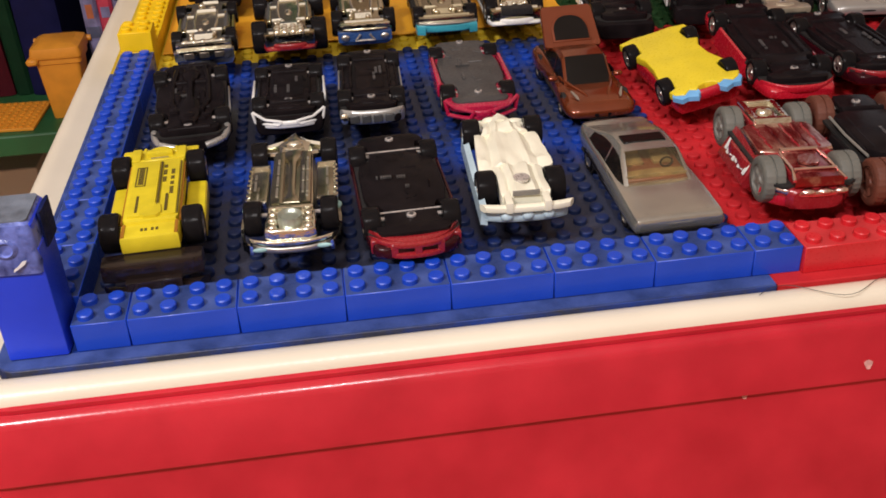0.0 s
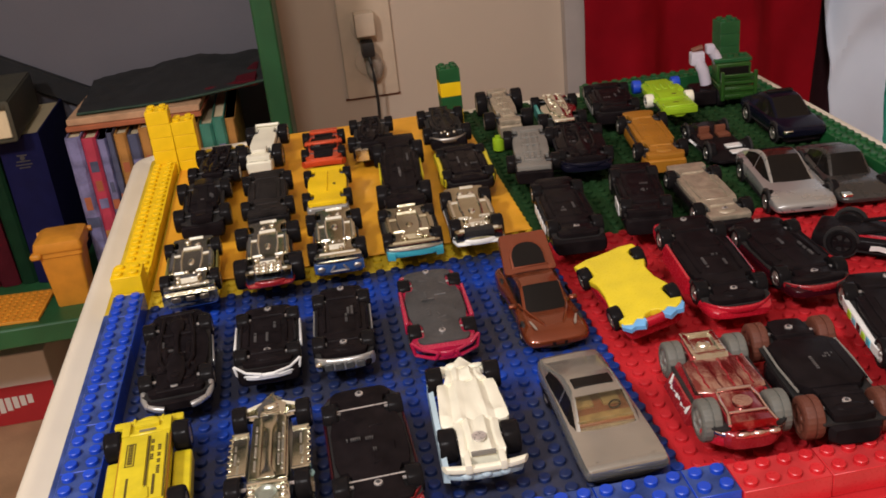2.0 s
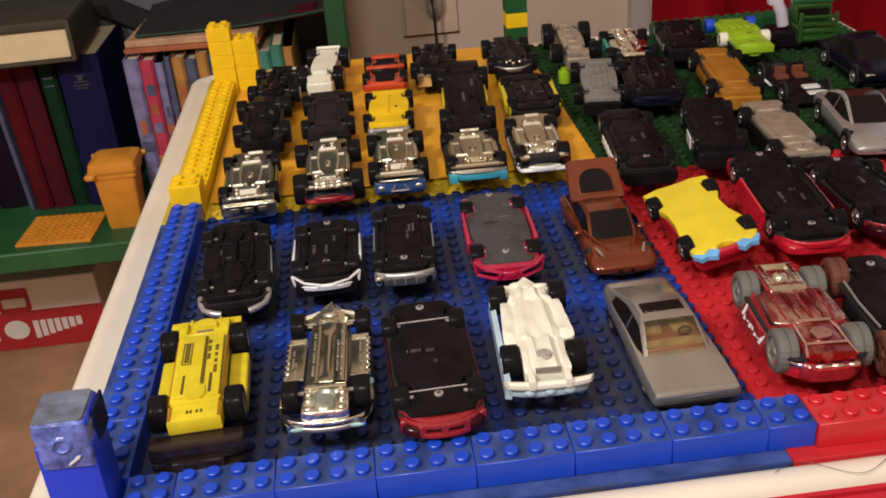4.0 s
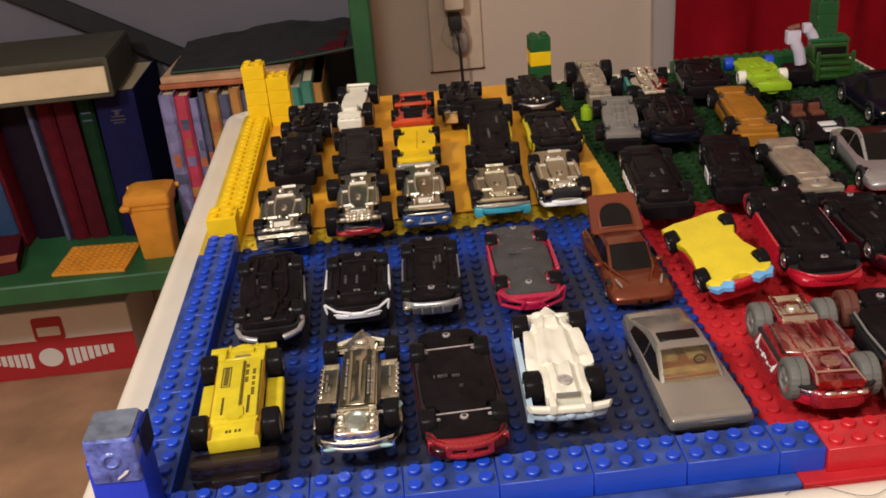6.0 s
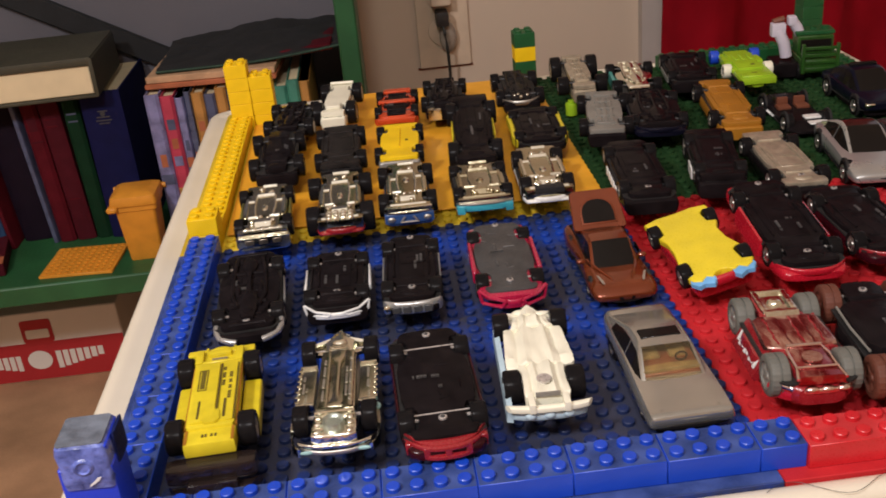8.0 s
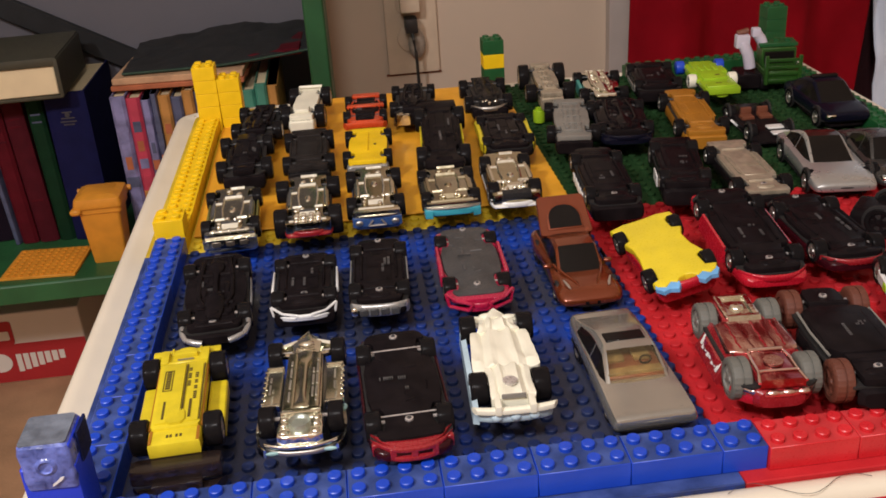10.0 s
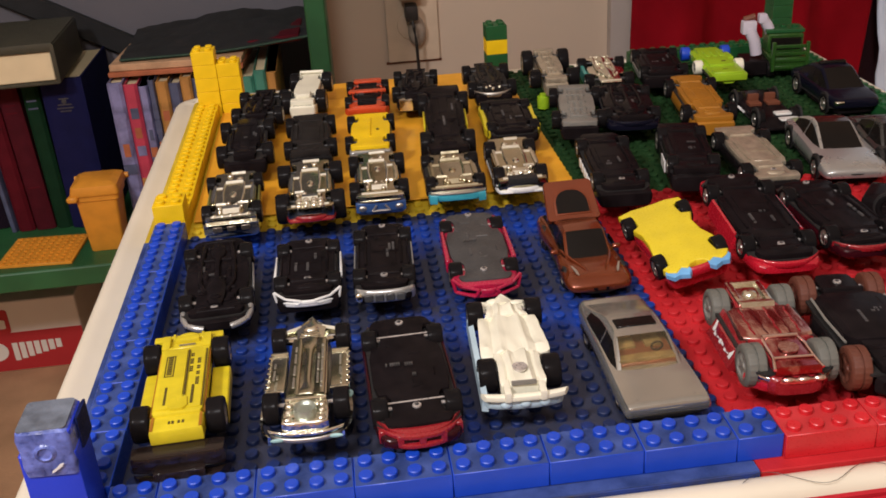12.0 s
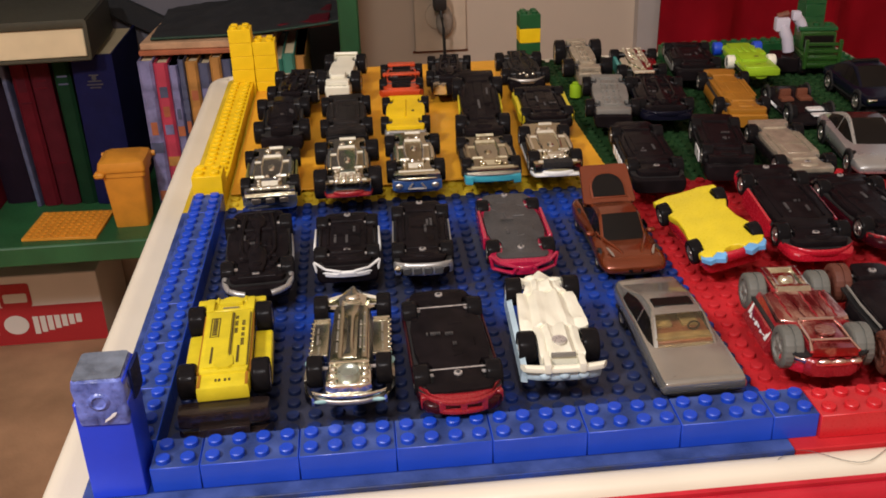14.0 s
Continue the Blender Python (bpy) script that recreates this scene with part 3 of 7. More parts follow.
fx0, fx1, fy0, fy1 = PX0 - 0.0148, PX1 + 0.0095, PY0 - 0.0125, PY1 + 0.014
apron = loft([[(x, y, UP + zz) for x, y in round_rect(fx0 + 0.004, fx1 - 0.004, fy0 + k, fy1 - 0.004, 0.012, 8)] for k, zz in ((0.003, -0.0062), (0.0, -0.0068), (-0.0018, -0.0078), (-0.0026, -0.0096), (-0.0072, -0.0245), (-0.0074, -0.0258), (-0.0058, -0.027), (-0.0063, -0.03), (-0.02, -0.072), (-0.03, -0.13), (-0.03, -0.16))])
part("apron", apron, RED_BODY, table, "glossy red apron with a moulded ridge")
part("lip", ring_frame((fx0 + 0.001, fx1 - 0.001, fy0 + 0.001, fy1 - 0.001, 0.021), 0.006, [(0, UP - 0.0064), (0, UP - 0.005), (0.3, UP - 0.0044), (1, UP - 0.0044), (1, UP - 0.0064)]), RED_BODY, table, "thin pale red lip under the rim")
for lx in (fx0 + 0.04, fx1 - 0.04):
    for ly in (fy0 + 0.04, fy1 - 0.04):
        part("leg", rod((lx, ly, 0), (lx, ly, UP - 0.159), 0.02, 20, 0.026), RED_BODY, table)
for cx, cz, s in ((0.254, -0.0205, 0.0013), (0.215, -0.027, 0.0012), (0.33, -0.05, 0.0014)):
    part("scuff", prism([(s * math.cos(a) * (1 + 0.3 * math.sin(3 * a)), 1.2 * s * math.sin(a)) for a in [k * math.pi / 6 for k in range(12)]], 0, 0.0002), PALE_SCUFF, table, "small pale scuff").matrix_local = pose(cx, fy0 - 0.0028 + 0.31 * (cz + 0.0096) if cz > -0.025 else fy0 - 0.0065 + 0.32 * (cz + 0.03), UP + cz, 70, 0, 0)
hair = tube([(0.222 + 0.05 * u, -0.0105 + 0.004 * math.sin(9 * u) - 0.002 * u, UP + 0.0003) for u in [k / 20 for k in range(21)]], 0.00012, 4)
part("hair", hair, CORD, table, "stray dark hair on the rim")

STUD_SEG = 12


def stud_arrays(places, z0, h=0.0017, r=0.00245, seg=STUD_SEG):
    verts, faces = [], []
    ring = [(math.cos(2 * math.pi * k / seg), math.sin(2 * math.pi * k / seg)) for k in range(seg)]
    for x, y in places:
        b = len(verts)
        for rr, zz in ((r, z0 - 0.0002), (r, z0 + h - 0.0003), (r - 0.0003, z0 + h)):
            verts += [(x + rr * c, y + rr * s, zz) for c, s in ring]
        for lv in (0, 1):
            for k in range(seg):
                k2 = (k + 1) % seg
                faces.append((b + lv * seg + k, b + lv * seg + k2, b + (lv + 1) * seg + k2, b + (lv + 1) * seg + k))
        faces.append(tuple(b + 2 * seg + k for k in range(seg)))
    return verts, faces


def stud_mesh(name, places, z0, m, h=0.0017):
    me = bpy.data.meshes.new(name)
    v, f = stud_arrays(places, z0, h)
    me.from_pydata(v, [], f)
    me.shade_smooth()
    me.set_sharp_from_angle(angle=radians(40))
    me.materials.append(m)
    return me


def baseplate(label, x0, x1, y0, y1, corner, m, stud_m=None):
    ob = thing("baseplate", label, "baseplate", pose(0, 0, 0), "baseplates")
    r = 0.007
    outline = []
    for cx, cy, sx_, sy_, a0, tag in ((x1, y0, -1, 1, -90, "se"), (x1, y1, -1, -1, 0, "ne"), (x0, y1, 1, -1, 90, "nw"), (x0, y0, 1, 1, 180, "sw")):
        if tag == corner:
            outline += [(cx + sx_ * r + r * math.cos(radians(a0 + 15 * k)), cy + sy_ * r + r * math.sin(radians(a0 + 15 * k))) for k in range(7)]
        else:
            outline.append((cx, cy))
    part("plate", prism(outline, -0.005, 0, 0.0004), m, ob)
    kx = range(math.ceil((x0 - 0.001) / 0.008), int((x1 - 0.005) / 0.008 + 1e-6) + 1)
    ky = range(math.ceil((y0 - 0.001) / 0.008), int((y1 - 0.005) / 0.008 + 1e-6) + 1)
    places = [(0.004 + 0.008 * i, 0.004 + 0.008 * j) for i in kx for j in ky]
    places = [(x, y) for x, y in places if x > 0 and y > 0 and not (x > 0.24 and y < 0.008) and x0 + 0.002 < x < x1 - 0.001 and y0 + 0.002 < y < y1 - 0.001]
    tagged(part("studs", stud_mesh("studs", places, 0, stud_m or m), m, ob), kind="stuff")
    return ob


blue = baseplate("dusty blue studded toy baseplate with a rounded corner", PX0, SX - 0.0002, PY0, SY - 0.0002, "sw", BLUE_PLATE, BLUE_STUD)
bend = [(PX0 + 0.0071 + 0.0069 * math.cos(radians(a)), PY0 + 0.0071 + 0.0069 * math.sin(radians(a))) for a in range(180, 271, 15)]
part("plate_edge", prism([(PX0 + 0.0002, SY - 0.0004)] + bend + [(SX - 0.0004, PY0 + 0.0002), (SX - 0.0004, -0.0004), (-0.0006, -0.0004), (-0.0006, SY - 0.0004)], -0.0002, 0.0003), BLUE_DUST, blue, "cleaner blue plate edge")
baseplate("red studded toy baseplate under the parked cars", SX + 0.0002, PX1, PY0, SY - 0.0002, "se", RED_PLATE)
baseplate("yellow studded toy baseplate", PX0, SX - 0.0002, SY + 0.0002, PY1, "nw", YELLOW_PLATE)
baseplate("dark green studded toy baseplate", SX + 0.0002, PX1, SY + 0.0002, PY1, "ne", GREEN_PLATE)
tagged(part("orange_sheet", prism([(0.0175, 0.2475), (0.2, 0.2485), (0.2292, 0.2495), (0.2296, 0.4895), (0.1, 0.4905), (0.0178, 0.4575), (0.0178, 0.45)], 0.0018, 0.0026, 0.0002), ORANGE_SHEET), "flat orange plastic sheet laid over yellow studs", "sheet")

brick_cache = {}
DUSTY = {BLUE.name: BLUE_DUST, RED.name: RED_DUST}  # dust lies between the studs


def brick(nx, ny, x, y, z, m, color, high=1, rot=0.0):
    """A toy brick of nx by ny studs whose corner is at x, y, z."""
    key = (nx, ny, high, m.name)
    if key not in brick_cache:
        bm = solid(0.0001, nx * 0.008 - 0.0001, 0.0001, ny * 0.008 - 0.0001, 0, 0.0096 * high - 0.0001, 0.00025)
        v, f = stud_arrays([(0.004 + 0.008 * i, 0.004 + 0.008 * j) for i in range(nx) for j in range(ny)], 0.0096 * high)
        vs = [bm.verts.new(p) for p in v]
        for q in f:
            bm.faces.new([vs[k] for k in q])
        me = finish(bm, "toy_brick")
        me.materials.append(m)
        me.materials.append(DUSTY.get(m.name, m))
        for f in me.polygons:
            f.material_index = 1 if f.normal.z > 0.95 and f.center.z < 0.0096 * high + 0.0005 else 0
        brick_cache[key] = me
    ob = new("toy_brick", brick_cache[key])
    ob.matrix_world = pose(x, y, z, 0, 0, rot)
    size = "tall" if high > 2 else "low" if high < 0.5 else "standard"
    return tagged(ob, f"{color} plastic {size} toy brick with {nx * ny} studs in the border", "toy brick", f"{color} border bricks")


R = random.Random(5)
J = lambda: R.uniform(-0.00012, 0.00012)
# blue front border, left corner first
brick(2, 2, 0.016, J(), 0, BLUE, "blue")
for k in range(1, 7):
    brick(4, 2, 0.032 * k, J(), 0, BLUE, "blue", rot=J() * 900)
brick(2, 2, 0.224, J(), 0, BLUE, "blue")
# left border
y = 0.016
for n in (4, 4, 4, 4, 4, 4, 3):
    brick(2, n, J(), y, 0, BLUE, "blue")
    y += 0.008 * n
y0 = y + 0.001
y = y0
for n in (4, 4, 4, 4, 4, 4, 2):
    brick(2, n, J(), y, 0, YELLOW, "yellow")
    y += 0.008 * n
brick(2, 2, 0, y0, 0.0096, YELLOW, "yellow")
# tower of yellow bricks in the back corner
for k in range(5):
    brick(2, 2, 0.002 + J(), 0.441, 0.0096 * k, YELLOW, "yellow")
for k in range(4):
    brick(2, 2, 0.0182 + J(), 0.441, 0.0096 * k, YELLOW, "yellow")
# green back border and the tower beside it
x = 0.032
brick(2, 2, 0.2155, 0.468, 0, YELLOW, "yellow")
x = 0.328
for k in range(4):
    brick(4, 2, x, 0.468 + J(), 0, GREEN, "green")
    x += 0.032
brick(2, 2, 0.2155, 0.468, 0.0096, GREEN, "green", high=1.12)
brick(2, 2, 0.2155, 0.468, 0.0204, YELLOW, "yellow", high=1.12)
brick(2, 2, 0.2155, 0.468, 0.0312, GREEN, "green", high=1.12)
# right border
y = 0.232
for k in range(7):
    brick(2, 4, 0.4392, y, 0, GREEN, "green")
    y += 0.032
for k in range(4):
    brick(2, 2, 0.438, 0.468, 0.0096 + 0.0096 * k, GREEN, "green")
y = 0.026
for k in range(6):
    brick(2, 4, 0.4392, y, 0, RED, "red")
    y += 0.032
# red front border, set a little back
x = 0.24
for k in range(7):
    brick(4, 2, x, -0.0015 + J(), 0, RED, "red")
    x += 0.032
brick(2, 1, 0.2325, 0.0165, 0.0, RED, "red", high=1 / 3)

# tall corner post with tape
post = thing("corner_post", "tall blue plastic brick post taped at its top", "toy brick", pose(0, 0, 0.0113))
part("post_body", many(prism(round_rect(-0.0028, 0.0144, -0.0012, 0.0156, 0.0008, 2), -0.0111, 0.0262, 0.0006), prism(round_rect(-0.0014, 0.0140, -0.001, 0.0154, 0.0008, 2), 0.026, 0.0335, 0.0004)), mat("bright_blue_plastic", (0.014, 0.052, 0.68), 0.34, var=0.12, scale=30), post)
tape = loft([[(x + lean_ * (zz - 0.019), y + 0.0004 * noise.noise(Vector((x * 300, y * 300, zz * 200))), zz + 0.0006 * noise.noise(Vector((x * 400, y * 400, 5)))) for x, y in round_rect(-0.0016 - g, 0.0141 + g, -0.0017 - g, 0.0159 + g, 0.0014, 4)] for lean_, g, zz in ((0.0, 0.0, 0.0185), (0.0, 0.0003, 0.022), (-0.02, 0.0001, 0.027), (-0.03, 0.0003, 0.0315), (-0.03, -0.0002, 0.0338), (-0.03, -0.0012, 0.0344))])
part("tape_wrap", tape, TAPE, post, "cloudy clear tape over the top", 25)
part("tape_top", loft([[(x - 0.0004, y, zz) for x, y in round_rect(-0.0013, 0.0134, -0.0008, 0.0151, 0.0014, 4)] for zz in (0.0342, 0.0347)]), TAPE_TOP, post, "dusty grey tape across the top")
# the dark of the post's unlit right side is put into the flap's colour
part("tape_flap", loft([[(x, y, zz) for x, y in cut_corners([(0.0142, 0.005), (0.0152, 0.005), (0.0156, 0.0155), (0.0144, 0.0155)], 0.2)] for zz in (0.0225, 0.028, 0.0335)]), mat("unlit_tape_side", (0.008, 0.014, 0.075), 0.7, var=0.4, scale=160, spec=0.1), post, "dark loose tape flap")
part("stud", lathe_x([(0, 0.0001), (0, 0.0018), (0.0005, 0.0022), (0, 0.0032), (-0.0008, 0.0036)], 0, 0, 0, -1, 22), TAPE, post, "round stud showing through the tape").matrix_local = pose(0.0058, -0.0021, 0.0268, 0, 0, 90)
part("scuff", prism([(0, 0), (0.0014, 0.0008), (0.0035, 0.0022), (0.0042, 0.0034), (0.003, 0.0032), (0.0016, 0.0018), (0.0003, 0.0009)], 0, 0.0002), PAINT_WHITE, post, "white scuff").matrix_local = pose(0.0066, -0.0026, 0.0198, 90, 0, 0)

# ---- toy cars ----
def car_pose(x, y, ang, H, up, z0=0.0017, tilt=0.0, roll=0.0):
    m = pose(x, y, z0, 0, roll, ang)
    return m @ pose(0, 0, 0, tilt, 0, 0) if up else m @ pose(0, 0, H, tilt, 180, 0)


def section(w, zb, zm, zt, wt, y):
    h = zm - zb
    half = [(w * 0.8, zb), (w * 0.95, zb + 0.08 * h), (w * 0.99, zb + 0.25 * h), (w, zb + 0.55 * h), (w * 0.985, zb + 0.82 * h), (w * 0.955, zm), (wt, zm + 0.72 * (zt - zm)), (wt * 0.9, zt - 0.06 * (zt - zm)), (wt * 0.5, zt + 0.1 * (zt - zm))]
    return [(a, y, b) for a, b in half] + [(-a, y, b) for a, b in half[::-1]]


def glide(rows, n):
    """Rows of numbers, the first of each rising, refined by a smooth curve to n steps a span."""
    out = []
    for i in range(len(rows) - 1):
        p0, p1, p2, p3 = rows[max(i - 1, 0)], rows[i], rows[i + 1], rows[min(i + 2, len(rows) - 1)]
        for k in range(n):
            t = k / n
            row = [p1[0] + t * (p2[0] - p1[0])]
            for c in range(1, len(p1)):
                m1 = (p2[c] - p0[c]) / max(p2[0] - p0[0], 1e-6) * (p2[0] - p1[0])
                m2 = (p3[c] - p1[c]) / max(p3[0] - p1[0], 1e-6) * (p2[0] - p1[0])
                row.append((2 * t ** 3 - 3 * t ** 2 + 1) * p1[c] + (t ** 3 - 2 * t ** 2 + t) * m1 + (-2 * t ** 3 + 3 * t ** 2) * p2[c] + (t ** 3 - t ** 2) * m2)
            out.append(row)
    return out + [list(rows[-1])]


BODY = {  # share of length, half width, bottom, belt, deck, deck half width
    "coupe": [(-0.5, 0.72, 0.3, 0.42, 0.46, 0.6), (-0.48, 0.86, 0.27, 0.46, 0.5, 0.72), (-0.4, 0.97, 0.25, 0.5, 0.55, 0.84), (-0.28, 1, 0.25, 0.53, 0.59, 0.84), (-0.1, 0.97, 0.25, 0.55, 0.6, 0.8), (0.15, 0.97, 0.25, 0.56, 0.61, 0.8), (0.3, 1, 0.25, 0.56, 0.62, 0.84), (0.42, 0.96, 0.27, 0.53, 0.6, 0.82), (0.485, 0.86, 0.3, 0.5, 0.56, 0.74), (0.5, 0.76, 0.32, 0.47, 0.52, 0.66)],
    "wedge": [(-0.5, 0.96, 0.3, 0.44, 0.47, 0.9), (-0.49, 1.04, 0.26, 0.47, 0.52, 0.98), (-0.38, 1.07, 0.25, 0.5, 0.56, 0.99), (-0.25, 1.06, 0.25, 0.53, 0.59, 0.98), (0, 1.02, 0.25, 0.57, 0.62, 0.94), (0.25, 0.98, 0.25, 0.6, 0.66, 0.88), (0.42, 0.95, 0.27, 0.62, 0.7, 0.84), (0.49, 0.9, 0.3, 0.6, 0.68, 0.8), (0.5, 0.84, 0.34, 0.56, 0.63, 0.76)],
    "arch": [(-0.5, 0.76, 0.26, 0.36, 0.4, 0.6), (-0.488, 0.9, 0.24, 0.4, 0.45, 0.72), (-0.42, 0.98, 0.22, 0.46, 0.52, 0.8), (-0.3, 1, 0.22, 0.52, 0.58, 0.78), (-0.1, 0.97, 0.22, 0.55, 0.61, 0.76), (0.15, 0.97, 0.22, 0.57, 0.63, 0.76), (0.3, 1, 0.22, 0.58, 0.64, 0.78), (0.42, 0.95, 0.25, 0.56, 0.62, 0.74), (0.485, 0.84, 0.3, 0.52, 0.57, 0.64), (0.5, 0.74, 0.34, 0.48, 0.52, 0.56)],
    "super": [(-0.5, 0.5, 0.2, 0.27, 0.3, 0.42), (-0.485, 0.72, 0.18, 0.3, 0.34, 0.6), (-0.42, 0.92, 0.18, 0.36, 0.42, 0.74), (-0.32, 1, 0.18, 0.44, 0.52, 0.8), (-0.2, 0.97, 0.18, 0.46, 0.52, 0.76), (-0.02, 0.92, 0.18, 0.48, 0.54, 0.76), (0.15, 0.95, 0.18, 0.5, 0.58, 0.8), (0.3, 1.02, 0.18, 0.54, 0.62, 0.84), (0.43, 0.98, 0.22, 0.54, 0.6, 0.84), (0.49, 0.9, 0.28, 0.5, 0.56, 0.8), (0.5, 0.84, 0.32, 0.48, 0.52, 0.76)],
    "blunt": [(-0.5, 0.86, 0.28, 0.52, 0.58, 0.76), (-0.485, 0.95, 0.25, 0.55, 0.62, 0.84), (-0.3, 1, 0.25, 0.58, 0.66, 0.88), (0, 0.99, 0.25, 0.6, 0.68, 0.88), (0.3, 1, 0.25, 0.6, 0.68, 0.88), (0.485, 0.95, 0.26, 0.58, 0.66, 0.84), (0.5, 0.88, 0.3, 0.54, 0.6, 0.78)],
    "buggy": [(-0.5, 0.5, 0.3, 0.5, 0.56, 0.4), (-0.47, 0.62, 0.26, 0.54, 0.6, 0.5), (-0.42, 0.5, 0.25, 0.56, 0.62, 0.44), (-0.24, 0.5, 0.25, 0.58, 0.66, 0.46), (-0.17, 1.0, 0.25, 0.66, 0.74, 0.9), (0.0, 1.04, 0.25, 0.68, 0.78, 0.92), (0.15, 1.0, 0.25, 0.66, 0.74, 0.9), (0.22, 0.5, 0.25, 0.6, 0.68, 0.44), (0.42, 0.5, 0.26, 0.58, 0.66, 0.44), (0.5, 0.44, 0.3, 0.54, 0.6, 0.36)],
    "slim": [(-0.5, 0.3, 0.3, 0.42, 0.46, 0.2), (-0.42, 0.42, 0.26, 0.48, 0.55, 0.3), (-0.2, 0.5, 0.25, 0.55, 0.66, 0.36), (0.1, 0.55, 0.25, 0.6, 0.74, 0.4), (0.35, 0.5, 0.27, 0.58, 0.7, 0.36), (0.5, 0.4, 0.32, 0.52, 0.58, 0.3)],
}
BODY["sport"] = [(-0.5, 0.66, 0.2, 0.29, 0.33, 0.56), (-0.487, 0.86, 0.18, 0.33, 0.37, 0.72), (-0.43, 0.99, 0.18, 0.4, 0.46, 0.82)] + BODY["super"][3:]
CABIN = {  # share of length, half width at belt, half width at roof, roof share
    "coupe": (-0.25, -0.05, 0.14, 0.42), "arch": (-0.2, 0.04, 0.16, 0.47), "wedge": (-0.205, -0.055, 0.145, 0.44), "super": (-0.17, -0.04, 0.12, 0.4), "sport": (-0.19, -0.05, 0.12, 0.4), "blunt": (-0.2, -0.08, 0.36, 0.45), "slim": (-0.1, 0.0, 0.14, 0.22), "buggy": (-0.16, -0.06, 0.1, 0.16),
}


def body_shell(style, L, W, H, n=3, sink=0.0):
    return loft([section(W / 2 * w, H * (b + sink), H * (m_ + sink * 0.3), H * t, W / 2 * wt, L * s) for s, w, b, m_, t, wt in glide(BODY[style], n)])


def deck_at(style, s):
    st_ = BODY[style]
    for a, b in zip(st_, st_[1:]):
        if a[0] <= s <= b[0]:
            f = (s - a[0]) / (b[0] - a[0])
            return a[4] + f * (b[4] - a[4])
    return st_[-1][4]


def cabin(style, L, W, H, ob, glass, paint, roof_m=None, rear_m=None, side_m=None, fast=False):
    """Windows and roof as one curved skin, cut into glass and painted strips."""
    a, b, c, d = CABIN[style]
    slim = 0.6 if style == "slim" else 1.0
    wb, wt = W * (0.385 if style in ("super", "sport", "arch") else 0.455 if style == "wedge" else 0.425) * slim, W * (0.275 if style in ("super", "arch") else 0.34 if style == "wedge" else 0.315) * slim
    mid = (b + c) / 2
    rows = [(a, 0.02), (a + 0.5 * (b - a), 0.52), (a + 0.9 * (b - a), 0.9), (b, 0.965), (b + 0.3 * (c - b), 1.0), (mid, 1.01), (mid + 0.012, 1.01), (c - 0.2 * (c - b), 0.99), (c, 0.95), (c + 0.15 * (d - c), 0.86), (c + 0.55 * (d - c), 0.46), (d, 0.02)]
    grid = []
    for s, h in rows:
        z0 = H * deck_at(style, s) - 0.0006
        hh = (H - z0) * h
        w_top = wt + (wb - wt) * (1 - h) * 0.55
        end = 0.92 if s in (a, d) else 1.0
        half = [(wb * end, z0), (wb + (w_top - wb) * 0.8, z0 + hh * 0.8), (wb + (w_top - wb) * 0.93, z0 + hh * 0.92), (w_top * 0.9, z0 + hh), (w_top * 0.45, z0 + hh * 1.035)]
        bow = [0, 0, 0, 0.0004, 0.0012]
        front = 1 if s < mid else -0.5
        k = 1 - min(1.0, abs(h)) if not b < s < c else 0.0
        grid.append([(x, L * s - front * bow[i] * (0.3 + k), z_) for i, (x, z_) in enumerate(half)] + [(-x, L * s - front * bow[i] * (0.3 + k), z_) for i, (x, z_) in reversed(list(enumerate(half)))])
    skins = {"glasshouse": [], "roof": [], "top": [], "back": [], "side": [], "side_far": []}
    for i in range(len(rows) - 1):
        for j in range(9):
            side = j in (0, 8)
            rail = j in (1, 2, 6, 7) if not fast else j in (1, 7)
            if i <= 2:
                kind = "roof" if rail else "side" if j == 0 else "side_far" if side else "glasshouse"
            elif i in (3, 4, 5, 6, 7):
                kind = ("roof" if i == 5 else "side" if j == 0 else "side_far") if side else ("roof" if rail else "top")
            else:
                kind = ("roof" if i > 9 else "side" if j == 0 else "side_far") if side else ("roof" if rail else "back")
            skins[kind].append((i, j))
    for name, m in (("glasshouse", glass), ("roof", paint), ("top", roof_m or paint), ("back", rear_m or glass), ("side", side_m or glass), ("side_far", side_m or glass)):
        bm = bmesh.new()
        have = {}
        for i, j in skins[name]:
            quad = []
            for p in ((i, j), (i + 1, j), (i + 1, j + 1), (i, j + 1)):
                if p not in have:
                    v = Vector(grid[p[0]][p[1]])
                    if m is paint:
                        v.z += 0.00012
                        v.x *= 1.008
                    have[p] = bm.verts.new(v)
                quad.append(have[p])
            bm.faces.new(quad)
        label = {"glasshouse": "glossy tinted windows", "top": "", "back": ""}.get(name, "")
        part({"top": "roof_panel", "back": "rear_window", "side": "side_window", "side_far": "side_window", "glasshouse": "windscreen"}.get(name, name), bm, m, ob, label, 50)


wheel_cache = {}


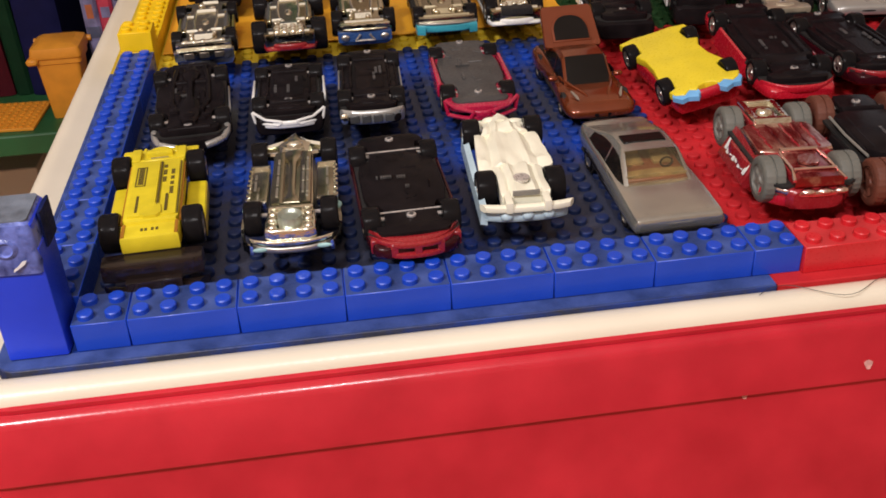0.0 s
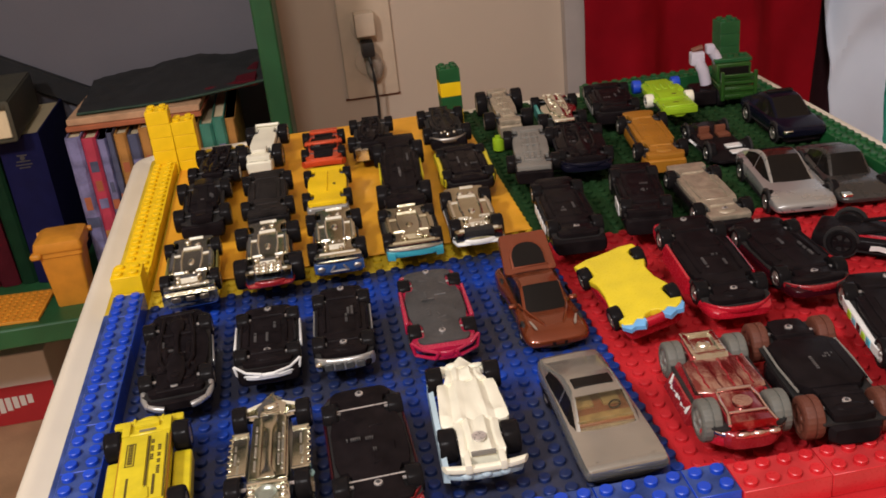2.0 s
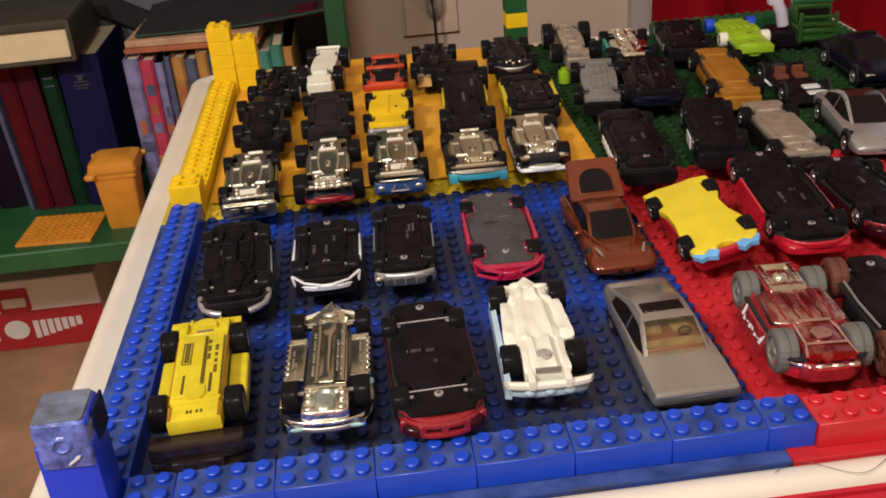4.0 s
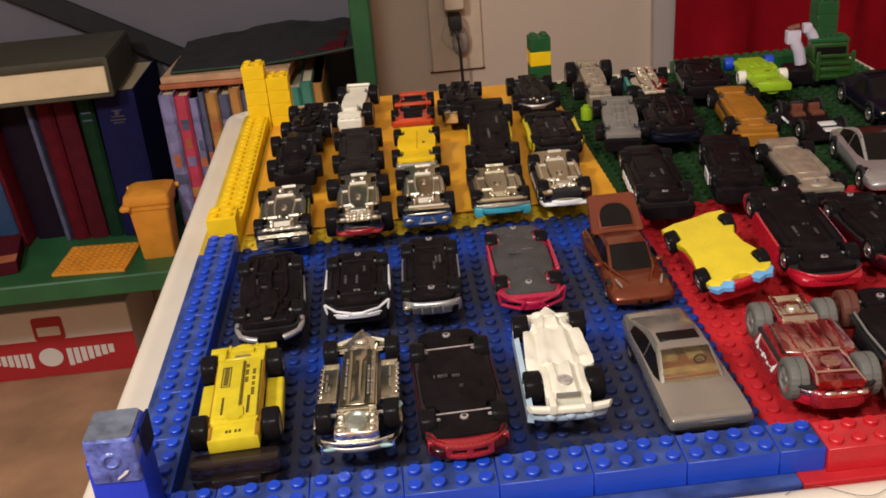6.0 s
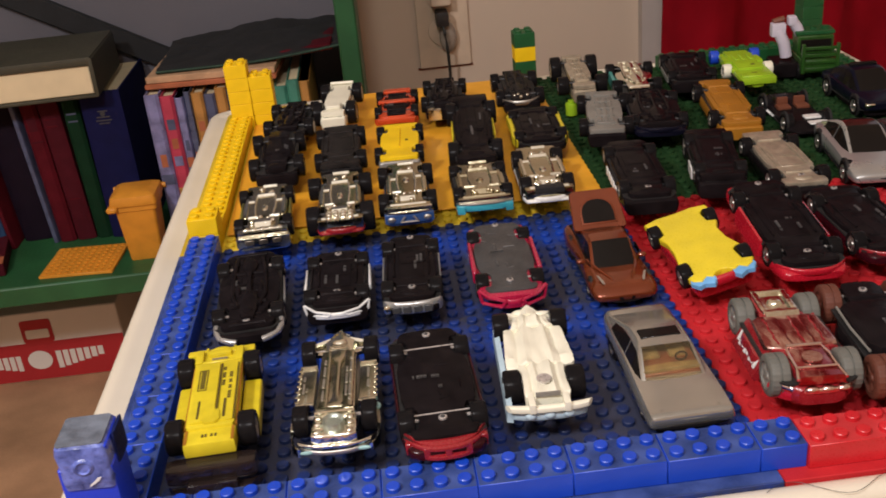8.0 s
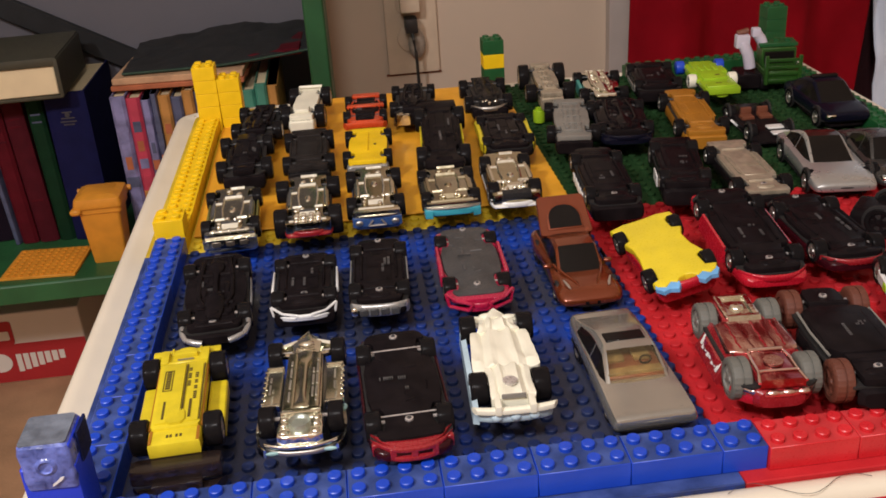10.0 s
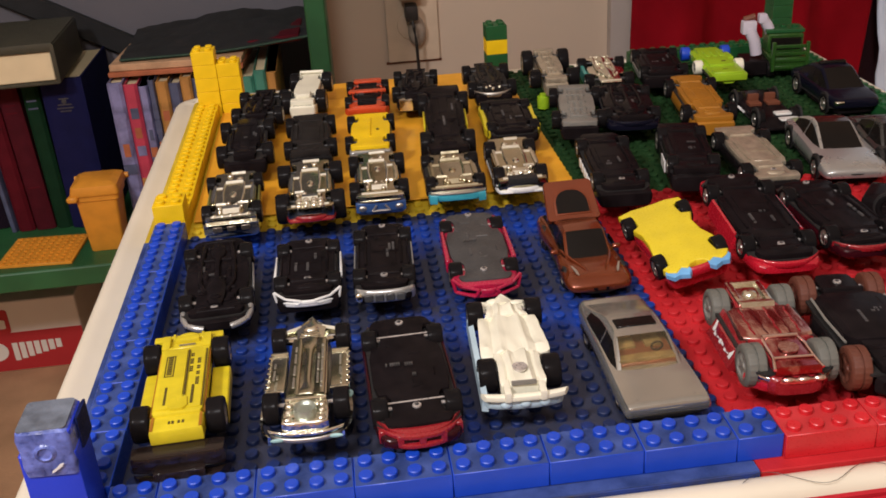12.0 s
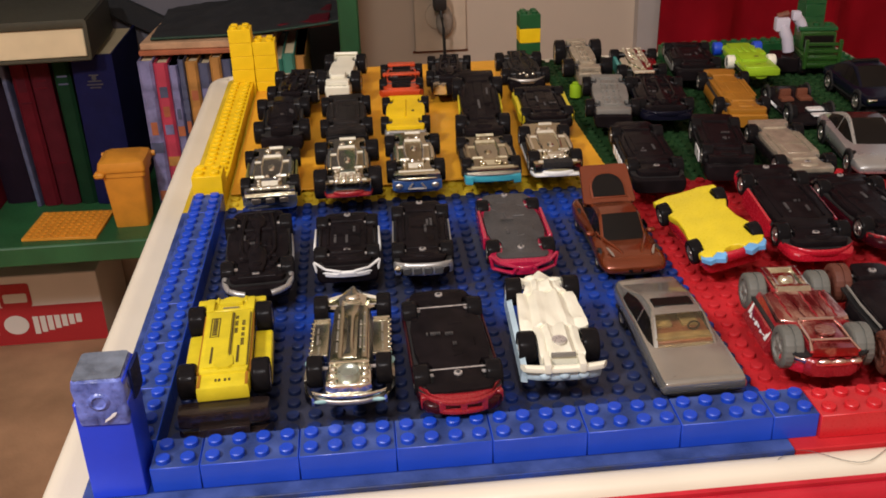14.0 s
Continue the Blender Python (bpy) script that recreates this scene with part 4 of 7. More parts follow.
def wheel(ob, x, y, r, w, side, tyre, rim_m, chunky=False):
    key = (round(r, 5), round(w, 5), side, tyre.name, chunky)
    if key not in wheel_cache:
        prof = [(0, r * 0.6), (0, r * 0.9), (0.08 * w, r * 0.98), (0.2 * w, r)] + ([(0.45 * w, r), (0.46 * w, r * 0.95), (0.54 * w, r * 0.95), (0.55 * w, r)] if chunky else []) + [(0.8 * w, r), (0.92 * w, r * 0.98), (w, r * 0.9), (w, r * 0.68), (w * 0.86, r * 0.62)]
        if chunky:
            seg = 72
            t = loft([[(side * (o - w / 2), rr * (1.03 if r_is and k % 3 < 2 else 1.0) * math.cos(2 * math.pi * k / seg), rr * (1.03 if r_is and k % 3 < 2 else 1.0) * math.sin(2 * math.pi * k / seg)) for k in range(seg)] for o, rr, r_is in [(o, rr, rr > 0.97 * r) for o, rr in prof]])
        else:
            t = lathe_x(prof, -w / 2 * side, 0, 0, side, 22)
        tm = finish(t, "tyre")
        tm.materials.append(tyre)
        seg = 30
        dish = [(0.0, 0.65, 0), (0.07, 0.6, 0), (0.0, 0.54, 0.05), (-0.02, 0.4, 0.09), (0.0, 0.24, 0.06), (0.07, 0.2, 0), (0.08, 0.1, 0)]
        bm = loft([[(side * w * (0.4 + o - amp * math.cos(5 * a)), r * q * math.cos(a), r * q * math.sin(a)) for a in [2 * math.pi * k / seg for k in range(seg)]] for o, q, amp in dish])
        wheel_cache[key] = (tm, finish(bm, "rim"))
    tm, rm = wheel_cache[key]
    hub = part("wheel", tm, tyre, ob)
    hub.location = (x, y, r)
    name = "rim_" + rim_m.name + str(key)
    if name not in wheel_cache:
        rm2 = rm.copy()
        rm2.materials.clear()
        rm2.materials.append(rim_m)
        wheel_cache[name] = rm2
    part("rim", wheel_cache[name], rim_m, hub)


def pan_outline(L, W, rows):
    right = [(W / 2 * w, L * s) for s, w in rows]
    return right + [(-x, y) for x, y in right[::-1]]


PAN = {
    "full": [(-0.46, 0.6), (-0.44, 0.74), (-0.385, 0.8), (-0.385, 0.56), (-0.215, 0.56), (-0.215, 0.9), (0.2, 0.9), (0.2, 0.56), (0.37, 0.56), (0.37, 0.8), (0.43, 0.74), (0.46, 0.55)],
    "narrow": [(-0.47, 0.4), (-0.45, 0.5), (-0.2, 0.5), (-0.19, 0.74), (0.17, 0.74), (0.18, 0.48), (0.42, 0.48), (0.46, 0.36)],
    "boxy": [(-0.47, 0.82), (-0.455, 0.88), (-0.38, 0.88), (-0.38, 0.6), (-0.22, 0.6), (-0.22, 0.92), (0.22, 0.92), (0.22, 0.6), (0.38, 0.6), (0.38, 0.88), (0.455, 0.86), (0.47, 0.8)],
    "pod": [(-0.48, 0.5), (-0.46, 0.58), (-0.2, 0.54), (-0.17, 0.95), (0.08, 0.95), (0.1, 0.55), (0.3, 0.5), (0.34, 0.8), (0.39, 0.72), (0.47, 0.3)],
    "slab": [(-0.5, 0.55), (-0.47, 0.8), (-0.4, 0.86), (-0.37, 0.7), (-0.2, 0.72), (-0.17, 0.96), (0.2, 1.0), (0.24, 0.84), (0.38, 0.8), (0.42, 0.95), (0.47, 0.86), (0.5, 0.5)],
}
PAN["wide"] = [(-0.48, 0.8), (-0.465, 0.9), (-0.405, 0.9), (-0.4, 0.6), (-0.21, 0.6), (-0.205, 0.86), (0.19, 0.86), (0.195, 0.56), (0.38, 0.56), (0.385, 0.82), (0.46, 0.76)]
ZP = 0.0026  # underside of the pan over the ground


def arc_bar(L, W, z0, z1, th, bow=0.006, power=2.6):
    """A curved bar round the nose, with a rounded section."""
    rings = []
    zc, hz = (z0 + z1) / 2, (z1 - z0) / 2
    for k in range(-12, 13):
        s = k / 12
        x, y = s * W / 2, -L / 2 + bow * abs(s) ** power
        rings.append([(x - 0.6 * s * th * (0.5 + 0.5 * math.cos(q)) * abs(s), y + th * (0.5 - 0.5 * math.cos(q)) , zc + hz * math.copysign(abs(math.sin(q)) ** 0.6, math.sin(q))) for q in [2 * math.pi * i / 12 for i in range(12)]])
    return loft(rings)


def grille(L, W, z0, z1, th, bow, xs, bar=0.002):
    bm = many(arc_bar(L, W, z0, z0 + bar, th, bow), arc_bar(L, W, z1 - bar, z1, th, bow))
    for s in xs:
        y = -L / 2 + bow * abs(s) ** 2.6
        join(bm, solid(s * W / 2 - 0.0012, s * W / 2 + 0.0012, y + 0.0003, y + th, z0 + 0.0005, z1 - 0.0005, 0.0003))
    return bm


def pan_details(kind, L, W, seed):
    q = random.Random(seed)
    out = bmesh.new()
    z1, z0 = ZP + 0.0002, ZP - 0.0006
    if kind == "plain":
        if q.random() < 0.5:
            join(out, solid(-W * 0.22, W * 0.22, -L * 0.2, L * 0.18, z0 + 0.0003, z1, 0.0002))
        else:
            join(out, solid(-W * 0.1, W * 0.12, -L * 0.36, L * 0.3, z0 + 0.0003, z1, 0.0003))
        for s in (-1, 1):
            join(out, tube([(s * W * 0.3, -L * 0.18, z1 - 0.0005), (s * W * 0.31, 0, z1 - 0.0006), (s * W * 0.3, L * 0.17, z1 - 0.0005)], 0.0006, 6))
        for k in range(3):
            yy = L * q.uniform(-0.17, 0.15)
            xa = W * q.uniform(-0.28, -0.05)
            join(out, solid(xa, W * q.uniform(0.0, 0.3), yy, yy + 0.0005, z0 + 0.0001, z0 + 0.0006))
        for s in (-1, 1):
            join(out, tube([(s * W * 0.42, -L * 0.19, z1 - 0.0003), (s * W * 0.42, L * 0.18, z1 - 0.0003)], 0.0005, 6))
        for yy in (-0.3, 0.285):
            join(out, rod((-W * 0.25, L * yy, z1), (W * 0.25, L * yy, z1), 0.0011, 10))
        join(out, dome(0, -L * 0.4, z1, W * 0.2, L * 0.035, 0.0012))
    elif kind == "engine":
        join(out, loft([[(x, L * s, zz) for x, zz in ((W * a, z1), (W * a * 0.92, z1 - 0.0013), (W * a * 0.6, z1 - 0.002), (0, z1 - 0.0022), (-W * a * 0.6, z1 - 0.002), (-W * a * 0.92, z1 - 0.0013), (-W * a, z1))] for s, a in glide([(-0.4, 0.08), (-0.3, 0.13), (-0.14, 0.13), (-0.08, 0.06), (0.14, 0.05), (0.2, 0.1), (0.3, 0.12), (0.37, 0.06)], 3)]))
        for s in (-1, 1):
            join(out, tube([(s * W * 0.15, -L * 0.25, z1 - 0.0006), (s * W * 0.24, -L * 0.12, z1 - 0.0006), (s * W * 0.24, L * 0.14, z1 - 0.0006), (s * W * 0.19, L * 0.38, z1 - 0.0006)], 0.0011, 10))
            join(out, dome(s * W * 0.17, L * q.uniform(-0.08, 0.1), z1, W * 0.06, L * 0.07, 0.0016))
            join(out, dome(s * W * 0.13, L * q.uniform(0.28, 0.36), z1, W * 0.07, L * 0.03, 0.0015))
            for k in range(6):
                yy = L * q.uniform(-0.42, 0.4)
                ww = W * q.uniform(0.06, 0.12)
                xx = s * W * q.uniform(0.05, 0.22)
                join(out, solid(xx - ww / 2, xx + ww / 2, yy, yy + L * q.uniform(0.02, 0.06), z1 - q.uniform(0.0006, 0.0015), z1, 0.0005, 2))
        for yy in (-0.44, -0.2, 0.17, 0.42):
            join(out, rod((-W * 0.26, L * yy, z1 - 0.0001), (W * 0.26, L * yy, z1 - 0.0001), 0.0013, 12))
        join(out, dome(0, L * 0.29, z1 - 0.0004, W * 0.13, W * 0.13, 0.0022))
        join(out, rod((0, -L * 0.33, z1 - 0.0026), (0, -L * 0.33, z1), W * 0.07, 16, bevel=0.0005))
    elif kind == "frame":
        def ramp(x0, x1, y0, y1, h):
            """A raised block whose near face slopes down to the nose."""
            join(out, loft([[(x, y0, z1), (x, y0 + min(h * 1.1, (y1 - y0) * 0.45), z1 - h), (x, y1 - 0.0004, z1 - h), (x, y1, z1)] for x in (x0, x1)]))
        t = q.uniform(0.0, 0.03)
        ramp(-W * 0.2, W * (0.06 + 4 * t), L * (0.395 + t), L * (0.43 + t), 0.0013)
        ramp(-W * 0.17, W * 0.17, L * (0.2 + t), L * (0.24 + t), 0.0014)
        ramp(-W * 0.34, -W * 0.2, L * (0.08 + t), L * (0.12 + t), 0.001)
        ramp(W * 0.2, W * 0.34, L * (0.1 - t), L * (0.14 - t), 0.001)
        ramp(-W * 0.3, -W * (0.1 + 2 * t), -L * 0.22, -L * 0.19, 0.0011)
        ramp(W * 0.12, W * 0.3, -L * (0.23 - t), -L * (0.2 - t), 0.0011)
        ramp(-W * 0.15, W * 0.15, -L * (0.4 - t), -L * 0.3, 0.0021)
        ramp(-W * 0.36, W * 0.36, -L * 0.465, -L * 0.43, 0.0009)
        for s in (-1, 1):
            join(out, solid(s * W * 0.36 - 0.0008, s * W * 0.36 + 0.0008, -L * 0.19, L * 0.17, z1 - 0.001, z1, 0.0004, 2))
            join(out, tube([(s * W * 0.17, -L * 0.18, z1 - 0.0004), (s * W * 0.2, -L * 0.02, z1 - 0.0005), (s * W * 0.19, L * 0.2, z1 - 0.0004)], 0.0007, 8))
            for k in range(4):
                join(out, dome(s * W * q.uniform(0.05, 0.24), L * q.uniform(-0.42, -0.24), z1 - 0.0006, W * 0.05, L * 0.02, q.uniform(0.0012, 0.002)))
            join(out, dome(s * W * 0.1, L * q.uniform(0.27, 0.36), z1 - 0.0004, W * 0.07, L * 0.03, 0.0014))
        join(out, dome(0, L * q.uniform(-0.08, 0.06), z1, W * 0.07, L * 0.06, 0.0012))
    elif kind == "ribs":
        for s in (-1, 0, 1):
            join(out, solid(s * W * 0.16 - W * 0.05, s * W * 0.16 + W * 0.05, -L * 0.3, L * 0.28, z1 - 0.0011, z1, 0.0003))
        for k in range(5):
            yy = L * (-0.36 + 0.17 * k)
            join(out, solid(-W * 0.24, W * 0.24, yy, yy + L * 0.02, z1 - 0.0014, z1, 0.0002))
    elif kind == "scratched":
        for k in range(9):
            a = q.uniform(0, 6.28)
            cx, cy, l_ = W * q.uniform(-0.3, 0.3), L * q.uniform(-0.35, 0.35), q.uniform(0.003, 0.006)
            join(out, tube([(cx, cy, z1 - 0.0002), (cx + l_ * math.cos(a), cy + l_ * math.sin(a), z1 - 0.0002)], 0.0003, 5))
    return out


def bars(L, W, places, m, ob):
    bm = bmesh.new()
    for x, y_, w, h in places:
        join(bm, solid(W * x - w / 2, W * x + w / 2, L * y_, L * y_ + h, ZP - 0.00075, ZP - 0.0002))
    part("moulded_text", bm, m, ob)


def box_bumper(ob, L, W, z0, z1, m, slots=0, slot_m=None, label=""):
    """A straight bumper block across the nose with upright slots."""
    b = part("bumper", solid(-W / 2, W / 2, -L / 2 - 0.0012, -L / 2 + 0.0024, z0, z1, 0.0007, 2), m, ob, label)
    for k in range(slots):
        x = W * (-0.38 + 0.76 * (k + 0.5) / slots)
        part("slot", solid(x - W * 0.24 / slots, x + W * 0.24 / slots, -L / 2 - 0.0016, -L / 2 - 0.0008, z0 + 0.0012, z1 - 0.0012, 0.0002), slot_m or RECESS_SHADE, b)


def lamp_frames(ob, L, W, corners, r, bow, m, label):
    """Angular outlines round two lamp openings; corners as (share of half width, height)."""
    for s in (-1, 1):
        pts = [(s * W / 2 * u, -L / 2 + bow * u * u, z) for u, z in corners]
        for a, b in zip(pts, pts[1:] + pts[:1]):
            part("lamp_frame", rod(a, b, r, 8, bevel=r * 0.3), m, ob, label)


def toy_car(label, x, y, ang, L, W, H, paint, pan_m, pan="full", style="coupe", detail="plain", detail_m=None, up=False, glass=None, tyre=None, rim_m=None, roof_m=None, rear_m=None, side_m=None, body_k=1.0,
            wr=(0.0056, 0.0056), ww=0.0058, wx=None, wy=(-0.3, 0.285), rivets=((0, -0.36), (0, 0.36)), bumper=None, tilt=0.0, seed=1, chunky=False, cab=True, z0=0.0017, roll=0.0):
    ob = thing("toy_car", label, "toy car", car_pose(x, y, ang, H, up, z0, tilt, roll), "parked toy cars")
    tyre, rim_m, glass = tyre or TYRE, rim_m or CHROME_DULL, glass or GLASS_DARK
    sink = 0.13 if pan_m in (CHROME, CHROME_PAN) and not up and style != "slim" else 0.0
    part("body", body_shell(style, L * body_k, W, H, sink=sink), paint, ob)
    if cab:
        cabin(style, L, W, H, ob, glass, paint, roof_m, rear_m, side_m)
    wx = W / 2 - ww / 2 + 0.0004 if wx is None else wx
    for j, sy in enumerate(wy):
        for s in (-1, 1):
            wheel(ob, s * wx, L * sy, wr[j], ww, s, tyre, rim_m, chunky)
            if up:
                # dark disc stands for the shade in the arch gap
                part("wheel_arch", rod((s * (wx + ww / 2 - 0.002), L * sy, wr[j] + 0.0003), (s * (wx + ww / 2 - 0.0006), L * sy, wr[j] + 0.0003), wr[j] * 1.14, 24, bevel=0.0002), RECESS_SHADE, ob, "dark wheel arch")
        part("axle", rod((-wx, L * sy, wr[j]), (wx, L * sy, wr[j]), 0.0006, 8) if up else rod((-wx, L * sy, min(wr[j], H * 0.25 - 0.0011)), (wx, L * sy, min(wr[j], H * 0.25 - 0.0011)), 0.0007, 8), RIVET if y < 0.2 else GREY_PAN, ob)
    if pan is None:
        return ob
    # flat dark tray; the shade of the wheel wells is its colour
    part("wheel_well", prism(pan_outline(L, W, [(-0.47, 0.68), (-0.41, 0.95), (0.41, 0.95), (0.47, 0.66)]), H * (0.25 + sink) - 0.0003, H * (0.25 + sink) + 0.0006), RECESS_SHADE, ob)
    base = part("chassis", prism(cut_corners(pan_outline(L, W, PAN[pan])), ZP, H * (0.27 + sink), 0.0005, 2), pan_m, ob)
    if detail:
        part("chassis_moulding", pan_details(detail, L, W, seed), detail_m or pan_m, ob)
    if pan_m in (BLACK, GREY_PAN) and not up:
        q = random.Random(seed * 7 + int(x * 1e4))
        # lighter grey bars paint in the glints on black moulded lettering
        marks = bmesh.new()
        for row in range(3):
            x0, y0, along = W * q.uniform(-0.26, 0.2), L * q.uniform(-0.16, 0.06), q.random() < 0.5
            for k in range(q.randint(4, 8)):
                step = 0.0013 * k
                if q.random() < 0.8:
                    a, b = (x0, y0 + step) if along else (x0 + step * 0.6, y0)
                    join(marks, solid(a, a + (0.0011 if along else 0.0005), b, b + (0.0008 if along else 0.0013), ZP - 0.0009, ZP - 0.0002))
        part("moulded_text", marks, GREY_MARK, ob, "fine raised moulded marks")
    for rx_, ry_ in rivets:
        part("rivet", rod((W * rx_, L * ry_, ZP - 0.0007), (W * rx_, L * ry_, ZP + 0.0003), 0.0016, 14, bevel=0.0003), RIVET, ob)
        part("rivet_dimple", rod((W * rx_, L * ry_, ZP - 0.001), (W * rx_, L * ry_, ZP - 0.0005), 0.0008, 10, bevel=0.0002), GREY_PAN, ob, "dark dimple of the rivet")
    if bumper:
        part("bumper", arc_bar(L * 1.02, W * 0.98, H * (0.2 + sink), H * (0.35 + sink), 0.002, 0.007), bumper, ob)
    return ob


# front row, on the blue plate
c = toy_car("yellow-bottomed black toy racer turned on its roof", 0.0374, 0.0538, 2.2, 0.069, 0.031, 0.0242, BLACK, YELLOW_PAN, None, "slim", None, body_k=0.85, ww=0.0062, wr=(0.0064, 0.006), wx=0.0127, wy=(-0.27, 0.33), cab=False)
part("tub", many(prism(cut_corners([(-0.0086, -0.0215), (0.0086, -0.0215), (0.0088, 0.019), (0.0092, 0.0215), (-0.0092, 0.0215), (-0.0088, 0.019)], 0.04), 0.0014, 0.009, 0.0006, 2)), YELLOW_PAN, c)
part("keel", many(solid(-0.0012, 0.0072, -0.0195, 0.0192, 0.0006, 0.0018, 0.0004, 2), solid(-0.0078, -0.0026, -0.0195, 0.0192, 0.0009, 0.0018, 0.0003, 2)), YELLOW_PAN, c)
part("gearbox_step", loft([[(x * k, y_, z_) for x, y_, z_ in ((0.0018, -0.0205, 0.0004), (0.0034, -0.019, 0.0002), (0.003, -0.0135, 0.0004), (0.0016, -0.0115, 0.0008), (-0.0016, -0.0115, 0.0008), (-0.003, -0.0135, 0.0004), (-0.0034, -0.019, 0.0002), (-0.0018, -0.0205, 0.0004))] for k in (1.0,)] + [[(x * 1.1, y_, 0.0022) for x, y_ in ((0.0018, -0.0205), (0.0034, -0.019), (0.003, -0.0135), (0.0016, -0.0115), (-0.0016, -0.0115), (-0.003, -0.0135), (-0.0034, -0.019), (-0.0018, -0.0205))]]), YELLOW_PAN, c)
for s in (-1, 1):
    # amber strips paint in the shade between the tub and its neighbours
    part("seam", many(solid(s * 0.0087, s * 0.0093, -0.0205, 0.0205, 0.0024, 0.0034), solid(s * 0.0076, s * 0.0086, -0.0292, -0.0215, 0.0023, 0.0028)), AMBER_PAN, c, "amber moulding seam")
part("rear_box", prism([(-0.0088, -0.0297), (0.0088, -0.0297), (0.0092, -0.0212), (-0.0092, -0.0212)], 0.0026, 0.0082, 0.0007, 2), YELLOW_PAN, c)
part("nose_box", many(solid(-0.0092, -0.0062, 0.0217, 0.0315, 0.0012, 0.008, 0.0006, 2), solid(0.0062, 0.0092, 0.0217, 0.0315, 0.0012, 0.008, 0.0006, 2), solid(-0.0064, 0.0064, 0.0217, 0.0312, 0.0032, 0.008, 0.0004), solid(-0.0064, 0.0064, 0.0216, 0.0232, 0.0014, 0.004, 0.0004), solid(-0.0045, 0.0045, 0.0278, 0.0308, 0.0014, 0.0036, 0.0008, 2)), YELLOW_PAN, c)
part("front_wing", many(solid(-0.0132, 0.0132, 0.0312, 0.0352, 0.0034, 0.0054, 0.0008, 2), dome(0, 0.033, 0.0034, 0.0042, 0.0022, 0.0014), solid(-0.006, -0.0048, 0.0305, 0.035, 0.0026, 0.0045, 0.0003), solid(0.0048, 0.006, 0.0305, 0.035, 0.0026, 0.0045, 0.0003)), YELLOW_PAN, c)
for s in (-1, 1):
    part("side_pod", loft([[(s * x_, y_, z_) for x_, z_ in ((0.0092, 0.0088), (0.0152, 0.009), (0.0157, 0.0096), (0.0156, 0.0145), (0.0092, 0.0145))] for y_ in (-0.0128, -0.0124, 0.0162, 0.0166)]), YELLOW_PAN, c, "low yellow side pod")
    part("recess", solid(s * 0.0042, s * 0.005, -0.0175, -0.0065, 0.00045, 0.0009), INK, c, "dark moulded groove")
part("recess", many(solid(-0.0021, -0.0015, -0.019, 0.0185, 0.0007, 0.00105), solid(-0.0084, -0.008, -0.019, 0.0185, 0.0011, 0.0016)), INK, c, "thin dark groove")
fr = lambda x0, x1, y0, y1: [solid(x0, x1, y0, y0 + 0.0004, 0.00045, 0.0009), solid(x0, x1, y1 - 0.0004, y1, 0.00045, 0.0009), solid(x0, x0 + 0.0004, y0, y1, 0.00045, 0.0009), solid(x1 - 0.0004, x1, y0, y1, 0.00045, 0.0009)]
part("moulded_text", many(*fr(0.0028, 0.0062, 0.0005, 0.0145), *[solid(0.0036, 0.0054, 0.0018 + 0.0016 * k, 0.003 + 0.0016 * k, 0.00045, 0.0009) for k in range(8)]), INK, c, "dark framed moulded lettering")
part("moulded_text", many(*[solid(-0.0038, -0.0026, 0.003 + 0.0013 * k, 0.0039 + 0.0013 * k, 0.00075, 0.0012) for k in range(10) if k not in (3, 7)], *[solid(-0.0064, -0.0052, -0.006 + 0.0013 * k, -0.0051 + 0.0013 * k, 0.00075, 0.0012) for k in range(14) if k not in (4, 7, 10)]), INK, c, "rows of dark moulded lettering")
part("moulded_text", many(*[solid(x_, x_ + 0.0008, -0.0262, -0.0246, 0.00245, 0.0029) for x_ in (-0.0026, -0.0012, 0.0008, 0.002)]), INK, c)
part("metal_insert", solid(-0.0032, 0.0032, 0.0235, 0.0268, 0.0026, 0.004, 0.0003), CHROME_DULL, c)
part("rear_deck", prism(cut_corners([(-0.0152, -0.036), (0.0152, -0.036), (0.0155, -0.0285), (-0.0155, -0.0285)], 0.1), 0.0083, 0.0145, 0.001, 2), WING, c)
part("rear_wing", many(arc_bar(0.081, 0.0325, 0.0165, 0.0205, 0.0075, 0.0015), solid(-0.0085, 0.0085, -0.0385, -0.03, 0.0135, 0.0175, 0.0006, 2)), WING, c, "glossy brown-black rear wing")
part("wing_lip", arc_bar(0.082, 0.0315, 0.0198, 0.0212, 0.0016, 0.0015), WING, c)

c = toy_car("chrome-bottomed skull toy racer turned on its roof", 0.0826, 0.0545, -2.2, 0.072, 0.030, 0.0232, CHROME_DULL, CHROME, None, "slim", None, ww=0.0056, wr=(0.0058, 0.0058), wx=0.0122, wy=(-0.27, 0.345), body_k=0.84, cab=False, seed=4)
part("belly_plate", prism(cut_corners([(-0.0072, -0.0192), (0.0072, -0.0192), (0.0068, 0.0195), (-0.0068, 0.0195)], 0.04), 0.0022, 0.008, 0.0005, 2), CHROME_FLAT, c, "smooth bronze-tinged chrome plate")
part("belly_rail", many(*[loft([[(s * (0.0045 + a * 0.0021), yy, 0.0024 - b * 0.0014) for a, b in ((-1, 0), (-0.8, 0.8), (0, 1), (0.8, 0.8), (1, 0))] for yy in (-0.0185, -0.018, 0.0178, 0.0185)]) for s in (-1, 1)]), CHROME_FLAT, c)
